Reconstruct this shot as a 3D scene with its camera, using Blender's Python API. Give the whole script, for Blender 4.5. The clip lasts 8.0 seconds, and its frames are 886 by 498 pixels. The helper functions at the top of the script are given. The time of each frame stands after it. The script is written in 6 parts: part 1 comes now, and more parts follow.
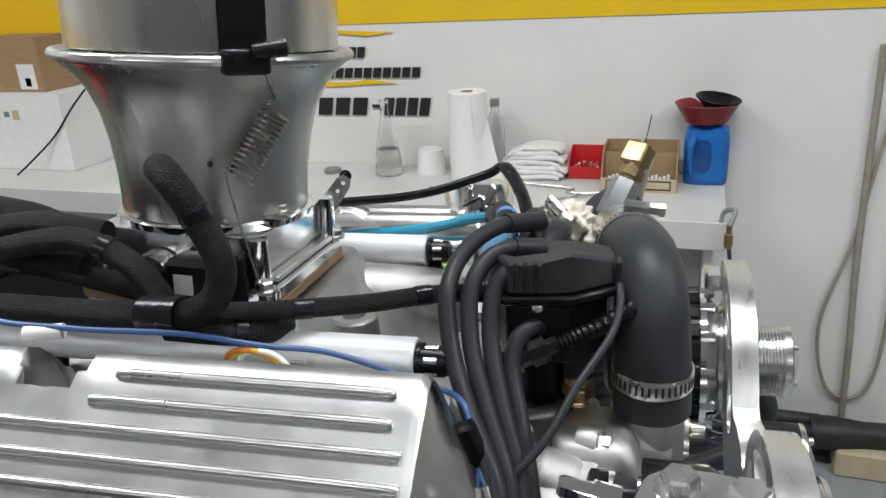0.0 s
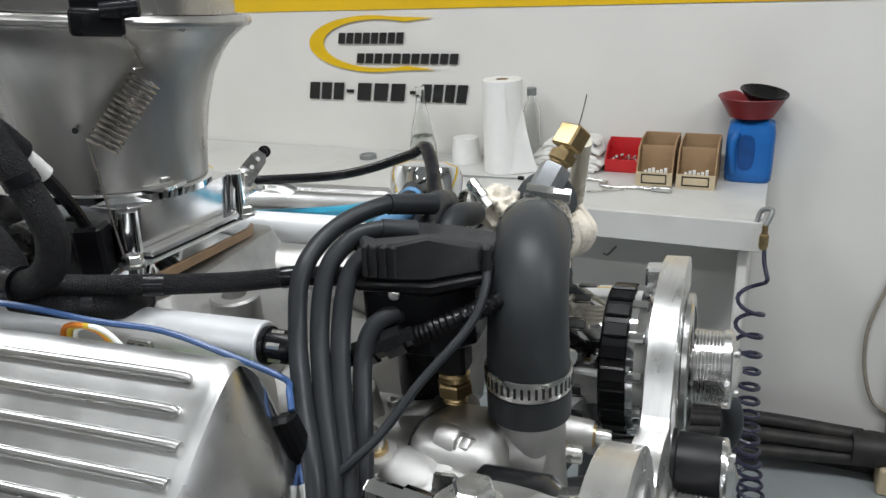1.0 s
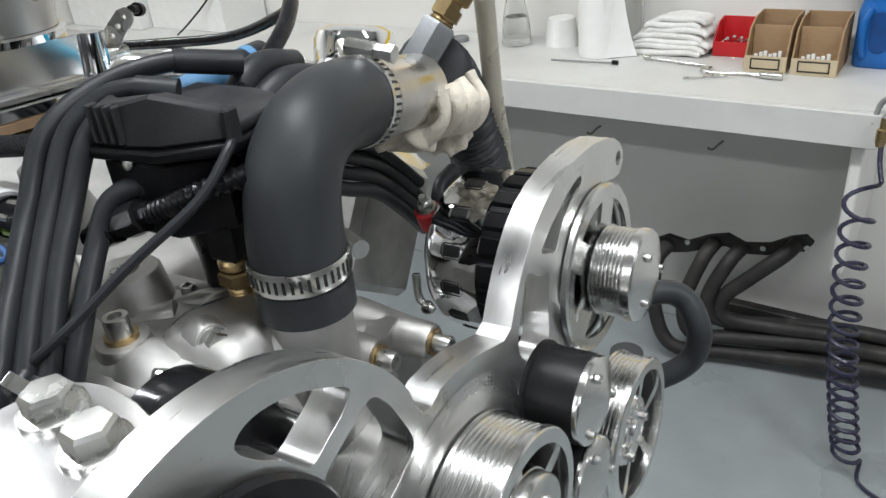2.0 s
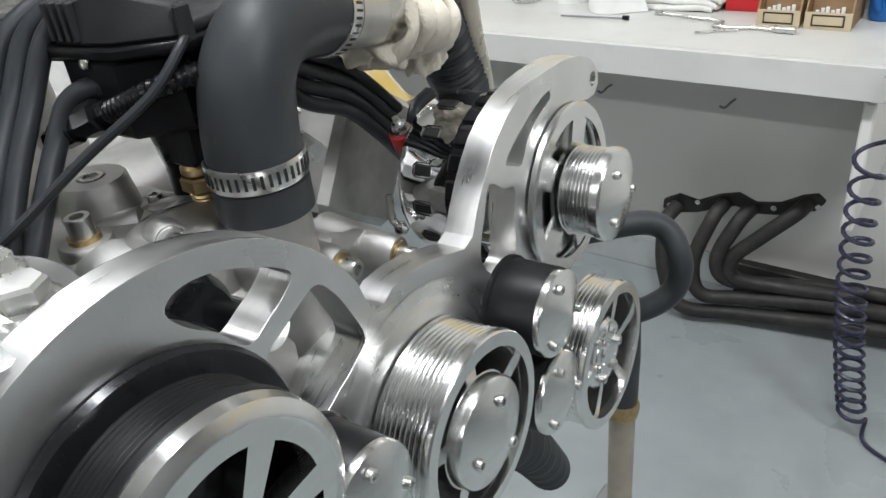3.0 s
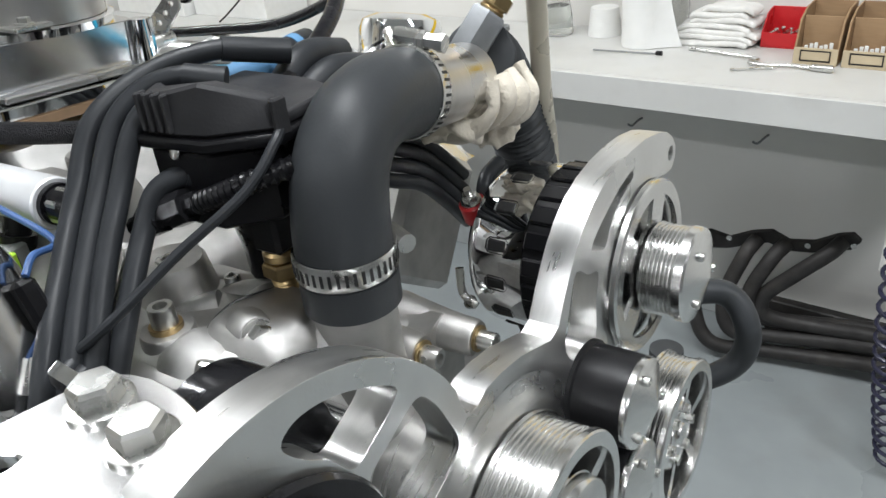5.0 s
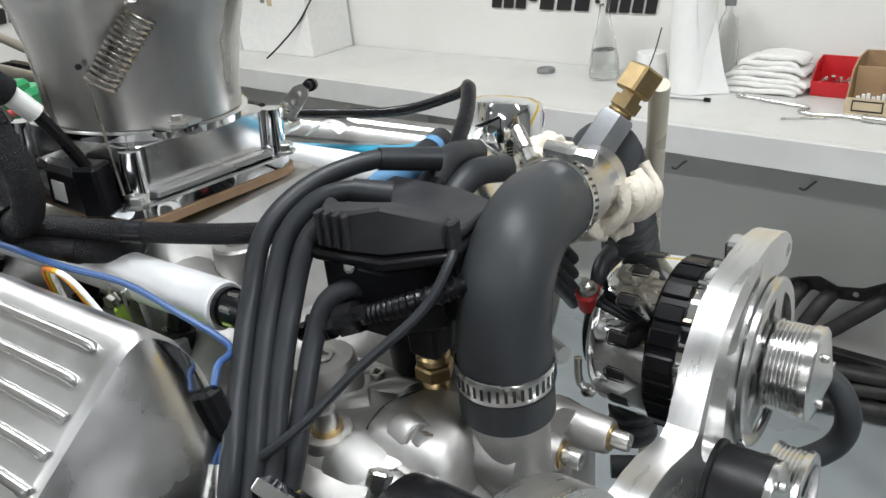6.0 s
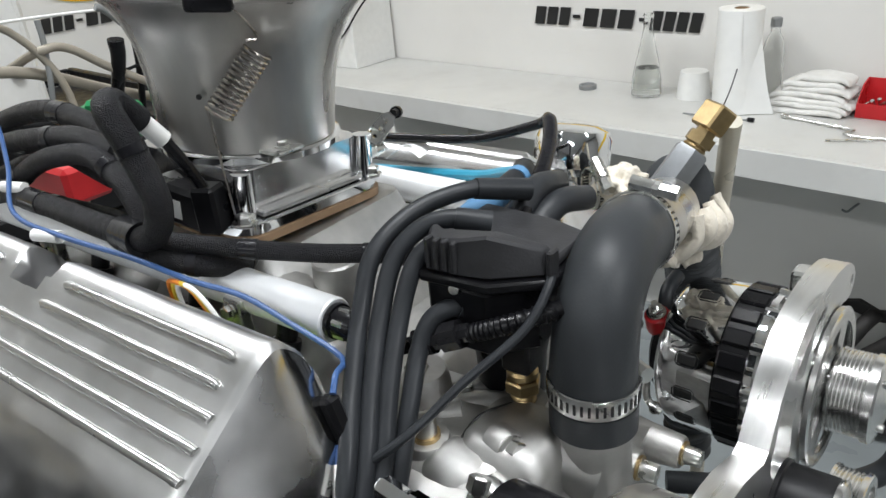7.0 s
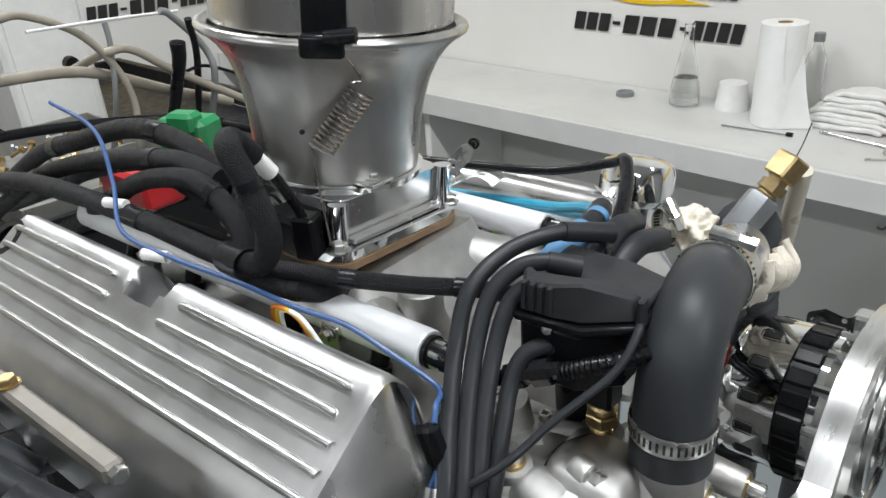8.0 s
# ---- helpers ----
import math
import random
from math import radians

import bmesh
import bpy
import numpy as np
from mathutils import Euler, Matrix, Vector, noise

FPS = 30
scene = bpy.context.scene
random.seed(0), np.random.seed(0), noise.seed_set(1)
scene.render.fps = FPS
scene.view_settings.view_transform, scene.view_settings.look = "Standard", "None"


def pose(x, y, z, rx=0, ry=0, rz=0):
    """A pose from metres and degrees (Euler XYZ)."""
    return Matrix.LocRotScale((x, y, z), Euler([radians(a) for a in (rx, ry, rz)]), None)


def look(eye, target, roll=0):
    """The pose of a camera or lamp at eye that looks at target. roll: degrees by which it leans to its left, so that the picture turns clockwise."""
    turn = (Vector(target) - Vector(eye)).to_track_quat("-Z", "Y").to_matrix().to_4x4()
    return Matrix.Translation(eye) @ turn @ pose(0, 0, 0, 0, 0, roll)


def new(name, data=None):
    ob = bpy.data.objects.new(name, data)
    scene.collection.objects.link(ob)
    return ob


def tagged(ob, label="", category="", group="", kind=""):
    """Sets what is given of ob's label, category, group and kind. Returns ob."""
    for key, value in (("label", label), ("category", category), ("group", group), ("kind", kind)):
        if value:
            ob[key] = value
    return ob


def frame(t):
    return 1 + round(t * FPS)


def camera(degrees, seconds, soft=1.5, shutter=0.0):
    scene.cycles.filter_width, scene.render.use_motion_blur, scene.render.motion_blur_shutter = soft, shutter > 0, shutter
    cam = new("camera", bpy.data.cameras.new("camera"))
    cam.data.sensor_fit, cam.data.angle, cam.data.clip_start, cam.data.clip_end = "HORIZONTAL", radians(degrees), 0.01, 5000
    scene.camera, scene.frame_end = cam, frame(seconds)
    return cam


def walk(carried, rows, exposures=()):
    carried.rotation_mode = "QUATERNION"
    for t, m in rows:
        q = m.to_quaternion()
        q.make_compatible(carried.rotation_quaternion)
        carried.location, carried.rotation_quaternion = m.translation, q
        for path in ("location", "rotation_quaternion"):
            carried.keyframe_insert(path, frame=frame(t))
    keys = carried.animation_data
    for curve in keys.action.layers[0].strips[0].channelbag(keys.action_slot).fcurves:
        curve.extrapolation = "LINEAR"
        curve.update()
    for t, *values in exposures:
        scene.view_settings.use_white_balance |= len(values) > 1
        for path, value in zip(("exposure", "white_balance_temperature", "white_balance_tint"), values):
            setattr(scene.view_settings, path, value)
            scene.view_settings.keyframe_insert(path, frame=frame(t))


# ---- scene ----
cam = camera(60.9, 8.0)
PATH = [
    (0, (0.33, 0.245, 1.569), (-0.293, 2.009, 0.859), -3.3),
    (0.5, (0.358, 0.242, 1.571), (-0.27, 2.006, 0.869), -3.4),
    (1, (0.419, 0.308, 1.548), (-0.359, 2.003, 0.825), -2.9),
    (1.5, (0.495, 0.403, 1.531), (-0.469, 1.931, 0.672), -3.8),
    (2, (0.54, 0.441, 1.502), (-0.517, 1.846, 0.548), -5.9),
    (3.3, (0.571, 0.442, 1.474), (-0.507, 1.782, 0.452), -6.6),
    (3.5, (0.571, 0.445, 1.476), (-0.503, 1.796, 0.466), -6.8),
    (4, (0.558, 0.447, 1.482), (-0.536, 1.798, 0.492), -6.9),
    (4.2, (0.555, 0.447, 1.487), (-0.563, 1.791, 0.516), -7.3),
    (5.3, (0.522, 0.442, 1.505), (-0.605, 1.785, 0.542), -5.9),
    (5.5, (0.517, 0.439, 1.51), (-0.633, 1.782, 0.576), -6.2),
    (6, (0.482, 0.414, 1.547), (-0.706, 1.746, 0.644), -5.8),
    (6.5, (0.477, 0.392, 1.566), (-0.745, 1.708, 0.685), -5.5),
    (7, (0.474, 0.374, 1.571), (-0.776, 1.667, 0.696), -5.3),
    (7.5, (0.463, 0.358, 1.58), (-0.815, 1.622, 0.702), -5.3),
    (8, (0.456, 0.338, 1.609), (-0.827, 1.589, 0.719), -3.8),
]
walk(cam, [(t, look(eye, target, roll)) for t, eye, target, roll in PATH],
     [(0.0, -0.04), (1.0, -0.02), (1.5, 0.10), (2.0, 0.22), (3.5, 0.38), (4.0, 0.38), (5.5, 0.36), (6.5, 0.26), (7.0, 0.20), (8.0, 0.15)])

# ---- world and light ----
world = bpy.data.worlds.new("world")
scene.world = world
world.use_nodes = True
world.node_tree.nodes["Background"].inputs[0].default_value = (0.8, 0.85, 0.9, 1)
world.node_tree.nodes["Background"].inputs[1].default_value = 0.05
CEILING = 3.2


# ---- materials ----
def mat(name, color, rough=0.5, metal=0.0, vary=0.15, scale=30.0, bump=0.0, bump_scale=200.0, stain_streak=0.0, stain_streak_scale=4.0,
        stain_streak_color=(0.1, 0.09, 0.08), rough_vary=0.1, stretch=(1, 1, 1), coat=0.0, trans=0.0, ior=1.45, pattern="noise", sheen=0.0, spec=0.5):
    m = bpy.data.materials.new(name)
    m.use_nodes = True
    nt = m.node_tree
    b = nt.nodes["Principled BSDF"]
    b.inputs["Roughness"].default_value = rough
    b.inputs["Metallic"].default_value = metal
    b.inputs["Coat Weight"].default_value = coat
    b.inputs["Transmission Weight"].default_value = trans
    b.inputs["IOR"].default_value = ior
    b.inputs["Sheen Weight"].default_value = sheen
    b.inputs["Specular IOR Level"].default_value = spec
    co = nt.nodes.new("ShaderNodeTexCoord")
    mp = nt.nodes.new("ShaderNodeMapping")
    mp.inputs["Scale"].default_value = stretch
    nt.links.new(co.outputs["Object"], mp.inputs["Vector"])

    def tex(s, detail=4.0):
        n = nt.nodes.new("ShaderNodeTexNoise")
        n.inputs["Scale"].default_value = s
        n.inputs["Detail"].default_value = detail
        nt.links.new(mp.outputs["Vector"], n.inputs["Vector"])
        return n

    n1 = tex(scale)
    ramp = nt.nodes.new("ShaderNodeMapRange")
    ramp.inputs["From Min"].default_value, ramp.inputs["From Max"].default_value = 0.3, 0.7
    ramp.inputs["To Min"].default_value, ramp.inputs["To Max"].default_value = 1 - vary, 1 + vary
    nt.links.new(n1.outputs["Fac"], ramp.inputs["Value"])
    mul = nt.nodes.new("ShaderNodeVectorMath")
    mul.operation = "SCALE"
    mul.inputs[0].default_value = color
    nt.links.new(ramp.outputs["Result"], mul.inputs["Scale"])
    last = mul.outputs["Vector"]
    if stain_streak:
        n2 = tex(stain_streak_scale, 8.0)
        r2 = nt.nodes.new("ShaderNodeMapRange")
        r2.inputs["From Min"].default_value, r2.inputs["From Max"].default_value = 0.52, 0.75
        r2.inputs["To Max"].default_value = stain_streak
        nt.links.new(n2.outputs["Fac"], r2.inputs["Value"])
        mix = nt.nodes.new("ShaderNodeMix")
        mix.data_type = "RGBA"
        mix.inputs["B"].default_value = (*stain_streak_color, 1)
        nt.links.new(r2.outputs["Result"], mix.inputs["Factor"])
        nt.links.new(last, mix.inputs["A"])
        last = mix.outputs["Result"]
    nt.links.new(last, b.inputs["Base Color"])
    if rough_vary:
        n3 = tex(scale * 0.6, 6.0)
        r3 = nt.nodes.new("ShaderNodeMapRange")
        r3.inputs["From Min"].default_value, r3.inputs["From Max"].default_value = 0.3, 0.7
        r3.inputs["To Min"].default_value = max(rough - rough_vary, 0.0)
        r3.inputs["To Max"].default_value = min(rough + rough_vary, 1.0)
        nt.links.new(n3.outputs["Fac"], r3.inputs["Value"])
        nt.links.new(r3.outputs["Result"], b.inputs["Roughness"])
    if bump:
        bp = nt.nodes.new("ShaderNodeBump")
        bp.inputs["Strength"].default_value = bump
        bp.inputs["Distance"].default_value = 0.001
        if pattern == "braid":
            w = nt.nodes.new("ShaderNodeTexVoronoi")
            w.inputs["Scale"].default_value = bump_scale
            nt.links.new(mp.outputs["Vector"], w.inputs["Vector"])
            nt.links.new(w.outputs["Distance"], bp.inputs["Height"])
        else:
            n4 = tex(bump_scale, 5.0)
            nt.links.new(n4.outputs["Fac"], bp.inputs["Height"])
        nt.links.new(bp.outputs["Normal"], b.inputs["Normal"])
    return m


def glow(name, color, strength):
    m = bpy.data.materials.new(name)
    m.use_nodes = True
    b = m.node_tree.nodes["Principled BSDF"]
    b.inputs["Base Color"].default_value = (0.9, 0.9, 0.9, 1)
    b.inputs["Emission Color"].default_value = (*color, 1)
    b.inputs["Emission Strength"].default_value = strength
    return m


M_WALL = mat("wall_paint", (0.74, 0.727, 0.695), 0.55, vary=0.03, scale=3, bump=0.25, bump_scale=120, stain_streak=0.12, stain_streak_scale=2.5, stain_streak_color=(0.5, 0.47, 0.42))
M_YELLOW = mat("yellow_paint", (0.78, 0.50, 0.012), 0.45, vary=0.05, scale=4, bump=0.2, bump_scale=120)
M_CEIL = mat("ceiling_paint", (0.62, 0.62, 0.61), 0.8, vary=0.03, scale=3)
M_FLOOR = mat("floor_epoxy", (0.28, 0.305, 0.31), 0.34, vary=0.08, scale=5, bump=0.08, bump_scale=40, stain_streak=0.35, stain_streak_scale=6, stain_streak_color=(0.22, 0.22, 0.21), rough_vary=0.12)
M_LAMINATE = mat("bench_laminate", (0.60, 0.60, 0.58), 0.4, vary=0.04, scale=6, bump=0.06, bump_scale=200, stain_streak=0.25, stain_streak_scale=9, stain_streak_color=(0.42, 0.40, 0.37))
M_SKIRT = mat("skirting_grey", (0.40, 0.42, 0.42), 0.5, vary=0.08, scale=6, stain_streak=0.4, stain_streak_scale=8, stain_streak_color=(0.15, 0.14, 0.13))
M_CAST = mat("cast_aluminium", (0.47, 0.465, 0.45), 0.46, 1.0, vary=0.12, scale=60, bump=0.28, bump_scale=2200, stain_streak=0.35, stain_streak_scale=34, stain_streak_color=(0.25, 0.245, 0.24), rough_vary=0.12)
M_COVER = mat("cover_aluminium", (0.57, 0.57, 0.565), 0.37, 1.0, vary=0.06, scale=45, bump=0.06, bump_scale=2600, stain_streak=0.2, stain_streak_scale=14, stain_streak_color=(0.40, 0.40, 0.39), rough_vary=0.09)
M_RIB = mat("worn_rib_aluminium", (0.56, 0.56, 0.55), 0.30, 1.0, vary=0.06, scale=70, stain_streak=0.2, stain_streak_scale=40, stain_streak_color=(0.45, 0.45, 0.44), rough_vary=0.04)
M_RAIL = mat("silver_rail_paint", (0.66, 0.67, 0.68), 0.42, 0.35, vary=0.04, scale=60, bump=0.12, bump_scale=1500)
M_MACH = mat("machined_aluminium", (0.74, 0.74, 0.73), 0.20, 1.0, vary=0.04, scale=40, bump=0.05, bump_scale=300, stretch=(1, 1, 10), rough_vary=0.06)
M_BRUSH = mat("brushed_aluminium", (0.74, 0.74, 0.73), 0.31, 1.0, vary=0.06, scale=30, bump=0.08, bump_scale=500, stretch=(8, 1, 1), rough_vary=0.06)
# Darker upright streaks in this colour imitate the horn's streaked reflections.
M_BELL = mat("spun_aluminium", (0.56, 0.55, 0.53), 0.29, 1.0, vary=0.14, scale=40, bump=0.04, bump_scale=240, stretch=(1, 1, 0.3), stain_streak=0.3, stain_streak_scale=12, stain_streak_color=(0.36, 0.35, 0.335), rough_vary=0.14)
M_CHROME = mat("chrome", (0.86, 0.87, 0.88), 0.05, 1.0, vary=0.02, scale=20, rough_vary=0.03)
M_POLISH = mat("polished_aluminium", (0.84, 0.84, 0.84), 0.20, 1.0, vary=0.04, scale=50, bump=0.02, bump_scale=150, rough_vary=0.07)
M_STEEL = mat("zinc_steel", (0.60, 0.60, 0.58), 0.28, 1.0, vary=0.08, scale=90, rough_vary=0.1)
M_WIRE = mat("spring_steel", (0.42, 0.39, 0.36), 0.3, 1.0, vary=0.1, scale=120)
M_SATIN = mat("worn_polished_aluminium", (0.62, 0.62, 0.62), 0.24, 1.0, vary=0.08, scale=40, bump=0.05, bump_scale=180, stain_streak=0.3, stain_streak_scale=30, stain_streak_color=(0.32, 0.31, 0.30), rough_vary=0.12)
M_BRASS = mat("brass", (0.42, 0.31, 0.16), 0.38, 1.0, vary=0.18, scale=120, stain_streak=0.4, stain_streak_scale=90, stain_streak_color=(0.22, 0.14, 0.06))
M_HEX = mat("galvanised_steel", (0.24, 0.25, 0.26), 0.55, 0.7, vary=0.1, scale=90, bump=0.1, bump_scale=500)
M_RUBBER = mat("hose_rubber", (0.033, 0.036, 0.039), 0.48, vary=0.14, scale=18, bump=0.10, bump_scale=600, stain_streak=0.35, stain_streak_scale=20, stain_streak_color=(0.085, 0.087, 0.09), spec=0.28)
M_LEAD = mat("lead_rubber", (0.022, 0.024, 0.027), 0.42, vary=0.12, scale=60, bump=0.05, bump_scale=700, spec=0.28)
M_CAP = mat("dull_black_plastic", (0.030, 0.030, 0.032), 0.48, vary=0.15, scale=60, bump=0.15, bump_scale=700, spec=0.25)
M_BLACK = mat("black_plastic", (0.005, 0.005, 0.006), 0.33, vary=0.2, scale=60, bump=0.12, bump_scale=900, spec=0.28)
M_MATTE = mat("black_anodised", (0.010, 0.010, 0.011), 0.40, 0.1, vary=0.15, scale=80, bump=0.05, bump_scale=700, spec=0.28)
M_BRAID = mat("braided_sleeve", (0.011, 0.011, 0.013), 0.48, vary=0.3, scale=300, bump=1.0, bump_scale=1350, pattern="braid", spec=0.28)
M_TAPE = mat("black_tape", (0.010, 0.010, 0.012), 0.25, vary=0.15, scale=60, bump=0.4, bump_scale=140, spec=0.28)
M_BLUEW = mat("blue_wire", (0.035, 0.085, 0.22), 0.42, vary=0.1, scale=80)
M_BLUEB = mat("blue_boot", (0.10, 0.24, 0.42), 0.5, vary=0.12, scale=80, bump=0.1, bump_scale=300)
M_WHITE = mat("white_plastic", (0.78, 0.78, 0.76), 0.4, vary=0.03, scale=40)
M_PAPER = mat("white_paper", (0.82, 0.82, 0.80), 0.85, vary=0.02, scale=30, bump=0.3, bump_scale=260)
M_CLOTH = mat("white_cotton", (0.74, 0.73, 0.70), 0.9, vary=0.06, scale=40, bump=0.6, bump_scale=420, sheen=0.3)
M_RAG = mat("cream_cotton", (0.62, 0.57, 0.48), 0.9, vary=0.12, scale=60, bump=0.9, bump_scale=500, stain_streak=0.4, stain_streak_scale=40, stain_streak_color=(0.38, 0.34, 0.28), sheen=0.3)
M_CARD = mat("brown_cardboard", (0.34, 0.22, 0.12), 0.8, vary=0.08, scale=20, bump=0.15, bump_scale=200, stretch=(1, 1, 6))
M_KRAFT = mat("pale_cardboard", (0.52, 0.43, 0.29), 0.8, vary=0.06, scale=30, bump=0.1, bump_scale=200)
M_RED = mat("red_plastic", (0.52, 0.020, 0.025), 0.35, vary=0.06, scale=30)
M_FUNNEL = mat("dark_red_plastic", (0.22, 0.02, 0.025), 0.4, vary=0.08, scale=30)
M_BLUE = mat("blue_plastic", (0.015, 0.13, 0.42), 0.35, vary=0.1, scale=14, bump=0.08, bump_scale=60)
M_GREEN = mat("green_plastic", (0.02, 0.22, 0.08), 0.4, vary=0.08, scale=80)
M_LIME = mat("lime_plastic", (0.38, 0.62, 0.05), 0.4, vary=0.06, scale=80)
M_GLASS = mat("clear_glass", (0.97, 0.98, 0.975), 0.03, trans=1.0, vary=0.0, rough_vary=0.0)
M_LIQUID = mat("clear_liquid", (0.93, 0.95, 0.93), 0.0, trans=1.0, ior=1.33, vary=0.0, rough_vary=0.0)
M_TUBE = mat("milky_tube", (0.62, 0.58, 0.48), 0.3, vary=0.06, scale=40, trans=0.25)
M_INK = mat("black_paint", (0.015, 0.015, 0.015), 0.5, vary=0.1, scale=20)
M_SOOT = mat("black_header_paint", (0.030, 0.028, 0.027), 0.55, 0.2, vary=0.25, scale=30, bump=0.3, bump_scale=200, stain_streak=0.4, stain_streak_scale=12, stain_streak_color=(0.09, 0.08, 0.07))
M_GASKET = mat("brown_gasket", (0.26, 0.17, 0.10), 0.6, vary=0.12, scale=70, bump=0.1, bump_scale=300)
M_TRAY = mat("dull_tray_steel", (0.26, 0.255, 0.235), 0.5, 0.4, vary=0.12, scale=24, stain_streak=0.4, stain_streak_scale=18, stain_streak_color=(0.14, 0.13, 0.11))
M_BAR = mat("dusty_steel", (0.20, 0.185, 0.16), 0.55, 0.3, vary=0.15, scale=40, bump=0.2, bump_scale=300, stain_streak=0.5, stain_streak_scale=30, stain_streak_color=(0.09, 0.08, 0.07))
M_GREY = mat("grey_painted_steel", (0.24, 0.25, 0.25), 0.45, 0.2, vary=0.08, scale=20, stain_streak=0.3, stain_streak_scale=10)
M_CABLE = mat("dirty_cable", (0.30, 0.27, 0.22), 0.6, vary=0.15, scale=20)
M_COIL = mat("dark_blue_tube", (0.030, 0.030, 0.055), 0.28, vary=0.08, scale=40)
M_PINK = mat("yellow_wire", (0.60, 0.42, 0.03), 0.4, vary=0.05, scale=60)
M_ORANGE = mat("orange_wire", (0.60, 0.18, 0.02), 0.4, vary=0.05, scale=60)
M_LABEL = mat("white_label", (0.75, 0.75, 0.73), 0.5, vary=0.03, scale=40)
M_OIL = mat("oily_black_steel", (0.02, 0.02, 0.022), 0.18, 0.5, vary=0.3, scale=60, bump=0.2, bump_scale=90)
M_TUBELIGHT = glow("lit_tube", (0.96, 0.98, 1.0), 6.0)
M_FAR = mat("grey_far_paint", (0.22, 0.22, 0.22), 0.6, vary=0.06, scale=3)

# ---- mesh helpers ----
TURN_E = radians(5.5)
E_MAT = Matrix.Translation((0.083, 0.663, 1.385)) @ Matrix.Rotation(TURN_E, 4, "Z")


def eng(u, v, w):
    """A place on the engine: ahead along the crank, across to the far bank, up."""
    return E_MAT @ Vector((u, v, w))


F_MAT = Matrix.Translation((0.083, 0.663, 1.385)) @ Matrix.Rotation(radians(2.5), 4, "Z") @ Matrix.Rotation(radians(-2.0), 4, "Y")


def frn(u, v, w):
    """A place on the front drive, which is set a little off the block's axes."""
    return F_MAT @ Vector((u, v, w))


FU, FV, FW = (F_MAT.to_3x3() @ Vector(a) for a in ((1, 0, 0), (0, 1, 0), (0, 0, 1)))
EU, EV, EW = (E_MAT.to_3x3() @ Vector(a) for a in ((1, 0, 0), (0, 1, 0), (0, 0, 1)))


def thing(name, base, label, category, group="", kind=""):
    ob = new(name)
    ob.empty_display_size = 0.02
    ob.location = Vector(base)
    return tagged(ob, label, category, group, kind)


def origin_of(ob):
    p = Vector((0, 0, 0))
    while ob:
        p += ob.location
        ob = ob.parent
    return p


def part(name, bm, material, parent=None, label="", smooth=35):
    me = bpy.data.meshes.new(name)
    if parent is not None:
        bmesh.ops.translate(bm, verts=bm.verts, vec=-origin_of(parent))
    bmesh.ops.recalc_face_normals(bm, faces=bm.faces)
    if smooth:
        lim = radians(smooth)
        for f in bm.faces:
            f.smooth = True
        for ed in bm.edges:
            if len(ed.link_faces) == 2 and ed.calc_face_angle(0) > lim:
                ed.smooth = False
    bm.to_mesh(me)
    bm.free()
    me.materials.append(material)
    ob = new(name, me)
    if parent is not None:
        ob.parent = parent
    if label:
        ob["label"] = label
    return ob


def solid(name, bm, material, label, category, group="", kind="", smooth=35, base=None):
    """A thing of one mesh, with its origin at its base."""
    ps = [v.co for v in bm.verts]
    if base is None:
        base = Vector((sum(p.x for p in ps) / len(ps), sum(p.y for p in ps) / len(ps), min(p.z for p in ps)))
    bmesh.ops.translate(bm, verts=bm.verts, vec=-base)
    ob = part(name, bm, material, None, "", smooth)
    ob.location = base
    return tagged(ob, label, category, group, kind)


def basis(direction, up=None):
    d = Vector(direction).normalized()
    s = Vector(up) if up is not None else (Vector((0, 0, 1)) if abs(d.z) < 0.9 else Vector((1, 0, 0)))
    a = (s - d * s.dot(d)).normalized()
    return d, a, d.cross(a)


def join(*bms):
    out = bms[0]
    for b in bms[1:]:
        me = bpy.data.meshes.new("tmp")
        b.to_mesh(me)
        b.free()
        out.from_mesh(me)
        bpy.data.meshes.remove(me)
    return out


def box(lo, hi, bevel=0.0, m=None, seg=1):
    bm = bmesh.new()
    lo, hi = Vector(lo), Vector(hi)
    bmesh.ops.create_cube(bm, size=1.0)
    for v in bm.verts:
        v.co = Vector((lo[i] + (v.co[i] + 0.5) * (hi[i] - lo[i]) for i in range(3)))
    if bevel:
        bmesh.ops.bevel(bm, geom=list(bm.edges), offset=bevel, segments=seg, affect="EDGES", profile=0.5)
    if m is not None:
        bmesh.ops.transform(bm, verts=bm.verts, matrix=m)
    return bm


def ebox(lo, hi, bevel=0.0, seg=1):
    return box(lo, hi, bevel, E_MAT, seg)


def lathe(origin, axis, profile, n=40, up=None, closed=True, cap=True):
    """Turned body: profile rows (along, radius)."""
    bm = bmesh.new()
    o = Vector(origin)
    d, a, b = basis(axis, up)
    rings = []
    for h, r in profile:
        if r < 1e-6:
            rings.append([bm.verts.new(o + d * h)])
        else:
            rings.append([bm.verts.new(o + d * h + (a * math.cos(k) + b * math.sin(k)) * r) for k in (2 * math.pi * i / n for i in range(n))])
    for p, q in zip(rings, rings[1:]):
        for i in range(n):
            j = (i + 1) % n
            if len(p) == 1 and len(q) == 1:
                continue
            if len(p) == 1:
                bm.faces.new((p[0], q[i], q[j]))
            elif len(q) == 1:
                bm.faces.new((p[i], p[j], q[0]))
            else:
                bm.faces.new((p[i], p[j], q[j], q[i]))
    if cap:
        for r in (rings[0], rings[-1]):
            if len(r) > 2:
                bm.faces.new(r)
    return bm


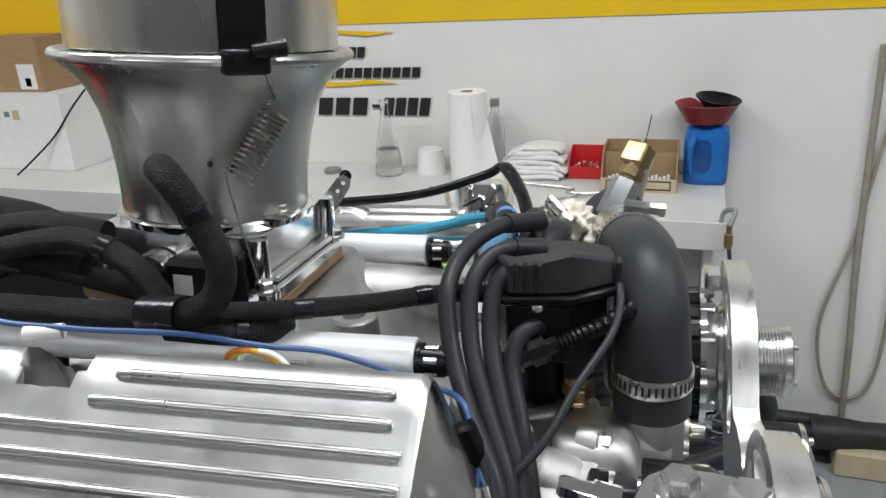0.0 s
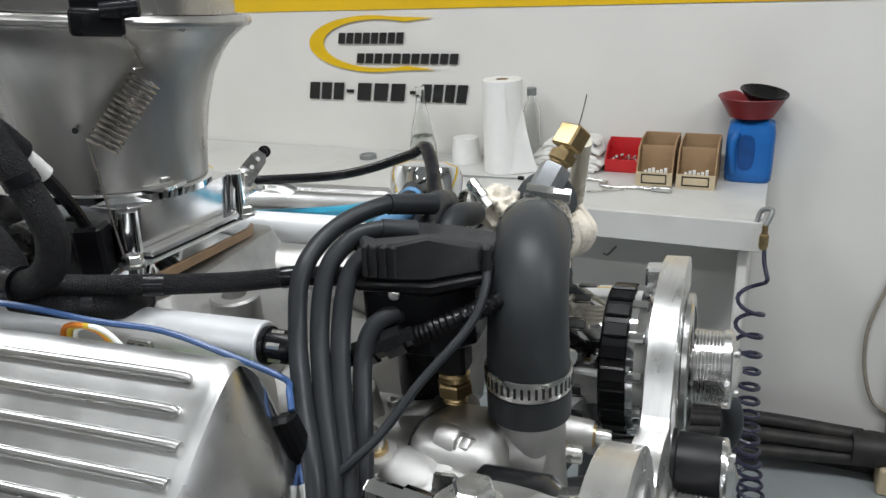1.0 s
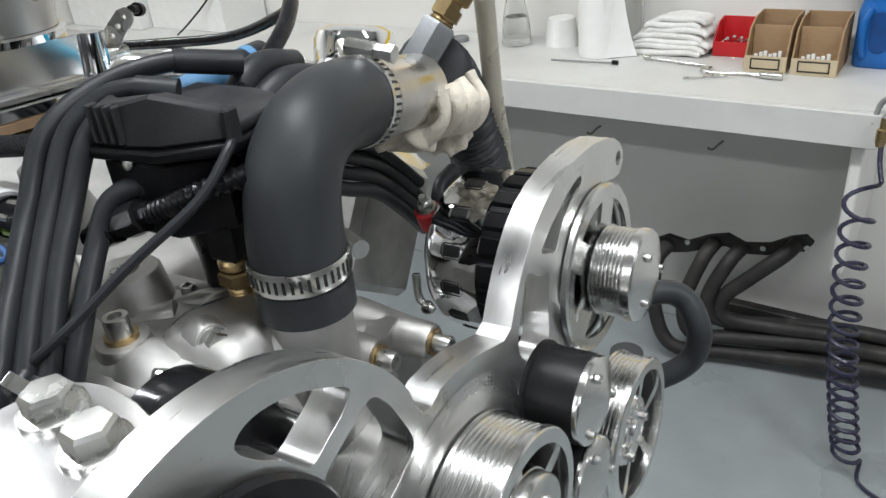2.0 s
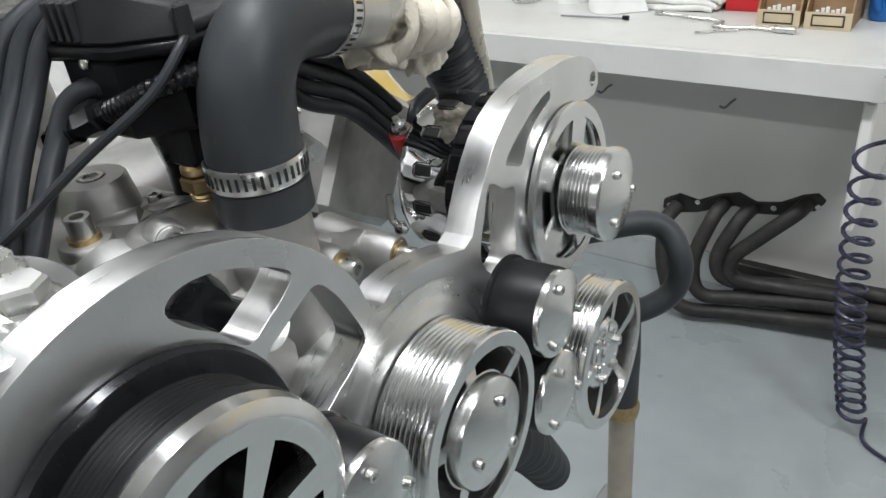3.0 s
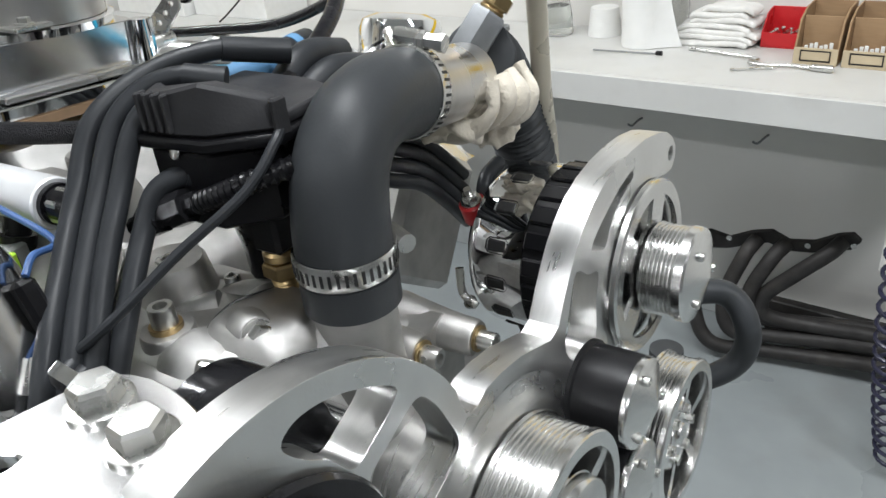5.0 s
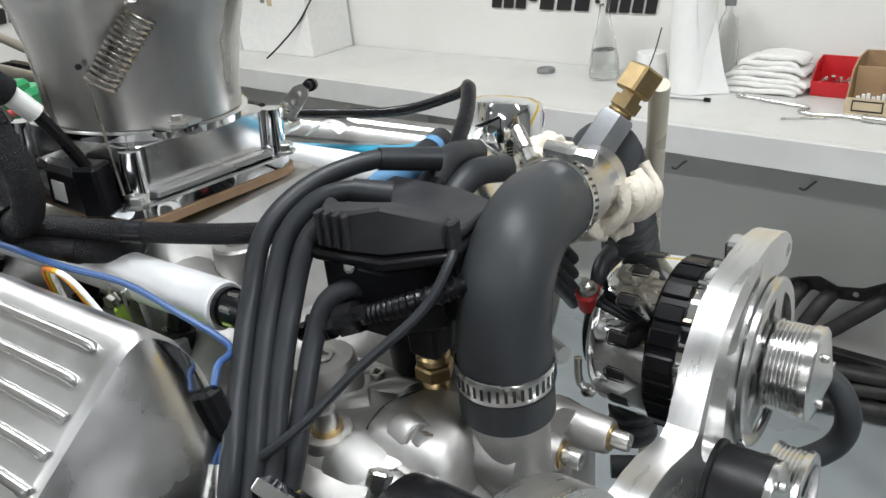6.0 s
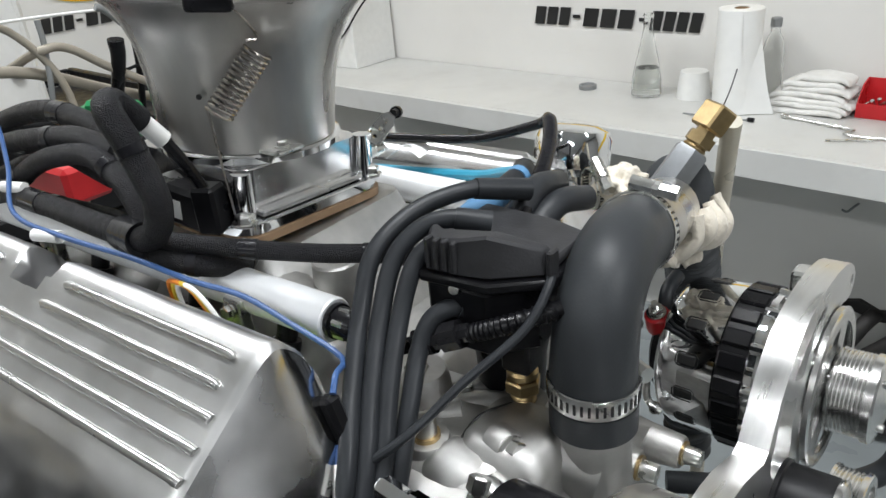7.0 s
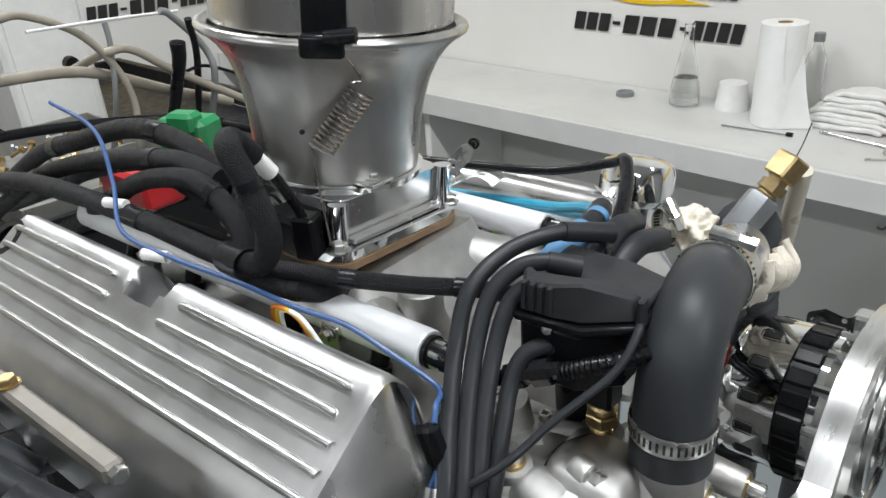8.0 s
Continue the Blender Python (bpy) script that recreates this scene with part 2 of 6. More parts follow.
def curve(points, step=6):
    """Catmull-Rom through the points."""
    ps = [Vector(p) for p in points]
    ps = [ps[0] * 2 - ps[1]] + ps + [ps[-1] * 2 - ps[-2]]
    out = []
    for i in range(1, len(ps) - 2):
        p0, p1, p2, p3 = ps[i - 1:i + 3]
        for k in range(step):
            t = k / step
            out.append(0.5 * (2 * p1 + (p2 - p0) * t + (2 * p0 - 5 * p1 + 4 * p2 - p3) * t * t + (3 * p1 - p0 - 3 * p2 + p3) * t ** 3))
    out.append(ps[-2])
    return out


def tube(points, r, n=12, step=6, smooth=True, flat=1.0):
    ps = curve(points, step) if smooth else [Vector(p) for p in points]
    bm = bmesh.new()
    d0 = (ps[1] - ps[0]).normalized()
    a = basis(d0)[1]
    rings = []
    for i, p in enumerate(ps):
        d = (ps[min(i + 1, len(ps) - 1)] - ps[max(i - 1, 0)]).normalized()
        a = (a - d * a.dot(d)).normalized()
        b = d.cross(a)
        rr = r(i / (len(ps) - 1)) if callable(r) else r
        rings.append([bm.verts.new(p + (a * math.cos(k) + b * math.sin(k) * flat) * rr) for k in (2 * math.pi * j / n for j in range(n))])
    for p, q in zip(rings, rings[1:]):
        for i in range(n):
            bm.faces.new((p[i], p[(i + 1) % n], q[(i + 1) % n], q[i]))
    bm.faces.new(rings[0])
    bm.faces.new(rings[-1])
    return bm


def etube(points, r, n=12, step=6, flat=1.0):
    return tube([eng(*p) for p in points], r, n, step, flat=flat)


def slab(outline, holes, place, depth):
    """A plate cut from a flat outline with holes; place maps (a, b) to the world, depth is the way through it."""
    bm = bmesh.new()
    edges = []
    for loop in [outline] + list(holes):
        vs = [bm.verts.new(place(*p)) for p in loop]
        edges += [bm.edges.new((vs[i], vs[(i + 1) % len(vs)])) for i in range(len(vs))]
    bmesh.ops.triangle_fill(bm, use_beauty=True, use_dissolve=False, edges=edges)
    geom = bmesh.ops.extrude_face_region(bm, geom=list(bm.faces))["geom"]
    bmesh.ops.translate(bm, verts=[g for g in geom if isinstance(g, bmesh.types.BMVert)], vec=depth)
    return bm


def chamfer(bm, width=0.001, angle=50):
    es = [ed for ed in bm.edges if len(ed.link_faces) == 2 and ed.calc_face_angle(0) > radians(angle)]
    bmesh.ops.bevel(bm, geom=es, offset=width, segments=1, affect="EDGES", profile=0.5, clamp_overlap=True)
    return bm


def ring2d(c, r, n=40, a0=0.0, a1=360.0, full=True):
    k = n if full else n + 1
    return [(c[0] + r * math.cos(radians(a0 + (a1 - a0) * i / n)), c[1] + r * math.sin(radians(a0 + (a1 - a0) * i / n))) for i in range(k)]


def smooth2d(points, step=5):
    ps = [Vector((*p, 0)) for p in points]
    n = len(ps)
    out = []
    for i in range(n):
        p0, p1, p2, p3 = (ps[(i + k) % n] for k in (-1, 0, 1, 2))
        for k in range(step):
            t = k / step
            q = 0.5 * (2 * p1 + (p2 - p0) * t + (2 * p0 - 5 * p1 + 4 * p2 - p3) * t * t + (3 * p1 - p0 - 3 * p2 + p3) * t ** 3)
            out.append((q.x, q.y))
    return out


def hexhead(p, axis, r, h, washer=True):
    bm = lathe(p, axis, [(0, r), (h * 0.85, r), (h, r * 0.86), (h, 0)], 6)
    if washer:
        bm = join(bm, lathe(p, axis, [(-0.0005, r * 1.3), (h * 0.18, r * 1.3), (h * 0.22, r * 1.15), (h * 0.22, 0)], 20))
    return bm


def sockethead(p, axis, r, h):
    return lathe(p, axis, [(0, r), (h * 0.9, r), (h, r * 0.92), (h, r * 0.55), (h * 0.5, r * 0.5), (h * 0.5, 0)], 20)


def wrinkle(bm, amount, size, seed=0):
    off = Vector((seed * 3.1, seed * 1.7, seed * 0.9))
    for v in bm.verts:
        v.co += noise.noise_vector(v.co / size + off) * amount
    return bm


def grid(nx, ny, fn):
    bm = bmesh.new()
    vs = [[bm.verts.new(fn(i / nx, j / ny)) for j in range(ny + 1)] for i in range(nx + 1)]
    for i in range(nx):
        for j in range(ny):
            bm.faces.new((vs[i][j], vs[i + 1][j], vs[i + 1][j + 1], vs[i][j + 1]))
    return bm


# ---- the room ----
def structure(name, bm, material, label, category):
    return solid(name, bm, material, label, category, kind="structure", smooth=0)


WALL_Y, LEFT_X, RIGHT_X, BACK_Y = 2.61, -2.85, 4.2, -4.0
structure("floor", box((LEFT_X - 0.1, BACK_Y - 0.1, -0.1), (RIGHT_X + 0.1, WALL_Y + 0.1, 0)), M_FLOOR, "smooth grey painted concrete workshop floor", "floor")
structure("ceiling", box((LEFT_X - 0.1, BACK_Y - 0.1, CEILING), (RIGHT_X + 0.1, WALL_Y + 0.1, CEILING + 0.1)), M_CEIL, "plain pale workshop ceiling above the benches", "ceiling")
structure("wall_north", box((LEFT_X, WALL_Y, 0), (RIGHT_X, WALL_Y + 0.1, CEILING)), M_WALL, "white painted wall with scuffs behind the bench", "wall")
structure("wall_west", box((LEFT_X - 0.1, BACK_Y, 0), (LEFT_X, WALL_Y + 0.1, CEILING)), M_WALL, "white painted side wall with a painted sign", "wall")
# East and south walls stay out of view; their grey holds down bounced light.
structure("wall_east", box((RIGHT_X, BACK_Y, 0), (RIGHT_X + 0.1, WALL_Y + 0.1, CEILING)), M_FAR, "unseen wall closing the room, grey to hold down bounced light", "wall")
structure("wall_south", box((LEFT_X - 0.1, BACK_Y - 0.1, 0), (RIGHT_X + 0.1, BACK_Y, CEILING)), M_FAR, "unseen wall closing the room, grey to hold down bounced light", "wall")
structure("trim", box((LEFT_X + 0.004, WALL_Y - 0.004, 1.395), (RIGHT_X - 0.004, WALL_Y, 1.58)), M_YELLOW, "broad yellow painted band along the white wall", "wall band")
structure("trim", box((LEFT_X, BACK_Y + 0.004, 1.395), (LEFT_X + 0.004, WALL_Y - 0.006, 1.58)), M_YELLOW, "broad yellow painted band along the side wall", "wall band")
structure("baseboard", box((LEFT_X + 0.01, WALL_Y - 0.012, 0), (RIGHT_X - 0.01, WALL_Y, 0.115), 0.003), M_SKIRT, "scuffed grey baseboard along the white wall", "baseboard")


def ceiling_lamp(x, y, along, power):
    base = Vector((x, y, CEILING - 0.09))
    lamp = thing("ceiling_light", base, "unseen white ceiling fixture with two lit fluorescent tubes", "light", "ceiling lights")
    sx, sy = (0.62, 0.09) if along == "x" else (0.09, 0.62)
    part("housing", box((x - sx, y - sy, CEILING - 0.06), (x + sx, y + sy, CEILING), 0.008), M_WHITE, lamp)
    for k in (-0.045, 0.045):
        p = Vector((x, y + k, CEILING - 0.078)) if along == "x" else Vector((x + k, y, CEILING - 0.078))
        d = Vector((1, 0, 0)) if along == "x" else Vector((0, 1, 0))
        part("tube", lathe(p - d * 0.6, d, [(0, 0.013), (1.2, 0.013)], 12), M_TUBELIGHT, lamp)
    data = bpy.data.lights.new("tube_light", "AREA")
    data.shape, data.size, data.size_y = "RECTANGLE", 1.2, 0.16
    data.energy, data.color = power, (0.94, 0.97, 1.0)
    ob = new("tube_light", data)
    ob.matrix_world = Matrix.Translation((x, y, CEILING - 0.10)) @ (Matrix.Identity(4) if along == "x" else Matrix.Rotation(radians(90), 4, "Z"))
    return lamp


for lx, ly in ((-1.7, 0.75), (0.3, 0.75), (2.3, 0.75)):
    ceiling_lamp(lx, ly, "x", 36)
# Unseen rear pair, added to brighten the engine's front faces.
for lx, ly in ((-0.7, -1.9), (1.7, -1.9)):
    ceiling_lamp(lx, ly, "x", 22)


# ---- painted signs ----
def sign(place, name, label):
    """Yellow swoosh, two dark bars of lettering blocks and a row of dark blocks; place maps (along, up) to the wall's face."""
    base = place(0.3, -0.2)[0]
    s = thing(name, base, label, "wall sign")
    out = place(0, 0)[1]

    def flat(nm, pts, material, lab=""):
        part(nm, slab(pts, [], lambda a, b: place(a, b)[0], out * 0.003), material, s, lab, 0)

    c, pts = (0.235, -0.093), []
    for i in range(25):
        a = radians(62 + (298 - 62) * i / 24)
        pts.append((c[0] + 0.235 * math.cos(a) + (0.11 if i in (0, 24) else 0.0), c[1] + 0.093 * math.sin(a)))
    for i in range(24, -1, -1):
        a = radians(62 + (298 - 62) * i / 24)
        pts.append((c[0] + 0.025 + 0.205 * math.cos(a), c[1] + 0.080 * math.sin(a)))
    flat("swoosh", pts, M_YELLOW, "yellow crescent swoosh")

    def blocks(a0, a1, b0, b1, count):
        w = (a1 - a0) / count
        for i in range(count):
            x0, x1, k = a0 + i * w, a0 + (i + 0.80) * w, (b1 - b0) * 0.18
            flat("lettering_bar", [(x0, b0), (x1, b0), (x1 + k, b1), (x0 + k, b1)], M_INK)

    blocks(0.112, 0.355, -0.092, -0.056, 8)
    blocks(0.175, 0.540, -0.157, -0.124, 11)
    for a0, a1, k in ((-0.022, 0.120, 3), (0.165, 0.352, 3), (0.400, 0.565, 4)):
        blocks(a0, a1, -0.283, -0.224, k)
    flat("lettering_bar", [(0.128, -0.258), (0.155, -0.258), (0.155, -0.247), (0.128, -0.247)], M_INK)
    flat("lettering_bar", [(0.364, -0.258), (0.390, -0.258), (0.390, -0.247), (0.364, -0.247)], M_INK)
    return s


sign(lambda a, b: (Vector((-1.108 + a * 1.045, WALL_Y - 0.0045, 1.378 + b)), Vector((0, -1, 0))), "wall_sign", "yellow swoosh with black lettering painted on white wall")
sign(lambda a, b: (Vector((LEFT_X + 0.0045, 1.62 + a, 1.43 + b)), Vector((1, 0, 0))), "wall_sign", "yellow swoosh with black lettering painted on side wall")

# ---- the bench ----
bench = thing("workbench", (-1.2, 2.38, 0), "long pale grey laminate wall bench with deep apron", "workbench")
part("bench_top", box((LEFT_X + 0.01, 2.1765, 0.882), (0.412, WALL_Y - 0.006, 0.92), 0.0), M_LAMINATE, bench)
part("apron", box((LEFT_X + 0.01, 2.155, 0.845), (0.412, 2.176, 0.9198), 0.0015), M_LAMINATE, bench)
part("end_panel", box((0.362, 2.19, 0.515), (0.388, WALL_Y - 0.008, 0.8815), 0.004), M_WALL, bench)
part("end_panel", box((-1.5, 2.19, 0.0), (-1.47, WALL_Y - 0.014, 0.8815), 0.004), M_WALL, bench)
part("back_rail", box((LEFT_X + 0.02, WALL_Y - 0.045, 0.80), (0.36, WALL_Y - 0.008, 0.8812), 0.003), M_WALL, bench)
BT = 0.9205

# ---- the engine: near valve cover ----
COVER_PROFILE = [(-0.122, -0.090), (-0.126, -0.050), (-0.132, -0.018), (-0.139, -0.002), (-0.147, 0.0075), (-0.154, 0.0115),
                 (-0.165, 0.0068), (-0.180, -0.0040), (-0.195, -0.0148), (-0.208, -0.0240), (-0.217, -0.0310), (-0.224, -0.0385),
                 (-0.229, -0.048), (-0.233, -0.062), (-0.237, -0.078), (-0.240, -0.095)]


def cover_mesh(u0, u1, side=-1.0, notches=(), piece="all"):
    """Cast rocker cover: a bent section drawn out along the bank, with rounded ends."""
    prof = [p for a, b in zip(COVER_PROFILE, COVER_PROFILE[1:]) for p in (a, ((a[0] + b[0]) / 2, (a[1] + b[1]) / 2))] + [COVER_PROFILE[-1]]
    ends = [(0.0, 0.0), (0.0025, 0.0006), (0.0050, 0.0028), (0.0070, 0.0065), (0.010, 0.014), (0.0155, 0.028), (0.023, 0.050), (0.030, 0.072), (0.037, 0.10)]
    n = 70
    rows = [(u0 - g, h) for g, h in reversed(ends)] + [(u0 + (u1 - u0) * i / n, 0.0) for i in range(1, n)] + [(u1 + g, h) for g, h in ends]
    k = len(rows) - len(ends) + 2
    rows = rows[:k + 1] if piece == "body" else rows[k:] if piece == "end" else rows
    bm = bmesh.new()
    vs = []
    for u, h in rows:
        row = []
        for v, w in prof:
            vv = v
            ww = w - h * min(max((w + 0.095) / 0.102, 0.0), 1.0) if h else w
            for cu, cv, r, depth in notches:
                q = math.hypot((u - cu), (v - cv) * 0.9)
                k = min(max((r - q) / (0.35 * r), 0.0), 1.0)
                ww -= depth * k * k * (3 - 2 * k)
            row.append((vv, ww))
        for _ in range(min(int(h * 500), 14)):
            row = [row[0]] + [((a[0] + 2 * b[0] + c[0]) / 4, (a[1] + 2 * b[1] + c[1]) / 4) for a, b, c in zip(row, row[1:], row[2:])] + [row[-1]]
        vs.append([bm.verts.new(eng(u, v if side < 0 else -v, w)) for v, w in row])
    for p, q in zip(vs, vs[1:]):
        for i in range(len(p) - 1):
            bm.faces.new((p[i], p[i + 1], q[i + 1], q[i]))
    return bm


cover = thing("valve_cover", eng(-0.06, -0.19, -0.095), "cast aluminium valve cover with long raised ribs and polished edges", "valve cover")
part("body", cover_mesh(-0.243, 0.121, -1.0, [(-0.066, -0.150, 0.021, 0.026)], "body"), M_COVER, cover, smooth=60)
part("front_end", cover_mesh(-0.243, 0.121, -1.0, (), "end"), M_SATIN, cover, "polished front end", smooth=85)


def rib(u0, u1, v, w, parent):
    w += 0.0011
    pts = [(u0, v, w - 0.0016), (u0 + 0.006, v, w), ((u0 + u1) / 2, v, w), (u1 - 0.008, v, w), (u1, v, w - 0.0016)]
    ps = [eng(*p) for p in pts]
    part("rib", tube(ps, lambda k: 0.0023 if 0.06 < k < 0.94 else 0.0006 + 0.0017 * min(k, 1 - k) / 0.06, 18, 8), M_RIB, parent, smooth=60)


for k, (v, w) in enumerate([(-0.1655, 0.0066), (-0.1770, -0.0016), (-0.1880, -0.0096), (-0.1995, -0.0178), (-0.2105, -0.0256)]):
    if k < 2:
        rib(-0.236, -0.100 + 0.004 * k, v, w, cover)
        rib(-0.026 - 0.009 * k, 0.1115 + 0.0005 * k, v, w, cover)
    else:
        rib(-0.238, 0.1125 + 0.0015 * (k - 2), v, w, cover)

far_cover = thing("valve_cover", eng(-0.06, 0.19, -0.095), "polished aluminium valve cover on the far bank", "valve cover")
part("body", cover_mesh(-0.243, 0.09, 1.0), M_POLISH, far_cover, smooth=60)
part("raised_panel", box((-0.052, -0.030, 0), (0.070, 0.026, 0.010), 0.005, E_MAT @ Matrix.Translation((0, 0.186, -0.010)) @ Matrix.Rotation(radians(-35), 4, "X")), M_POLISH, far_cover)
far_cover.location += -EV * 0.008 - EW * 0.024
breather = thing("breather_cap", eng(0.077, 0.205, -0.04), "round chrome breather cap on the far valve cover", "cap")
part("cap", lathe(eng(0.080, 0.208, -0.042), EW + EV * 0.25, [(0, 0.025), (0.007, 0.0320), (0.029, 0.0320), (0.036, 0.0290), (0.040, 0.020), (0.041, 0)], 48), M_CHROME, breather)
part("neck", lathe(eng(0.080, 0.203, -0.065), EW + EV * 0.25, [(0, 0.019), (0.026, 0.019)], 28), M_CHROME, breather)

# ---- block, heads, manifold ----
block = thing("engine_block", eng(-0.06, 0, -0.45), "cast aluminium engine block and heads under the manifold", "engine")
part("crankcase", ebox((-0.25, -0.11, -0.45), (0.13, 0.11, -0.15), 0.012), M_CAST, block)
for s in (-1, 1):
    part("head", box((-0.25, -0.045, -0.10), (0.145, 0.045, 0.0), 0.006, E_MAT @ Matrix.Translation((0, s * 0.168, -0.088)) @ Matrix.Rotation(radians(-35 * s), 4, "X")), M_CAST, block)
part("valley", ebox((-0.25, -0.13, -0.17), (0.11, 0.13, -0.105), 0.01), M_CAST, block)

manifold = thing("intake_manifold", eng(-0.05, 0, -0.12), "bare cast aluminium intake manifold with bosses and runners", "intake manifold")


def loft(sections):
    """Closed rings of equal count joined in turn and capped."""
    bm = bmesh.new()
    rs = [[bm.verts.new(p) for p in s] for s in sections]
    for p, q in zip(rs, rs[1:]):
        for i in range(len(p)):
            bm.faces.new((p[i], p[(i + 1) % len(p)], q[(i + 1) % len(q)], q[i]))
    bm.faces.new(rs[0])
    bm.faces.new(rs[-1])
    return bm


def rrect(cu, cv, hu, hv, r, w, n=5):
    out = []
    for sx, sy, a0 in ((1, 1, 0), (-1, 1, 90), (-1, -1, 180), (1, -1, 270)):
        for i in range(n + 1):
            a = radians(a0 + 90 * i / n)
            out.append(eng(cu + sx * (hu - r) + r * math.cos(a), cv + sy * (hv - r) + r * math.sin(a), w))
    return out


part("plenum", loft([rrect(-0.06, 0, 0.16, 0.10, 0.03, -0.115), rrect(-0.06, 0, 0.14, 0.088, 0.03, -0.075), rrect(-0.058, 0, 0.085, 0.075, 0.02, -0.035), rrect(-0.057, 0, 0.075, 0.07, 0.015, -0.018), rrect(-0.057, 0, 0.073, 0.068, 0.013, -0.0145)]), M_CAST, manifold, smooth=50)
for s in (-1, 1):
    for u in (-0.205, -0.125, -0.015, 0.065):
        part("runner", etube([(-0.06 + (u + 0.06) * 0.45, s * 0.05, -0.045), (u, s * 0.08, -0.062), (u, s * 0.118, -0.088), (u, s * 0.14, -0.118)], lambda k: 0.024 + 0.004 * k, 16, 5), M_CAST, manifold, smooth=60)
    part("flange", box((-0.25, -0.012, -0.02), (0.11, 0.012, 0.02), 0.004, E_MAT @ Matrix.Translation((0, s * 0.128, -0.098)) @ Matrix.Rotation(radians(35 * s), 4, "X")), M_CAST, manifold)
part("boss", lathe(eng(0.0460, -0.0376, -0.0670), EW, [(0, 0.026), (0.03, 0.0155), (0.0465, 0.0148), (0.048, 0.0135), (0.048, 0.0075), (0.040, 0.0068), (0.040, 0)], 32), M_CAST, manifold)
part("front_shelf", loft([rrect(0.085, -0.01, 0.05, 0.075, 0.02, -0.105), rrect(0.083, -0.01, 0.045, 0.065, 0.02, -0.080), rrect(0.08, -0.01, 0.035, 0.05, 0.02, -0.068)]), M_CAST, manifold, smooth=50)


def fuel_rail(side, u1):
    v, w = side * 0.096, -0.0150
    r = thing("fuel_rail", eng(-0.06, v, w - 0.012), "straight silver painted fuel rail tube with end fitting", "fuel rail", "fuel rails")
    part("rail_tube", lathe(eng(-0.27, v, w), EU, [(0, 0.0122), (u1 + 0.27, 0.0122), (u1 + 0.271, 0.0114)], 28), M_RAIL, r)
    part("end_cap", lathe(eng(u1, v, w), EU, [(0, 0.0098), (0.004, 0.0098), (0.004, 0.0085), (0.016, 0.0085), (0.018, 0.0075)], 24), M_BLACK, r)
    part("end_nut", lathe(eng(u1 + 0.006, v, w), EU, [(0, 0.0092), (0.007, 0.0092)], 6), M_STEEL, r)
    for u in (-0.205, -0.125, -0.015, 0.065):
        part("injector", lathe(eng(u, v, w - 0.010), -EW + EV * side * 0.35, [(0, 0.006), (0.012, 0.006), (0.012, 0.0085), (0.032, 0.0085), (0.034, 0.006), (0.052, 0.006)], 16), M_BLACK, r)
        part("injector_plug", box((-0.006, -0.010, -0.006), (0.006, 0.010, 0.006), 0.0015, E_MAT @ Matrix.Translation((u + 0.004, v + side * 0.016, w - 0.028))), M_GREY, r, "grey injector plug")
        part("plug_clip", box((-0.0068, -0.003, -0.0068), (0.0068, 0.003, 0.0068), 0.001, E_MAT @ Matrix.Translation((u + 0.004, v + side * 0.022, w - 0.028))), M_LIME, r, "lime green locking clip")
    for u in (-0.17, 0.03):
        part("bracket", ebox((u, v - 0.004 + side * 0.012, w - 0.03), (u + 0.014, v + 0.004 + side * 0.012, w + 0.002), 0.001), M_STEEL, r)
        part("bolt", hexhead(eng(u + 0.007, v + side * 0.017, w - 0.004), EV * side, 0.004, 0.004), M_STEEL, r)
    return r


fuel_rail(-1, 0.102)
far_rail = fuel_rail(1, 0.060)
far_rail.location += -EW * 0.012

# ---- throttle body and air horn (leaning forward a little) ----
TILT_M = E_MAT @ Matrix.Translation((-0.057, -0.007, 0.0075)) @ Matrix.Rotation(radians(3.5), 4, "Y") @ Matrix.Rotation(radians(-4.0), 4, "X")


def tl(a, b, c):
    return TILT_M @ Vector((a, b, c))


TW = (TILT_M.to_3x3() @ Vector((0, 0, 1))).normalized()
throttle = thing("throttle_valve", tl(0, 0, -0.013), "polished square throttle body with brown gasket underneath", "throttle body")
SQ = 0.060


def tsquare(h, r, c0, c1, inner=None):
    pts = []
    for sx, sy, a0 in ((1, 1, 0), (-1, 1, 90), (-1, -1, 180), (1, -1, 270)):
        for i in range(6):
            a = radians(a0 + 90 * i / 5)
            pts.append((sx * (h - r) + r * math.cos(a), sy * (h - r) + r * math.sin(a)))
    holes = [ring2d((0, 0), inner, 40)] if inner else []
    return slab(pts, holes, lambda a, b: tl(a, b, c0), TW * (c1 - c0))


part("gasket", tsquare(SQ + 0.007, 0.016, -0.0140, -0.0085), M_GASKET, throttle, "brown spacer gasket")
part("base_flange", chamfer(tsquare(SQ + 0.006, 0.018, -0.0083, -0.0005, 0.045), 0.0008), M_CHROME, throttle)
part("body", chamfer(tsquare(SQ - 0.006, 0.012, -0.0005, 0.0300, 0.046), 0.001), M_POLISH, throttle)
part("top_ring", lathe(tl(0, 0, 0.0301), TW, [(0, 0.046), (0, 0.0615), (0.0045, 0.0625), (0.0055, 0.060), (0.0055, 0.046)], 48, cap=False), M_CHROME, throttle)
for sx in (-1, 1):
    for sy in (-1, 1):
        part("post", lathe(tl(sx * 0.054, sy * 0.054, -0.0005), TW, [(0, 0.0075), (0.0300, 0.0060), (0.0304, 0.0060)], 16), M_CHROME, throttle)
        part("bolt", hexhead(tl(sx * 0.0590, sy * 0.0585, -0.0003), TW, 0.0060, 0.0065), M_STEEL, throttle)
part("side_rail", box((0.0545, -0.046, 0.0002), (0.0625, 0.046, 0.0045), 0.001, TILT_M), M_SATIN, throttle)
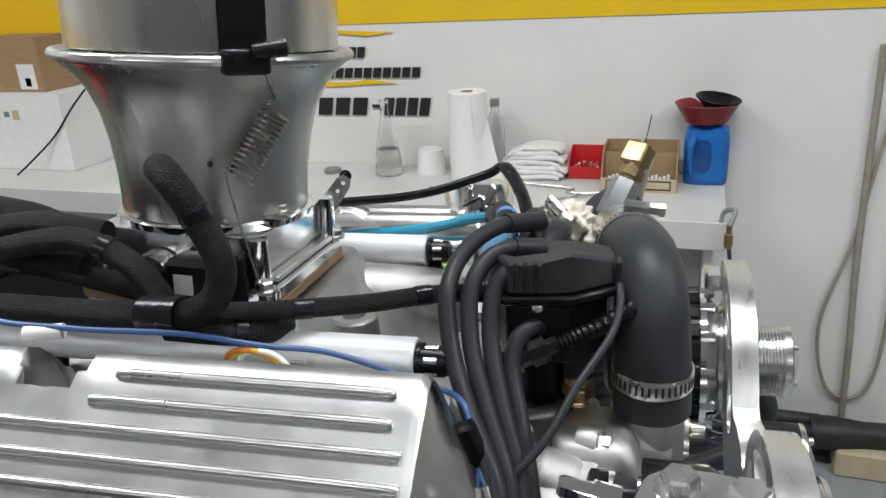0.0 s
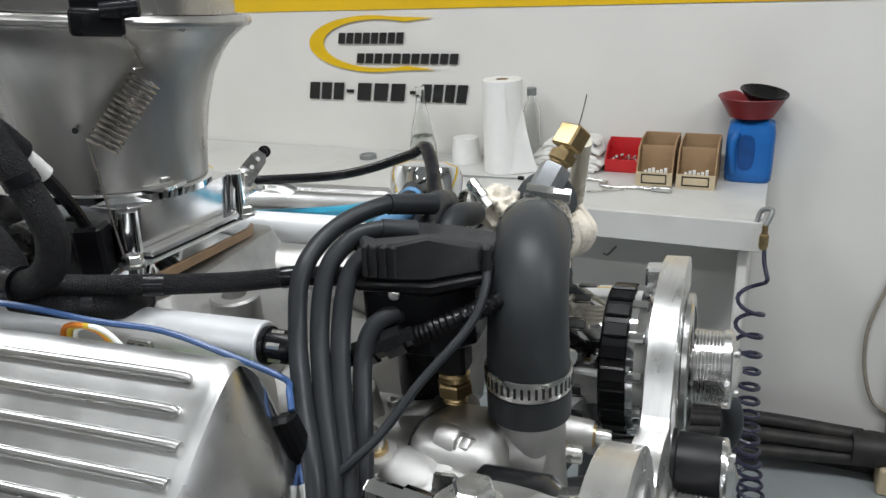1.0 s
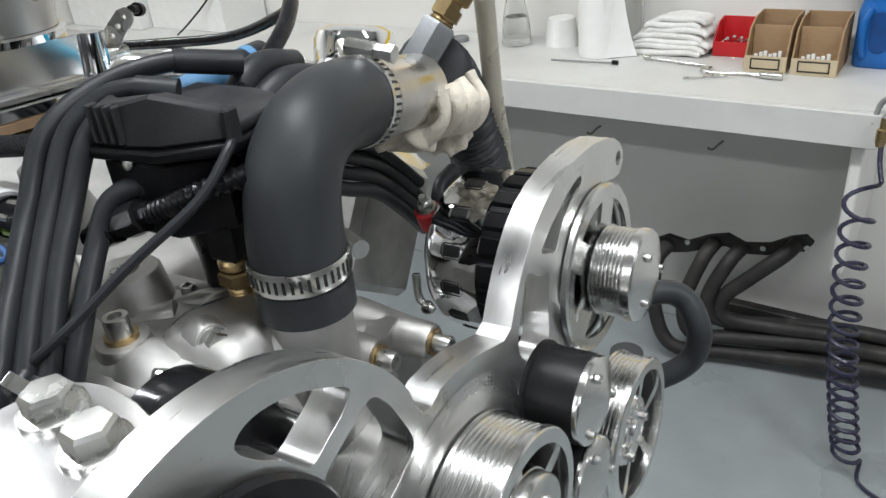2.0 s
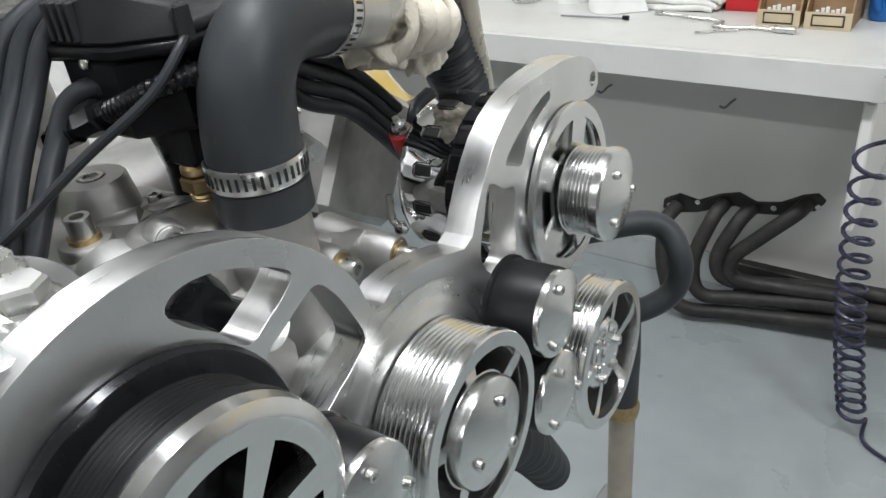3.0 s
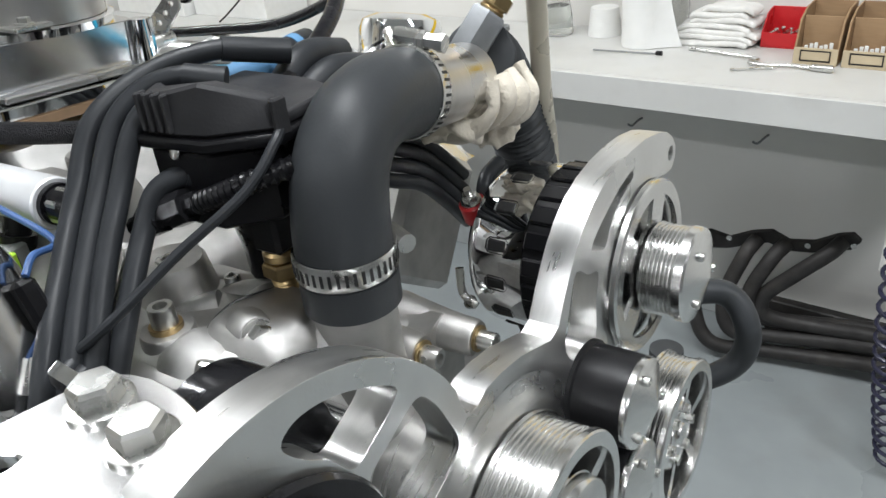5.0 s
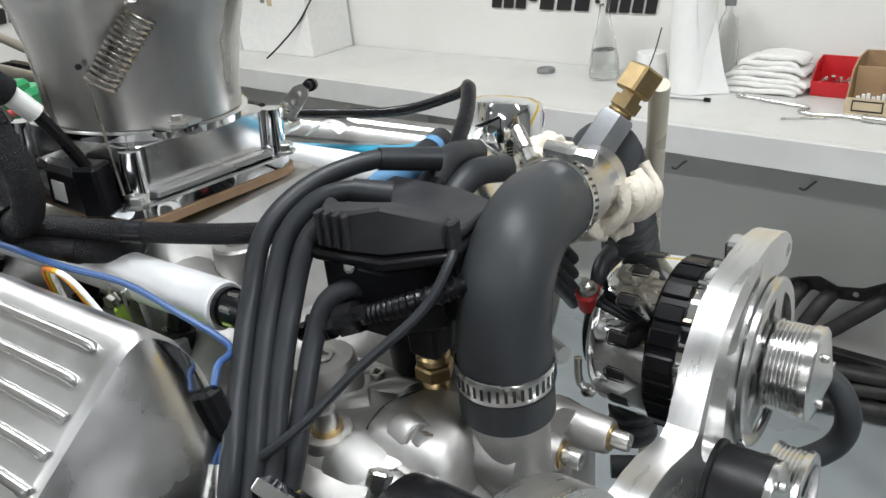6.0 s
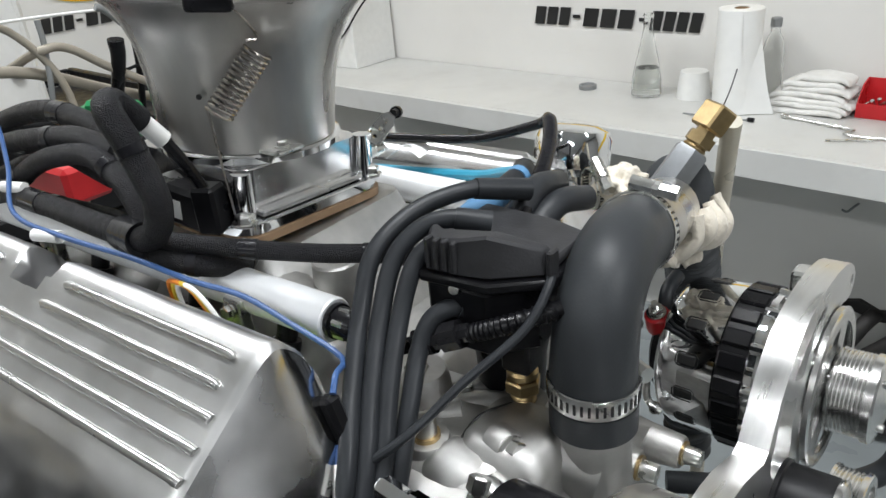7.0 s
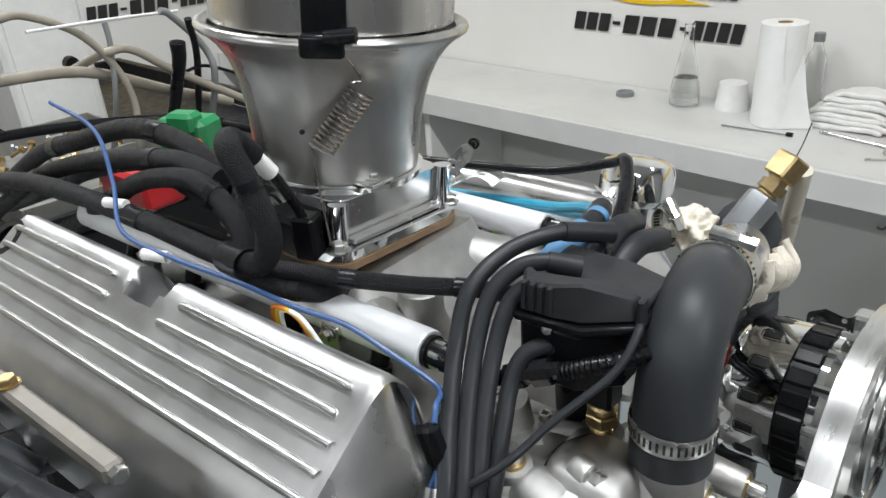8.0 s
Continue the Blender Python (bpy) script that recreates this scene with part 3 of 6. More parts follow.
part("linkage_plate", box((0.050, 0.056, 0.0), (0.058, 0.062, 0.030), 0.001, TILT_M), M_CHROME, throttle)
part("shaft", lathe(tl(0.054, 0.050, 0.012), EV, [(0, 0.004), (0.028, 0.004)], 14), M_STEEL, throttle)
l0, l1 = tl(0.040, 0.064, 0.004), tl(0.062, 0.080, 0.040)
ld = (l1 - l0).normalized()
ln = (EU * 0.55 - EV * 0.75 + EW * 0.35)
ln = (ln - ld * ln.dot(ld)).normalized()
lm = Matrix(((*ld, 0), (*ln.cross(ld), 0), (*ln, 0), (0, 0, 0, 1))).transposed()
lm.translation = l0
ll = (l1 - l0).length
lever = part("lever", slab([(0, -0.0080), (ll * 0.9, -0.0058), (ll, -0.003), (ll, 0.003), (ll * 0.9, 0.0058), (0, 0.0080)], [ring2d((ll * q, 0), 0.0017, 10) for q in (0.35, 0.55, 0.72, 0.88)], lambda a, b: lm @ Vector((a, b, 0)), ln * 0.003), M_STEEL, throttle, "drilled bright throttle lever")
part("lever_stud", lathe(l1 - ln * 0.002, -ln, [(0, 0.0030), (0.008, 0.0030), (0.008, 0.0045), (0.013, 0.0045)], 14), M_BLACK, lever)

horn = thing("air_horn", tl(0, 0, 0.026), "dull spun aluminium velocity stack with rolled lip", "air horn")
part("flare", lathe(tl(0, 0, 0), TW, [(0.0360, 0.046), (0.0360, 0.0590), (0.045, 0.0592), (0.060, 0.0600), (0.080, 0.0625), (0.098, 0.0665), (0.112, 0.0725), (0.121, 0.079), (0.127, 0.0855), (0.130, 0.0885), (0.1325, 0.0895), (0.135, 0.0885), (0.1355, 0.086), (0.133, 0.083)], 64, cap=False), M_BELL, horn, smooth=60)
part("lip", lathe(tl(0, 0, 0.1325), TW, [(0.0034 * math.sin(k), 0.0882 + 0.0034 * math.cos(k)) for k in (2 * math.pi * i / 12 for i in range(13))], 64, cap=False), M_BELL, horn)
# The flare is not pierced; a black disc paints the hole's dark inside.
part("hole_shade", lathe(tl(0.0275, -0.0545, 0.074), -EV + EU * 0.5, [(0.004, 0.0), (0.004, 0.0017), (0.0052, 0.0017), (0.0052, 0.0)], 12), M_INK, horn, "small black disc painting the dark inside of a drilled hole")
tab = part("tab", box((0.040, -0.040, 0.0362), (0.060, -0.016, 0.0388), 0.0006, TILT_M @ Matrix.Rotation(radians(8), 4, "Z")), M_STEEL, horn)
part("tab_bolt", hexhead(tl(0.054, -0.020, 0.0388), TW, 0.0042, 0.004), M_STEEL, tab)
hat = thing("air_sleeve", tl(0, 0, 0.137), "shiny metal sleeve standing on the air horn lip", "sleeve")
part("sleeve", lathe(tl(0, 0, 0.1362), TW, [(0, 0.0755), (0, 0.0815), (0.10, 0.0815), (0.10, 0.0755)], 64, cap=False), M_BELL, hat)
part("seam", lathe(tl(0, 0, 0.1362), TW, [(0.030, 0.0816), (0.0310, 0.0826), (0.0325, 0.0826), (0.0335, 0.0816)], 64, cap=False), M_OIL, hat, "dark dirty bead round the sleeve")
part("sleeve_lid", lathe(tl(0, 0, 0.2362), TW, [(0, 0.0815), (0.004, 0.080), (0.006, 0.0)], 64), M_BELL, hat)

# tape strips holding the spring's upper hook
tape = thing("tape_strip", tl(0.06, -0.055, 0.125), "black tape strip hooked over the horn lip", "tape")
ta = math.atan2(-0.62, 0.55)
tz = Matrix.Rotation(ta, 4, "Z")
part("strip", box((0.0820, -0.012, 0.1370), (0.0838, 0.014, 0.205), 0.0006, TILT_M @ tz), M_TAPE, tape)
part("strip", wrinkle(box((0.0825, -0.013, 0.1255), (0.0945, 0.013, 0.1395), 0.003, TILT_M @ tz, 3), 0.0006, 0.01, 3), M_TAPE, tape)
part("tape_roll", lathe(TILT_M @ tz @ Vector((0.0955, 0.002, 0.138)), TILT_M.to_3x3() @ tz.to_3x3() @ Vector((0.1, 1, 0.12)), [(0, 0.0042), (0.018, 0.0048), (0.019, 0.003)], 14), M_TAPE, tape)

# return spring
sp_top, sp_bot = eng(0.0118, -0.0370, 0.1085), eng(-0.0070, -0.0605, 0.0745)
sd, sa, sb = basis(sp_bot - sp_top)
L = (sp_bot - sp_top).length
coil = [sp_top + sd * (L * i / 168) + (sa * math.cos(i * 2 * math.pi / 12) + sb * math.sin(i * 2 * math.pi / 12)) * 0.0082 for i in range(169)]
hook_up = [TILT_M @ tz @ Vector((0.0945, 0.004, 0.139)), sp_top - sd * 0.006 + sa * 0.006, sp_top + sa * 0.0080]
hook_dn = [coil[-1], sp_bot + sd * 0.008, eng(-0.004, -0.068, 0.040), eng(0.002, -0.071, 0.016)]
spring = thing("return_spring", sp_bot, "thin wound steel return spring hooked beside the air horn", "spring")
part("coil", tube(coil, 0.00095, 6, 1), M_WIRE, spring)
part("upper_hook", tube(hook_up, 0.0008, 6, 6), M_WIRE, spring)
part("lower_hook", tube(hook_dn, 0.0008, 6, 6), M_WIRE, spring)

# ---- front cover, water neck, hose ----
front = thing("water_pump_housing", eng(0.19, 0, -0.3), "cast aluminium water pump housing with bosses and bolts", "water pump")
part("casting", loft([rrect(0.178, -0.055, 0.080, 0.080, 0.03, -0.30), rrect(0.172, -0.062, 0.070, 0.070, 0.03, -0.125), rrect(0.165, -0.072, 0.058, 0.052, 0.026, -0.094), rrect(0.160, -0.075, 0.050, 0.042, 0.024, -0.078), rrect(0.156, -0.074, 0.042, 0.034, 0.020, -0.0715)]), M_CAST, front, smooth=60)
part("neck", lathe(eng(0.2275, -0.049, -0.150), EW, [(0, 0.026), (0.030, 0.0215), (0.055, 0.0195), (0.098, 0.0190)], 36), M_CAST, front, smooth=60)
part("crossover", etube([(0.196, -0.066, -0.086), (0.206, -0.061, -0.085), (0.228, -0.050, -0.087)], 0.0178, 24, 5), M_CAST, front, smooth=60)
part("neck_fillet", etube([(0.206, -0.061, -0.084), (0.216, -0.055, -0.086), (0.2275, -0.049, -0.090)], lambda k: 0.0187 + 0.0035 * k * k, 24, 5), M_CAST, front, smooth=60)
part("thermostat_boss", lathe(eng(0.130, -0.0675, -0.115), EW, [(0, 0.030), (0.028, 0.0225), (0.052, 0.0185), (0.060, 0.0172), (0.0615, 0.0160), (0.0615, 0.0072), (0.0605, 0.0068), (0.0605, 0)], 36), M_CAST, front)
part("boss_hex", lathe(eng(0.130, -0.0675, -0.0546), EW, [(0, 0.0067), (0.0016, 0.0067), (0.0016, 0.0042), (0.0003, 0.0040), (0.0003, 0)], 6), M_STEEL, front)
part("bolt_boss", lathe(eng(0.158, -0.0975, -0.110), EW, [(0, 0.020), (0.030, 0.0135), (0.042, 0.0125), (0.0430, 0.0118)], 28), M_CAST, front)
part("bolt", sockethead(eng(0.158, -0.0975, -0.0655), EW, 0.0060, 0.0105), M_STEEL, front)
part("bolt_washer", lathe(eng(0.158, -0.0975, -0.0670), EW, [(0, 0.0076), (0.0024, 0.0076), (0.0024, 0)], 24), M_BRASS, front, "yellow zinc washer")
part("ledge", loft([rrect(0.158, -0.101, 0.056, 0.033, 0.014, -0.0935), rrect(0.158, -0.101, 0.056, 0.033, 0.014, -0.086), rrect(0.158, -0.099, 0.050, 0.030, 0.013, -0.0795), rrect(0.158, -0.096, 0.042, 0.026, 0.012, -0.0755)]), M_CAST, front, smooth=50)
part("gasket_line", loft([rrect(0.158, -0.101, 0.0565, 0.0335, 0.014, -0.0955), rrect(0.158, -0.101, 0.0565, 0.0335, 0.014, -0.0937)]), M_INK, front, "thin dark gasket line")
part("lower_flange", loft([rrect(0.158, -0.100, 0.052, 0.032, 0.012, -0.150), rrect(0.158, -0.100, 0.055, 0.032, 0.012, -0.0957)]), M_CAST, front, smooth=50)
part("side_block", loft([rrect(0.198, -0.072, 0.026, 0.026, 0.010, -0.110), rrect(0.197, -0.072, 0.0245, 0.0245, 0.010, -0.075), rrect(0.195, -0.070, 0.0215, 0.0220, 0.009, -0.0665), rrect(0.194, -0.069, 0.0185, 0.0190, 0.008, -0.0645)]), M_CAST, front, smooth=45)
part("joint_line", etube([(0.176, -0.101, -0.084), (0.1735, -0.094, -0.0735), (0.1740, -0.074, -0.0655), (0.1840, -0.053, -0.0655)], 0.0011, 6, 6), M_INK, front, "dark gasket joint")
part("bolt_lug", lathe(eng(0.190, -0.0800, -0.0700), EU * 0.9 - EV * 0.3 + EW * 0.2, [(0, 0.0105), (0.0100, 0.0088), (0.0110, 0.0080), (0.0110, 0)], 24), M_CAST, front)
part("side_bolt", hexhead(eng(0.2000, -0.0833, -0.0678), EU * 0.9 - EV * 0.3 + EW * 0.2, 0.0056, 0.0070), M_STEEL, front)
for k, (pts, r) in enumerate((([(0.122, -0.090, -0.090), (0.140, -0.080, -0.0765), (0.158, -0.066, -0.0725)], 0.0065), ([(0.150, -0.058, -0.078), (0.164, -0.052, -0.0735), (0.180, -0.049, -0.0715)], 0.0065), ([(0.136, -0.052, -0.076), (0.152, -0.044, -0.075), (0.172, -0.041, -0.078)], 0.0048), ([(0.176, -0.096, -0.090), (0.186, -0.088, -0.079), (0.196, -0.078, -0.072)], 0.0070), ([(0.198, -0.028, -0.106), (0.214, -0.010, -0.110), (0.222, 0.012, -0.122)], 0.0085))):
    part("cast_web", etube(pts, r, 14, 6), M_CAST, front, smooth=70)
for u, v, w in ((0.150, -0.050, -0.0745), (0.136, -0.098, -0.0800)):
    part("small_bolt", sockethead(eng(u, v, w), EW, 0.0040, 0.0065), M_STEEL, front)
for u, v, w in ((0.2500, -0.0235, -0.1065), (0.2630, 0.0083, -0.1147)):
    part("bolt_boss", lathe(eng(u - 0.058, v, w), EU, [(0, 0.0150), (0.030, 0.0110), (0.048, 0.0098), (0.0500, 0.0090)], 24), M_CAST, front)
    part("bolt_washer", lathe(eng(u - 0.0082, v, w), EU, [(0, 0.0072), (0.0016, 0.0072), (0.0016, 0)], 20), M_BRASS, front, "yellow zinc washer")
    part("bolt", sockethead(eng(u - 0.0065, v, w), EU, 0.0052, 0.0090), M_STEEL, front)
part("boss_bridge", loft([[eng(u, v, w) for v, w in ((-0.036, -0.150), (0.022, -0.158), (0.024, -0.114), (0.006, -0.103), (-0.014, -0.108), (-0.034, -0.100))] for u in (0.185, 0.236)]), M_CAST, front, smooth=50)
part("timing_cover", ebox((0.13, -0.12, -0.36), (0.215, 0.10, -0.16), 0.02), M_CAST, front)
SP0 = eng(0.1620, -0.0960, -0.0850)
SPD = (EU - EV * 0.16 - EW * 0.16).normalized()
part("inlet_spout", lathe(SP0, SPD, [(0, 0.0120), (0.003, 0.0185), (0.008, 0.0205), (0.022, 0.0200), (0.027, 0.0180), (0.031, 0.0165), (0.042, 0.0160)], 40), M_CAST, front, smooth=60)

spout_clamp = thing("hose_clamp", SP0 + SPD * 0.040 - Vector((0, 0, 0.02)), "small steel worm clamp on a short bypass hose", "hose clamp", "hose clamps")
part("band", lathe(SP0 + SPD * 0.034, SPD, [(0, 0.0180), (0, 0.0190), (0.0100, 0.0190), (0.0100, 0.0180)], 40, cap=False), M_STEEL, spout_clamp)
SH = SP0 + SPD * 0.039 + (EW * 0.55 - EV * 0.83) * 0.0215
SHD = (EW * 0.83 + EV * 0.55).normalized()
part("screw_housing", tube([SH - SHD * 0.014, SH + SHD * 0.006], 0.0050, 10, 1), M_STEEL, spout_clamp)
part("screw", lathe(SH + SHD * 0.006, SHD, [(0, 0.0040), (0.005, 0.0040), (0.005, 0.0056), (0.0115, 0.0056), (0.0125, 0.0046), (0.0125, 0)], 6), M_STEEL, spout_clamp)
bypass = thing("bypass_hose", eng(0.22, -0.12, -0.16), "short black rubber bypass hose under the plate", "hose")
part("hose", tube([SP0 + SPD * 0.031, SP0 + SPD * 0.048, SP0 + SPD * 0.066 - EW * 0.006, SP0 + SPD * 0.082 - EW * 0.026], 0.0178, 24, 6), M_RUBBER, bypass)

sender = thing("temperature_sender", eng(0.186, -0.047, -0.09), "brass temperature sender with black plug", "sensor")
SX = (0.1857, -0.0470)
part("boss", lathe(eng(*SX, -0.090), EW, [(0, 0.0150), (0.020, 0.0135), (0.0235, 0.0130), (0.0235, 0)], 28), M_CAST, sender)
part("hex", lathe(eng(*SX, -0.0663), EW, [(0, 0.0072), (0.0012, 0.0072), (0.0024, 0.0064), (0.0036, 0.0072), (0.0048, 0.0064), (0.0060, 0.0070)], 24), M_BRASS, sender)
part("collar", lathe(eng(*SX, -0.0600), EW, [(0, 0.0090), (0.0010, 0.0100), (0.0068, 0.0100), (0.0078, 0.0090), (0.0078, 0)], 6), M_BRASS, sender)
part("brass_ring", lathe(eng(*SX, -0.0520), EW, [(0, 0.0070), (0.0015, 0.0085), (0.0045, 0.0085), (0.0060, 0.0072)], 24), M_BRASS, sender)
part("plug", box((-0.0085, -0.0085, 0), (0.0085, 0.0085, 0.036), 0.002, E_MAT @ Matrix.Translation((*SX, -0.0458))), M_BLACK, sender)
part("lock_tab", box((-0.005, -0.0095, 0.020), (0.005, -0.0087, 0.030), 0.0003, E_MAT @ Matrix.Translation((*SX, -0.0458))), M_FUNNEL, sender, "dark red locking tab")

HR = 0.0210
hose = thing("radiator_hose", eng(0.2275, -0.049, -0.09), "thick dark grey moulded rubber radiator hose elbow", "hose")
part("hose", etube([(0.2275, -0.0490, -0.0620), (0.2272, -0.0485, -0.0450), (0.2265, -0.0470, -0.0260), (0.2255, -0.0405, -0.0040), (0.2235, -0.0260, 0.0090), (0.2200, -0.0050, 0.0125), (0.2165, 0.0160, 0.0095), (0.2140, 0.0340, 0.0045)], lambda k: HR * (1.0 + 0.025 * math.sin(k * 9)), 44, 8), M_RUBBER, hose, smooth=70)
part("cuff", etube([(0.2275, -0.0490, -0.0630), (0.2273, -0.0487, -0.0480)], lambda k: HR + 0.0011, 44, 4), M_RUBBER, hose)


def worm_clamp(p, axis, r, width, screw_at, label):
    """Slotted steel band with its screw housing."""
    c = thing("hose_clamp", p - Vector((0, 0, r)), label, "hose clamp", "hose clamps")
    d, a, b = basis(axis)
    part("band", lathe(p - d * width / 2, d, [(0, r), (0, r + 0.0009), (width * 0.08, r + 0.0012), (width * 0.92, r + 0.0012), (width, r + 0.0009), (width, r)], 60, cap=False), M_STEEL, c)
    first = None
    for i in range(40):
        k = 2 * math.pi * i / 40
        n = a * math.cos(k) + b * math.sin(k)
        m = Matrix(((*d.cross(n), 0), (*d, 0), (*n, 0), (0, 0, 0, 1))).transposed()
        m.translation = p + n * (r + 0.0013) - c.location
        if first is None:
            first = part("perforation", box((-0.0007, -width * 0.27, -0.0002), (0.0007, width * 0.27, 0.00012)), M_INK, None, "", 0)
            slot = first
        else:
            slot = new("perforation", first.data)
        slot.parent = c
        slot.matrix_local = m
    n = (a * math.cos(screw_at) + b * math.sin(screw_at))
    s = d.cross(n)
    q = p + n * (r + 0.004)
    part("screw_housing", tube([q - s * 0.009, q + s * 0.007], 0.0046, 10, 1), M_STEEL, c)
    part("screw", lathe(q + s * 0.007, s, [(0, 0.0038), (0.006, 0.0038), (0.006, 0.0046), (0.010, 0.0046), (0.010, 0.0)], 6), M_STEEL, c)
    return c


worm_clamp(eng(0.2272, -0.0487, -0.0405), EW, HR + 0.0007, 0.0110, radians(68), "slotted steel worm clamp round the hose foot")
worm_clamp(eng(0.2148, 0.0270, 0.0068), EV * 0.95 - EW * 0.26 - EU * 0.10, HR + 0.0007, 0.0095, radians(8), "slotted steel worm clamp round the hose end")

pipe = thing("filler_pipe", eng(0.212, 0.07, -0.02), "bare steel water pipe leading out of the hose", "pipe")
part("pipe", etube([(0.2165, 0.0160, 0.0095), (0.2135, 0.0380, 0.0035), (0.2100, 0.0650, -0.0020), (0.2060, 0.0950, -0.0080)], 0.0203, 32, 5), M_BELL, pipe)
hd = Vector(eng(0.2256, 0.1428, 0.0520) - eng(0.1990, 0.1090, 0.0000)).normalized()
hb = eng(0.1995, 0.1065, 0.0000)
part("bung", lathe(hb - hd * 0.020, hd, [(0, 0.009), (0.024, 0.009)], 20), M_STEEL, pipe)
fit_ = thing("pressure_fitting", hb, "grey hex adaptor with brass elbow fitting on top", "fitting")
part("hex_body", lathe(hb, hd, [(0, 0.0105), (0.002, 0.0116), (0.028, 0.0116), (0.030, 0.0102)], 6), M_HEX, fit_)
part("thread", lathe(hb + hd * 0.030, hd, [(0.0015 * i, 0.0078 if i % 2 else 0.0068) for i in range(6)], 20), M_BRASS, fit_)
part("brass_nut", lathe(hb + hd * 0.034, hd, [(0, 0.0095), (0.0065, 0.0095), (0.0065, 0.007), (0.012, 0.0065)], 6), M_BRASS, fit_)
part("brass_elbow", box((-0.0080, -0.0074, 0), (0.0110, 0.0074, 0.017), 0.0014, Matrix.Translation(hb + hd * 0.044) @ hd.to_track_quat("Z", "Y").to_matrix().to_4x4()), M_BRASS, fit_)
part("wire", tube([hb + hd * 0.058, hb + hd * 0.066 + EW * 0.006, hb + hd * 0.072 + EW * 0.014], 0.0004, 6, 4), M_INK, fit_, "thin dark wire")

# ---- front drive: plate, pulleys, alternator ----
def face(u):
    return lambda a, b: frn(u, a, b)


AC = (0.1340, -0.1300)
PC, PR = (-0.1460, -0.1280), 0.0993
plate = thing("front_bracket", frn(0.28, -0.05, -0.20), "thick machined aluminium accessory bracket with curved cutouts and arm", "bracket")
outline = ([(PC[0] + PR * math.cos(radians(a)), PC[1] + PR * math.sin(radians(a))) for a in range(170, 22, -4)]
           + [(-0.0545, -0.0935), (-0.0500, -0.1010), (-0.0440, -0.1020), (-0.0370, -0.0985), (-0.0240, -0.0985), (-0.0080, -0.1010), (0.0080, -0.1065), (0.0200, -0.1105), (0.0280, -0.1080), (0.0345, -0.0975), (0.0420, -0.0870), (0.0500, -0.0775), (0.0590, -0.0690), (0.0710, -0.0615), (0.0850, -0.0563), (0.1010, -0.0533), (0.1180, -0.0523), (0.1390, -0.0530), (0.1590, -0.0565), (0.1720, -0.0610), (0.1810, -0.0670), (0.1868, -0.0745), (0.1862, -0.0820), (0.1800, -0.0872), (0.1700, -0.0868), (0.1600, -0.0842)]
           + ring2d(AC, 0.0470, 22, 72, 220, False)
           + [(0.0850, -0.1720), (0.0650, -0.1900), (0.0400, -0.2250), (0.0200, -0.2600), (-0.0300, -0.2700), (-0.1000, -0.2350), (-0.1900, -0.2500), (-0.2600, -0.2100)])
slot_a = smooth2d([(-0.1395, -0.0450), (-0.1330, -0.0405), (-0.1200, -0.0420), (-0.1040, -0.0490), (-0.0890, -0.0595), (-0.0930, -0.0655), (-0.1030, -0.0705), (-0.1150, -0.0745), (-0.1240, -0.0630), (-0.1340, -0.0540)], 4)
slot_b = smooth2d([(-0.0800, -0.0715), (-0.0715, -0.0790), (-0.0650, -0.0920), (-0.0595, -0.1090), (-0.0680, -0.1165), (-0.0800, -0.1220), (-0.0950, -0.1270), (-0.1070, -0.1160), (-0.1105, -0.0960), (-0.1090, -0.0840), (-0.0960, -0.0775)], 4)
slot_c = smooth2d([(0.1190, -0.0640), (0.1030, -0.0670), (0.0820, -0.0750), (0.0665, -0.0845), (0.0740, -0.0895), (0.0830, -0.0925), (0.0900, -0.0840), (0.0980, -0.0775), (0.1080, -0.0725), (0.1200, -0.0690)], 3)
slot_d = smooth2d([(0.0490, -0.0890), (0.0620, -0.0975), (0.0735, -0.1025), (0.0700, -0.1180), (0.0680, -0.1400), (0.0560, -0.1450), (0.0400, -0.1360), (0.0335, -0.1220), (0.0410, -0.1030)], 3)
part("plate", chamfer(slab(outline, [slot_a, slot_b, slot_c, slot_d, ring2d((0.1785, -0.0765), 0.0046, 14)], face(0.2940), FU * -0.0165), 0.0009), M_BRUSH, plate)
part("hub", lathe(frn(0, -0.0300, -0.1740), FU, [(0.2942, 0.066), (0.2948, 0.0600), (0.2960, 0.0560), (0.2972, 0.0540), (0.2972, 0)], 64), M_BRUSH, plate, smooth=60)
part("arm_bolt", lathe(frn(0.2820, 0.1785, -0.0765), FU, [(0, 0.0044), (0.0085, 0.0044), (0.0085, 0.0026), (0.0060, 0.0024), (0.0060, 0)], 16), M_STEEL, plate)
part("arm_lug", box((0.264, 0.150, -0.080), (0.277, 0.166, -0.064), 0.002, F_MAT), M_MACH, plate, "bright spacer lug behind the arm")
for v, w in ((-0.222, -0.092), (-0.075, -0.178)):
    part("bolt", sockethead(frn(0.2942, v, w), FU, 0.0055, 0.006), M_STEEL, plate)
# Added black disc: stands in for the darkness behind the slots.
part("slot_backing", lathe(frn(0.225, -0.118, -0.085), FU, [(0, 0.030), (0.030, 0.030), (0.036, 0.026), (0.036, 0)], 36), M_OIL, plate, "black disc added behind the slots to darken them")
part("spacer", lathe(frn(0.240, -0.030, -0.174), FU, [(0, 0.040), (0.038, 0.044)], 40), M_BRUSH, plate)
part("standoff", lathe(frn(0.222, -0.090, -0.090), FU, [(0, 0.0085), (0.055, 0.0085)], 20), M_POLISH, plate)
part("fitting_nut", lathe(frn(0.258, -0.083, -0.101), FU * 0.5 + FW * 0.7 - FV * 0.3, [(-0.016, 0.0065), (0.002, 0.0065), (0.002, 0.0086), (0.012, 0.0086), (0.013, 0.006)], 6), M_STEEL, plate)


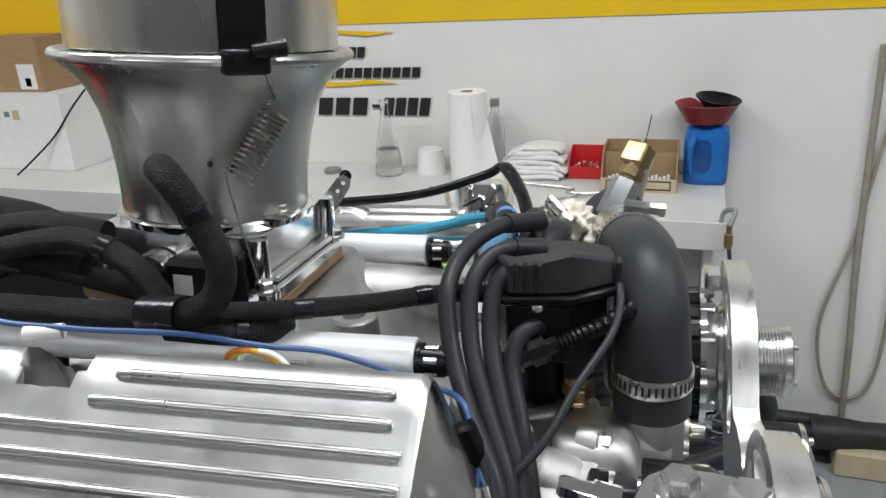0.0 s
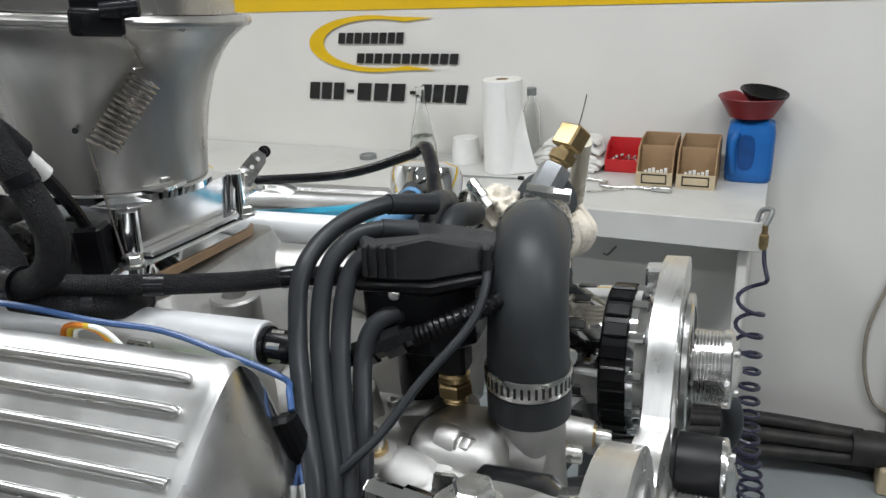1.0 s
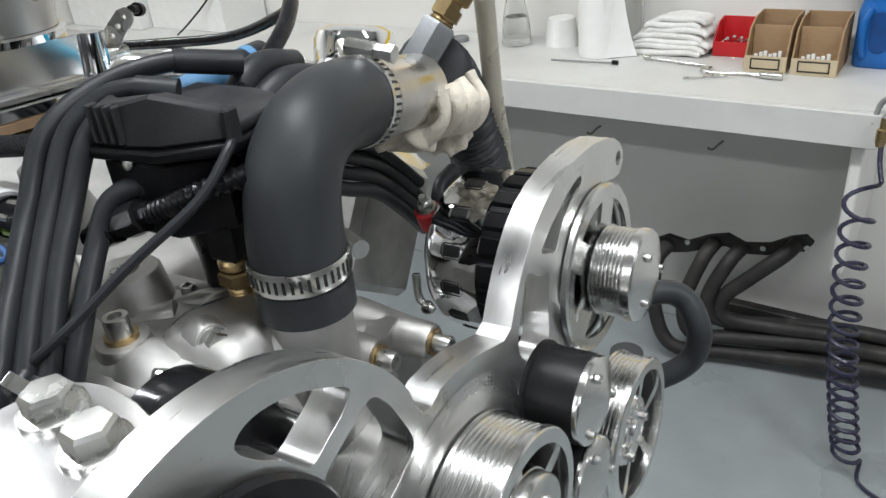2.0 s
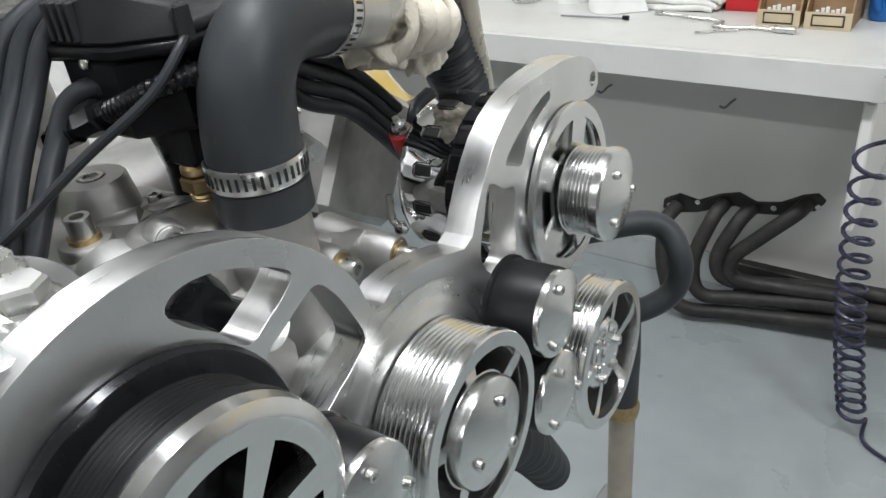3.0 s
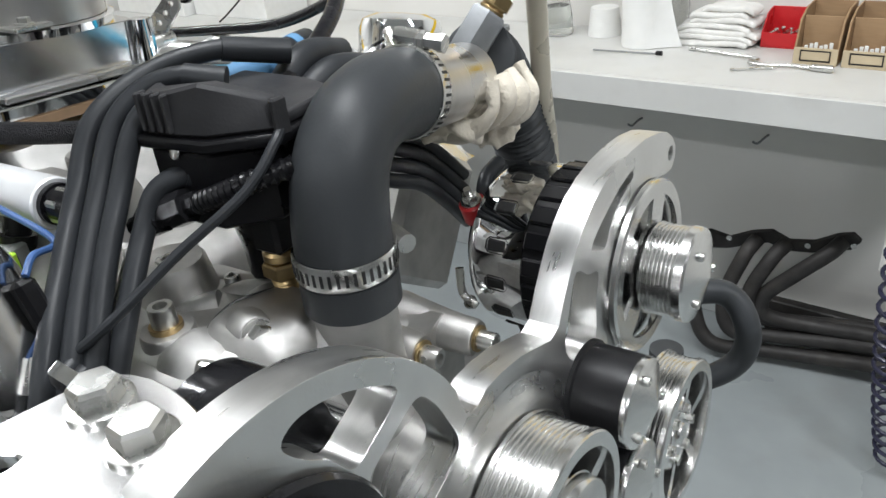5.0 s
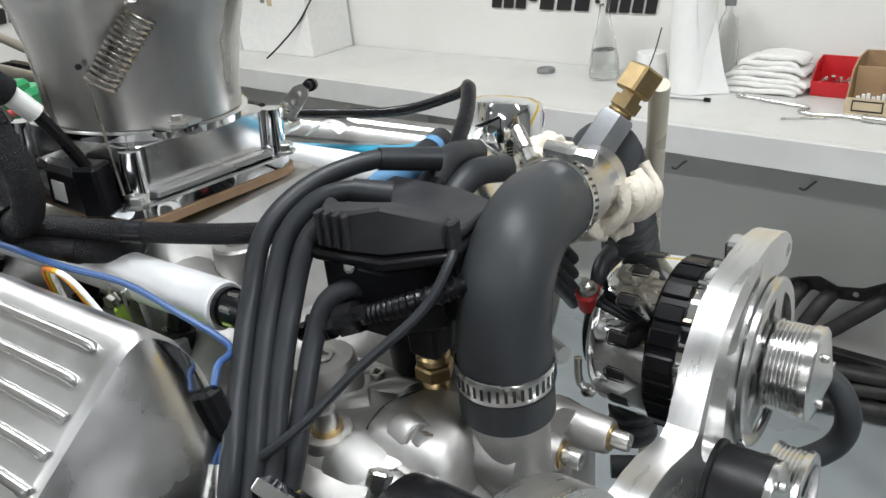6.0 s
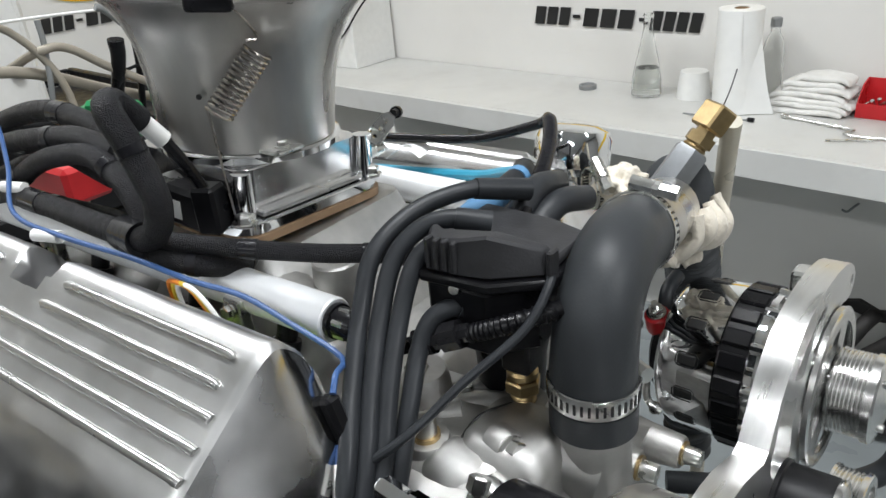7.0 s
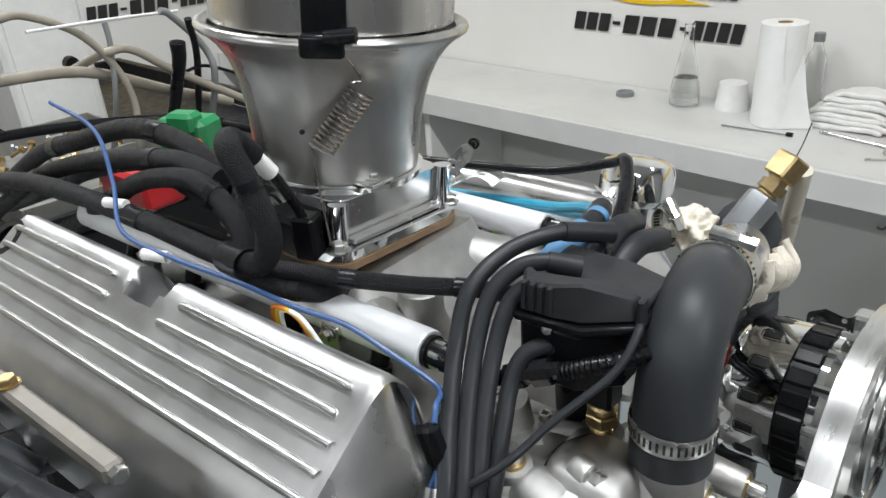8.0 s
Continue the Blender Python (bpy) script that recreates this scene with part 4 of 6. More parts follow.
def groove_profile(u0, u1, r, n, depth=0.0013):
    rows = [(u0, r)]
    for i in range(n):
        a = u0 + (u1 - u0) * (i + 0.12) / n
        b = u0 + (u1 - u0) * (i + 0.5) / n
        c = u0 + (u1 - u0) * (i + 0.88) / n
        rows += [(a, r), (b, r - depth), (c, r)]
    return rows + [(u1, r)]


def pulley(name, v, w, r, u0, u1, label, material=None, spokes=5, nose=0.0, grooves=7, wall=0.0065, turn=9.0):
    """Grooved belt pulley: rim, windowed web, conical nose with its screws."""
    p = thing(name, frn(u0, v, w - r), label, "pulley", "drive pulleys")
    c = frn(0, v, w)
    rim_r = r - wall
    part("belt_face", lathe(c, FU, [(u0 + 0.001, rim_r), (u0, r + 0.0015), (u0 + 0.002, r + 0.0015)] + groove_profile(u0 + 0.002, u1 - 0.004, r, grooves) + [(u1 - 0.0035, r + 0.0012), (u1 - 0.0008, r + 0.0008), (u1, r), (u1 + 0.0002, rim_r), (u1 - 0.010, rim_r - 0.0005), (u0 + 0.006, rim_r - 0.0005)], 72, cap=False), material or M_MACH, p, smooth=25)
    if spokes:
        holes = []
        for i in range(spokes):
            a0 = 360 * i / spokes + turn
            a1 = 360 * (i + 1) / spokes - 11 + turn
            r0, r1 = max(nose * 1.03, r * 0.34), rim_r * 0.985
            holes.append(ring2d((v, w), r1, 8, a0, a1, False) + ring2d((v, w), r0, 6, a1 - 3, a0 + 3, False))
        part("web", slab(ring2d((v, w), rim_r - 0.0004, 72), holes, face(u1 - 0.0045), FU * -0.014), M_MACH, p)
        part("back_disc", lathe(c, FU, [(u0 + 0.004, rim_r), (u0 + 0.006, rim_r * 0.98), (u0 + 0.006, 0)], 40), M_MATTE, p)
    if nose:
        q = nose
        part("nose", lathe(c, FU, [(u1 - 0.012, q), (u1 + 0.0010, q), (u1 + 0.0024, q * 0.965), (u1 + 0.0024 + q * 0.30, 0.0012), (u1 + 0.0024 + q * 0.30, 0)], 56), M_MACH, p)
        for i in range(3):
            a = radians(70 + 120 * i)
            part("screw", sockethead(frn(u1 + 0.0010 + q * 0.11, v + q * 0.62 * math.cos(a), w + q * 0.62 * math.sin(a)), FU, 0.0029, 0.0035), M_STEEL, p)
    return p


pulley("water_pump_pulley", -0.0300, -0.1740, 0.0475, 0.2988, 0.3285, "bright grooved aluminium water pump pulley with spokes", spokes=5, nose=0.0277, grooves=9, turn=24)
comp = pulley("compressor_pulley", 0.1200, -0.2380, 0.0480, 0.3060, 0.3285, "bright grooved pulley with six windows", spokes=6, grooves=6)
part("hub", lathe(frn(0, 0.1200, -0.2380), FU, [(0.305, 0.024), (0.3215, 0.024), (0.3235, 0.022), (0.3235, 0.008), (0.3255, 0.007), (0.3255, 0)], 36), M_MACH, comp)
for k in range(6):
    part("screw", sockethead(frn(0.3232, 0.1200 + 0.0165 * math.cos(k * math.pi / 3), -0.2380 + 0.0165 * math.sin(k * math.pi / 3)), FU, 0.0032, 0.0035), M_STEEL, comp)
SV, SW = -0.1620, -0.1090
steer = pulley("steering_pump_pulley", SV, SW, 0.0480, 0.2960, 0.3205, "black grooved pulley with bright spoked aluminium face", M_MATTE, spokes=0, grooves=8)
part("bright_rim", lathe(frn(0, SV, SW), FU, [(0.3200, 0.040), (0.3200, 0.0484), (0.3215, 0.0488), (0.3265, 0.0478), (0.3285, 0.0440), (0.3288, 0.0425), (0.3275, 0.0405), (0.3240, 0.040)], 72, cap=False), M_MACH, steer, "bright turned rim", smooth=25)
part("face_ring", slab(ring2d((SV, SW), 0.0424, 72), [ring2d((SV, SW), 0.0350, 7, 60 * i + 8, 60 * i + 50, False) + ring2d((SV, SW), 0.0150, 4, 60 * i + 44, 60 * i + 14, False) for i in range(6)], face(0.3283), FU * -0.0085), M_MACH, steer, "bright spoked face")
part("reservoir", lathe(frn(0, SV, SW), FU, [(0.215, 0.060), (0.2770, 0.060), (0.2775, 0.0)], 56), M_OIL, steer, "glossy black pump body")
part("back_flange", lathe(frn(0, SV, SW), FU, [(0.2944, 0.0), (0.2944, 0.0560), (0.2965, 0.0570), (0.2990, 0.0555), (0.3000, 0.050)], 64), M_OIL, steer, "glossy black back flange")


def idler(v, w, r, u1):
    p = thing("idler_pulley", frn(u1 - 0.035, v, w - r), "black smooth idler pulley with bright conical cap", "pulley", "idler pulleys")
    c = frn(0, v, w)
    part("drum", lathe(c, FU, [(u1 - 0.0345, r * 0.9), (u1 - 0.034, r * 1.06), (u1 - 0.0315, r * 1.06), (u1 - 0.0305, r), (u1 - 0.006, r), (u1 - 0.004, r * 0.97), (u1 - 0.004, 0)], 56), M_MATTE, p)
    part("cap", lathe(c, FU, [(u1 - 0.0045, r * 0.99), (u1 - 0.0022, r * 1.0), (u1 - 0.0008, r * 0.97), (u1 + 0.0062, 0.001), (u1 + 0.0062, 0)], 56), M_MACH, p, "bright turned conical cap")
    for i in range(3):
        a = radians(100 + 120 * i)
        part("screw", sockethead(frn(u1 + 0.0008, v + r * 0.72 * math.cos(a), w + r * 0.72 * math.sin(a)), FU, 0.0026, 0.0028), M_STEEL, p)
    return p


idler(0.0520, -0.1612, 0.0247, 0.3280)
idler(0.0470, -0.2122, 0.0245, 0.3280)
idler(-0.1040, -0.1437, 0.0224, 0.3280)

alt = thing("alternator", frn(0.22, AC[0], -0.19), "chrome alternator with slotted case and black ribbed core", "alternator")
C0 = frn(0, AC[0], AC[1])
AR = 0.0535


def round_alt(u, k, count, r, phase=0.0):
    a = 2 * math.pi * (k + phase) / count
    n = FV * math.cos(a) + FW * math.sin(a)
    m = Matrix(((*FU, 0), (*FU.cross(n), 0), (*n, 0), (0, 0, 0, 1))).transposed()
    m.translation = C0 + FU * u + n * r
    return m


part("rear_case", lathe(C0, FU, [(0.1985, 0.0), (0.1985, 0.036), (0.2005, 0.0450), (0.2040, AR - 0.0040), (0.2100, AR - 0.0012), (0.2412, AR), (0.2422, AR - 0.004)], 64), M_CHROME, alt, smooth=50)
# The case is uncut; black patches paint the dark inside of its vents.
for i in range(14):
    part("vent_shade", box((-0.0075, -0.0048, -0.002), (0.0075, 0.0048, 0.0006), 0.0022, round_alt(0.2240, i, 14, AR - 0.0005)), M_INK, alt, "black patch painting the shade inside a vent")
part("core", lathe(C0, FU, [(0.2424, AR - 0.003), (0.2424, AR + 0.0005), (0.2596, AR + 0.0005), (0.2596, AR - 0.003)], 56, cap=False), M_MATTE, alt, "black laminated core")
for i in range(22):
    part("core_fin", box((-0.0088, -0.0054, -0.002), (0.0088, 0.0054, 0.0014), 0.0012, round_alt(0.2510, i, 22, AR + 0.0010)), M_BLACK, alt)
part("front_case", lathe(C0, FU, [(0.2598, AR - 0.004), (0.2598, AR - 0.0005), (0.2645, AR - 0.0005), (0.2690, AR - 0.004), (0.2770, AR - 0.012), (0.2770, 0)], 64), M_CHROME, alt)
for i in range(12):
    part("case_bolt", lathe(round_alt(0.2598, i, 12, AR - 0.002, 0.5).translation, FU, [(0, 0.0042), (0.010, 0.0042), (0.011, 0.003), (0.011, 0)], 10), M_CHROME, alt)
part("mount_boss", lathe(C0, FU, [(0.2772, 0.046), (0.2925, 0.046), (0.2935, 0.0455), (0.2935, 0.030)], 64), M_MACH, alt)
part("fan", lathe(C0, FU, [(0.2950, 0.046), (0.2950, 0.0515), (0.2985, 0.0522), (0.2996, 0.0508), (0.2996, 0.0430)], 64, cap=False), M_MACH, alt, "bright round fan")
part("fan_web", slab(ring2d(AC, 0.0485, 60), [ring2d(AC, 0.0430, 6, 72 * i + 12, 72 * i + 58, False) + ring2d(AC, 0.0260, 4, 72 * i + 52, 72 * i + 18, False) for i in range(5)], face(0.2990), FU * -0.0025), M_MACH, alt)
part("shaft_pulley", lathe(C0, FU, [(0.2770, 0.012), (0.2998, 0.014), (0.3005, 0.0262), (0.3020, 0.0276)] + groove_profile(0.3020, 0.3205, 0.0270, 8, 0.0016) + [(0.3210, 0.0280), (0.3255, 0.0280), (0.3268, 0.0268), (0.3335, 0.001), (0.3335, 0)], 64), M_MACH, alt, smooth=25)
for i in range(3):
    a = radians(-10 + 120 * i)
    part("nose_screw", sockethead(frn(0.3285, AC[0] + 0.0165 * math.cos(a), AC[1] + 0.0165 * math.sin(a)), FU, 0.0026, 0.0030), M_STEEL, alt)
TD = FW - FV * 0.35
post = part("terminal", lathe(frn(0.1920, 0.1120, -0.0960) - TD.normalized() * 0.008, TD, [(-0.010, 0.0060), (-0.004, 0.0085), (0.0085, 0.0085), (0.0095, 0.0075), (0.0095, 0)], 24), M_RED, alt, "red insulated terminal")
part("terminal_nut", hexhead(frn(0.1920, 0.1120, -0.0960) + TD.normalized() * 0.0018, TD, 0.0052, 0.006), M_STEEL, post)
part("terminal_stud", lathe(frn(0.1920, 0.1120, -0.0960) + TD.normalized() * 0.007, TD, [(0, 0.0024), (0.005, 0.0024), (0.005, 0)], 10), M_STEEL, post)
part("cable_lug", tube([frn(0.1930, 0.122, -0.100), frn(0.1900, 0.134, -0.088), frn(0.1900, 0.150, -0.084)], 0.0052, 12, 6), M_LEAD, alt)
part("rear_lug", tube([frn(0.200, 0.0800, -0.124), frn(0.202, 0.0772, -0.140), frn(0.212, 0.0765, -0.146)], 0.0026, 10, 3), M_STEEL, alt)
part("rear_screw", sockethead(frn(0.206, 0.0800, -0.145), -FV + FU * 0.3, 0.0034, 0.006), M_STEEL, alt)
part("lower_cover", lathe(C0, FU, [(0.1880, 0.0), (0.1880, 0.026), (0.1920, 0.0330), (0.1986, 0.0345), (0.1986, 0.0)], 48), M_BLACK, alt, "black plastic rear cover")

# ---- ignition ----
dist = thing("distributor", eng(0.165, -0.03, -0.12), "black distributor with angular cap and lead towers", "distributor")
DM = E_MAT @ Matrix.Translation((0.170, -0.036, 0.014))
DW = DM.to_3x3() @ Vector((0, 0, 1))


def dist_plate(pts, c0, c1, cham):
    return chamfer(slab(pts, [], lambda a, b: DM @ Vector((a, b, c0)), DW * (c1 - c0)), cham)


part("stem", lathe(eng(0.165, -0.025, -0.105), EW, [(0, 0.018), (0.05, 0.020), (0.085, 0.026)], 28), M_BLACK, dist)
part("body", dist_plate([(-0.030, -0.014), (-0.022, -0.0365), (0.012, -0.0360), (0.031, -0.018), (0.031, 0.024), (-0.030, 0.032)], -0.040, -0.0045, 0.002), M_BLACK, dist)
part("rim", dist_plate([(-0.037, -0.014), (-0.024, -0.0400), (0.014, -0.0370), (0.0385, -0.0185), (0.0385, 0.028), (-0.036, 0.038)], -0.0045, 0.0010, 0.0012), M_BLACK, dist)
cap_bm = slab([(-0.035, -0.014), (-0.021, -0.0375), (-0.002, -0.0365), (0.013, -0.0335), (0.0355, -0.0170), (0.0355, -0.0090), (0.0120, -0.0200), (-0.0200, -0.0220)], [], lambda a, b: Vector((a, b, 0.0012)), Vector((0, 0, 0.0165)))
for vert in cap_bm.verts:
    if vert.co.z > 0.01:
        vert.co.z += 0.0065 * max(0.0, 1 - math.hypot(vert.co.x - 0.013, vert.co.y + 0.033) / 0.030) - 0.0035 * max(0.0, vert.co.x - 0.02) / 0.016
        vert.co.x *= 0.95
        vert.co.y *= 0.95
bmesh.ops.transform(cap_bm, verts=cap_bm.verts, matrix=DM)
part("cap", chamfer(cap_bm, 0.0016, 40), M_CAP, dist, "dull black moulded cap")
for i in range(4):
    part("cap_ridge", box((-0.0200 + 0.0050 * i, -0.0388 + 0.0003 * i, 0.0030), (-0.0175 + 0.0050 * i, -0.0330, 0.0195), 0.0006, DM), M_CAP, dist)
part("tower_base", dist_plate([(-0.033, -0.012), (-0.020, -0.0215), (0.0125, -0.0195), (0.0350, -0.0085), (0.0350, 0.026), (0.010, 0.034), (-0.033, 0.036)], 0.0010, 0.0070, 0.0012), M_CAP, dist)
part("screw", lathe(DM @ Vector((-0.005, -0.0363, -0.0055)), DM.to_3x3() @ Vector((0, -1, 0.4)), [(0, 0.0032), (0.001, 0.0032), (0.0018, 0.002), (0.0018, 0)], 16), M_STEEL, dist)
part("side_ear", box((0.0350, -0.018, -0.002), (0.0385, -0.010, 0.0150), 0.0010, DM), M_CAP, dist)

line = thing("oil_line", eng(0.17, -0.08, -0.04), "black braided line with hex end fittings", "hose")
part("fitting", lathe(eng(0.140, -0.086, -0.0250), EU * 0.9 + EV * 0.25 + EW * 0.36, [(0, 0.0045), (0.008, 0.0045), (0.008, 0.0075), (0.018, 0.0075), (0.018, 0.0058), (0.024, 0.0058), (0.024, 0.0078), (0.034, 0.0078), (0.034, 0.005), (0.040, 0.005)], 8), M_OIL, line)
part("sleeve", etube([(0.175, -0.0765, -0.0120), (0.186, -0.0735, -0.0075), (0.200, -0.068, -0.0020), (0.214, -0.055, 0.0020)], lambda k: 0.0047 + 0.0005 * math.sin(k * 90), 14, 14), M_BLACK, line)

# spark plug leads from the cap to the near bank
LEADS = (
    [(0.158, 0.012, 0.028), (0.140, -0.014, 0.035), (0.1225, -0.044, 0.031), (0.1165, -0.074, 0.018), (0.1215, -0.095, -0.006), (0.1350, -0.120, -0.028), (0.1520, -0.147, -0.050), (0.1590, -0.166, -0.078), (0.1610, -0.190, -0.125)],
    [(0.164, -0.036, 0.028), (0.149, -0.046, 0.032), (0.1360, -0.057, 0.029), (0.1290, -0.073, 0.017), (0.1315, -0.091, -0.006), (0.1430, -0.115, -0.029), (0.1570, -0.140, -0.053), (0.1630, -0.160, -0.082), (0.1650, -0.185, -0.128)],
    [(0.168, -0.056, 0.022), (0.158, -0.061, 0.026), (0.1470, -0.066, 0.024), (0.1410, -0.074, 0.014), (0.1420, -0.089, -0.007), (0.1510, -0.112, -0.031), (0.1620, -0.134, -0.056), (0.1670, -0.154, -0.086), (0.1690, -0.180, -0.132)],
    [(0.172, -0.058, -0.008), (0.164, -0.070, -0.003), (0.1550, -0.080, -0.008), (0.1530, -0.090, -0.022), (0.1585, -0.106, -0.038), (0.1660, -0.127, -0.061), (0.1710, -0.148, -0.090), (0.1730, -0.174, -0.134)],
)
for pts in LEADS:
    lead = thing("spark_plug_lead", eng(0.155, -0.13, -0.12), "thick dark grey spark plug lead arching down", "lead", "spark plug leads")
    part("wire", etube(pts, 0.0049, 16, 8), M_LEAD, lead)
    part("boot", etube(pts[:2], lambda q: 0.0064 - 0.0006 * q, 16, 6), M_LEAD, lead)
# far bank leads in a fan beside the alternator
for k in range(4):
    lead = thing("spark_plug_lead", eng(0.16, 0.07, -0.08), "black spark plug lead running to the far bank", "lead", "far spark plug leads")
    part("wire", etube([(0.178, -0.004 + 0.006 * k, 0.004), (0.184, 0.030, -0.014 - 0.009 * k), (0.186, 0.070, -0.036 - 0.0095 * k), (0.180, 0.105, -0.062 - 0.0105 * k), (0.172, 0.140, -0.090 - 0.012 * k)], 0.0044, 12, 7), M_LEAD, lead)

coil_boot = thing("coil_lead", eng(0.132, 0.02, 0.0), "coil lead with faded blue boot and grey sleeve", "lead")
part("blue_boot", etube([(0.132, -0.022, 0.012), (0.132, 0.004, 0.016), (0.132, 0.024, 0.018)], 0.0088, 16, 6), M_BLUEB, coil_boot, "faded blue rubber boot")
part("sleeve", etube([(0.132, 0.024, 0.018), (0.131, 0.045, 0.020), (0.126, 0.060, 0.019)], 0.0072, 14, 6), M_LEAD, coil_boot)
part("light_blue_band", etube([(0.132, 0.040, 0.0195), (0.1313, 0.0455, 0.020)], 0.0077, 14, 3), M_BLUEB, coil_boot)
for k, (a, b) in enumerate([((0.140, 0.010, 0.004), (0.118, 0.075, 0.010)), ((0.152, 0.000, 0.006), (0.150, 0.060, 0.014)), ((0.160, 0.005, 0.000), (0.168, 0.062, 0.006))]):
    pl_ = thing("lead_boot", eng(*a) - Vector((0, 0, 0.01)), "dark grey rubber lead boot behind the cap", "boot", "lead boots")
    part("boot", etube([a, ((a[0] + b[0]) / 2, (a[1] + b[1]) / 2, max(a[2], b[2]) + 0.006), b], 0.0078, 14, 6), M_LEAD, pl_)

vac = thing("sensor_cable", eng(0.16, 0.03, 0.0), "black taped cable looping over from the cap", "cable")
part("cable", etube([(0.160, -0.010, 0.010), (0.150, 0.030, 0.018), (0.138, 0.070, 0.030), (0.122, 0.100, 0.040), (0.105, 0.112, 0.030), (0.05, 0.118, 0.012), (-0.02, 0.112, 0.006), (-0.12, 0.105, 0.0)], lambda k: 0.0036 if k > 0.42 else 0.0048, 12, 8), M_TAPE, vac)
grey = thing("sensor_cable", eng(0.17, -0.13, -0.18), "thin grey sensor cable hanging in front of the cap", "cable")
part("cable", etube([(0.196, -0.042, -0.002), (0.203, -0.048, 0.014), (0.2080, -0.056, 0.013), (0.205, -0.075, -0.002), (0.188, -0.102, -0.0205), (0.168, -0.132, -0.044), (0.119, -0.160, -0.0815), (0.07, -0.180, -0.12)], 0.0023, 10, 8), M_LEAD, grey)

# blue wire over the rail and down past the cover
blue = thing("blue_wire", eng(0.1, -0.12, -0.02), "single blue insulated wire lying along the rail", "wire")
part("wire", etube([(-0.30, -0.090, 0.075), (-0.22, -0.098, 0.066), (-0.170, -0.118, 0.040), (-0.125, -0.142, 0.022), (-0.07, -0.142, 0.017), (-0.01, -0.137, 0.015), (0.03, -0.128, 0.006), (0.06, -0.118, -0.001), (0.09, -0.1145, -0.011), (0.1206, -0.1120, -0.0225), (0.1340, -0.1290, -0.0180), (0.1390, -0.1370, -0.0220)], 0.0016, 8, 8), M_BLUEW, blue)
part("fuse_holder", box((-0.0052, -0.0045, -0.013), (0.0052, 0.0045, 0.011), 0.002, E_MAT @ Matrix.Translation((0.1395, -0.1385, -0.0340)) @ Matrix.Rotation(radians(-20), 4, "Y")), M_BLACK, blue, "black inline fuse holder")
part("lower_wire", etube([(0.1440, -0.1420, -0.0470), (0.1500, -0.1500, -0.0520), (0.1560, -0.1590, -0.0640), (0.1590, -0.1700, -0.0850), (0.1600, -0.1850, -0.1250)], 0.0024, 10, 6), M_BLUEW, blue)
part("crimp", etube([(0.1490, -0.1485, -0.0510), (0.1550, -0.1570, -0.0610)], 0.0036, 10, 3), M_STEEL, blue)

# braided looms
def loom(points, r, label, flat=1.0):
    l = thing("wiring_loom", eng(*points[0]) - Vector((0, 0, 0.01)), label, "wiring loom", "wiring looms")
    r *= 0.88
    part("sleeve", etube(points, r, 16, 10, flat), M_BRAID, l)
    ps = curve([eng(*p) for p in points], 10)
    for k in (0.30, 0.72):
        i = int(k * (len(ps) - 4))
        part("tape_band", tube(ps[i:i + 3], r + 0.0006, 14, 2), M_TAPE, l)
    return l


lo = loom([(-0.56, -0.105, -0.060), (-0.42, -0.108, -0.012), (-0.30, -0.110, 0.008), (-0.16, -0.112, 0.012), (-0.06, -0.118, 0.014), (-0.005, -0.124, 0.022), (0.012, -0.124, 0.045), (0.004, -0.126, 0.075), (-0.006, -0.127, 0.094), (-0.016, -0.118, 0.096), (-0.018, -0.104, 0.082)], 0.0088, "black braided wiring loom rising in a tall loop")
part("heat_shrink", etube([(-0.018, -0.104, 0.082), (-0.016, -0.094, 0.068)], 0.0055, 12, 4), M_LABEL, lo, "white printed heat shrink label")
part("plug_wire", etube([(-0.016, -0.094, 0.068), (-0.012, -0.086, 0.050), (-0.010, -0.080, 0.034)], 0.0035, 10, 5), M_BLACK, lo)
part("plug", box((-0.008, -0.008, -0.016), (0.008, 0.008, 0.014), 0.002, E_MAT @ Matrix.Translation((-0.010, -0.078, 0.022)) @ Matrix.Rotation(radians(20), 4, "Z")), M_BLACK, lo)
part("tape_wrap", etube([(-0.04, -0.120, 0.016), (-0.015, -0.123, 0.018)], 0.0106, 14, 4), M_TAPE, lo)
loom([(-0.02, -0.122, 0.018), (0.030, -0.098, 0.012), (0.07, -0.072, 0.006), (0.11, -0.050, 0.004), (0.16, -0.03, -0.004)], 0.0062, "black braided loom running forward to the distributor")
loom([(-0.03, -0.118, 0.008), (0.005, -0.112, 0.004), (0.022, -0.098, 0.0), (0.015, -0.08, -0.006), (-0.02, -0.075, -0.012)], 0.0085, "black braided loom looped over the manifold")
loom([(-0.34, -0.098, -0.050), (-0.251, -0.099, -0.008), (-0.214, -0.10, 0.012), (-0.173, -0.10, 0.032), (-0.135, -0.10, 0.044), (-0.092, -0.10, 0.050), (-0.060, -0.102, 0.040), (-0.040, -0.106, 0.022), (-0.033, -0.112, 0.008)], 0.0082, "black braided loom arching towards the throttle body")
loom([(-0.58, -0.050, -0.070), (-0.44, -0.055, -0.005), (-0.34, -0.060, 0.026), (-0.24, -0.055, 0.052), (-0.16, -0.058, 0.050), (-0.11, -0.066, 0.036)], 0.0098, "smooth black loom behind the air horn")
loom([(-0.58, -0.10, -0.070), (-0.44, -0.10, -0.020), (-0.34, -0.10, -0.006), (-0.22, -0.098, 0.000), (-0.12, -0.092, 0.002), (-0.05, -0.10, 0.006)], 0.0072, "black braided loom lying on the manifold")

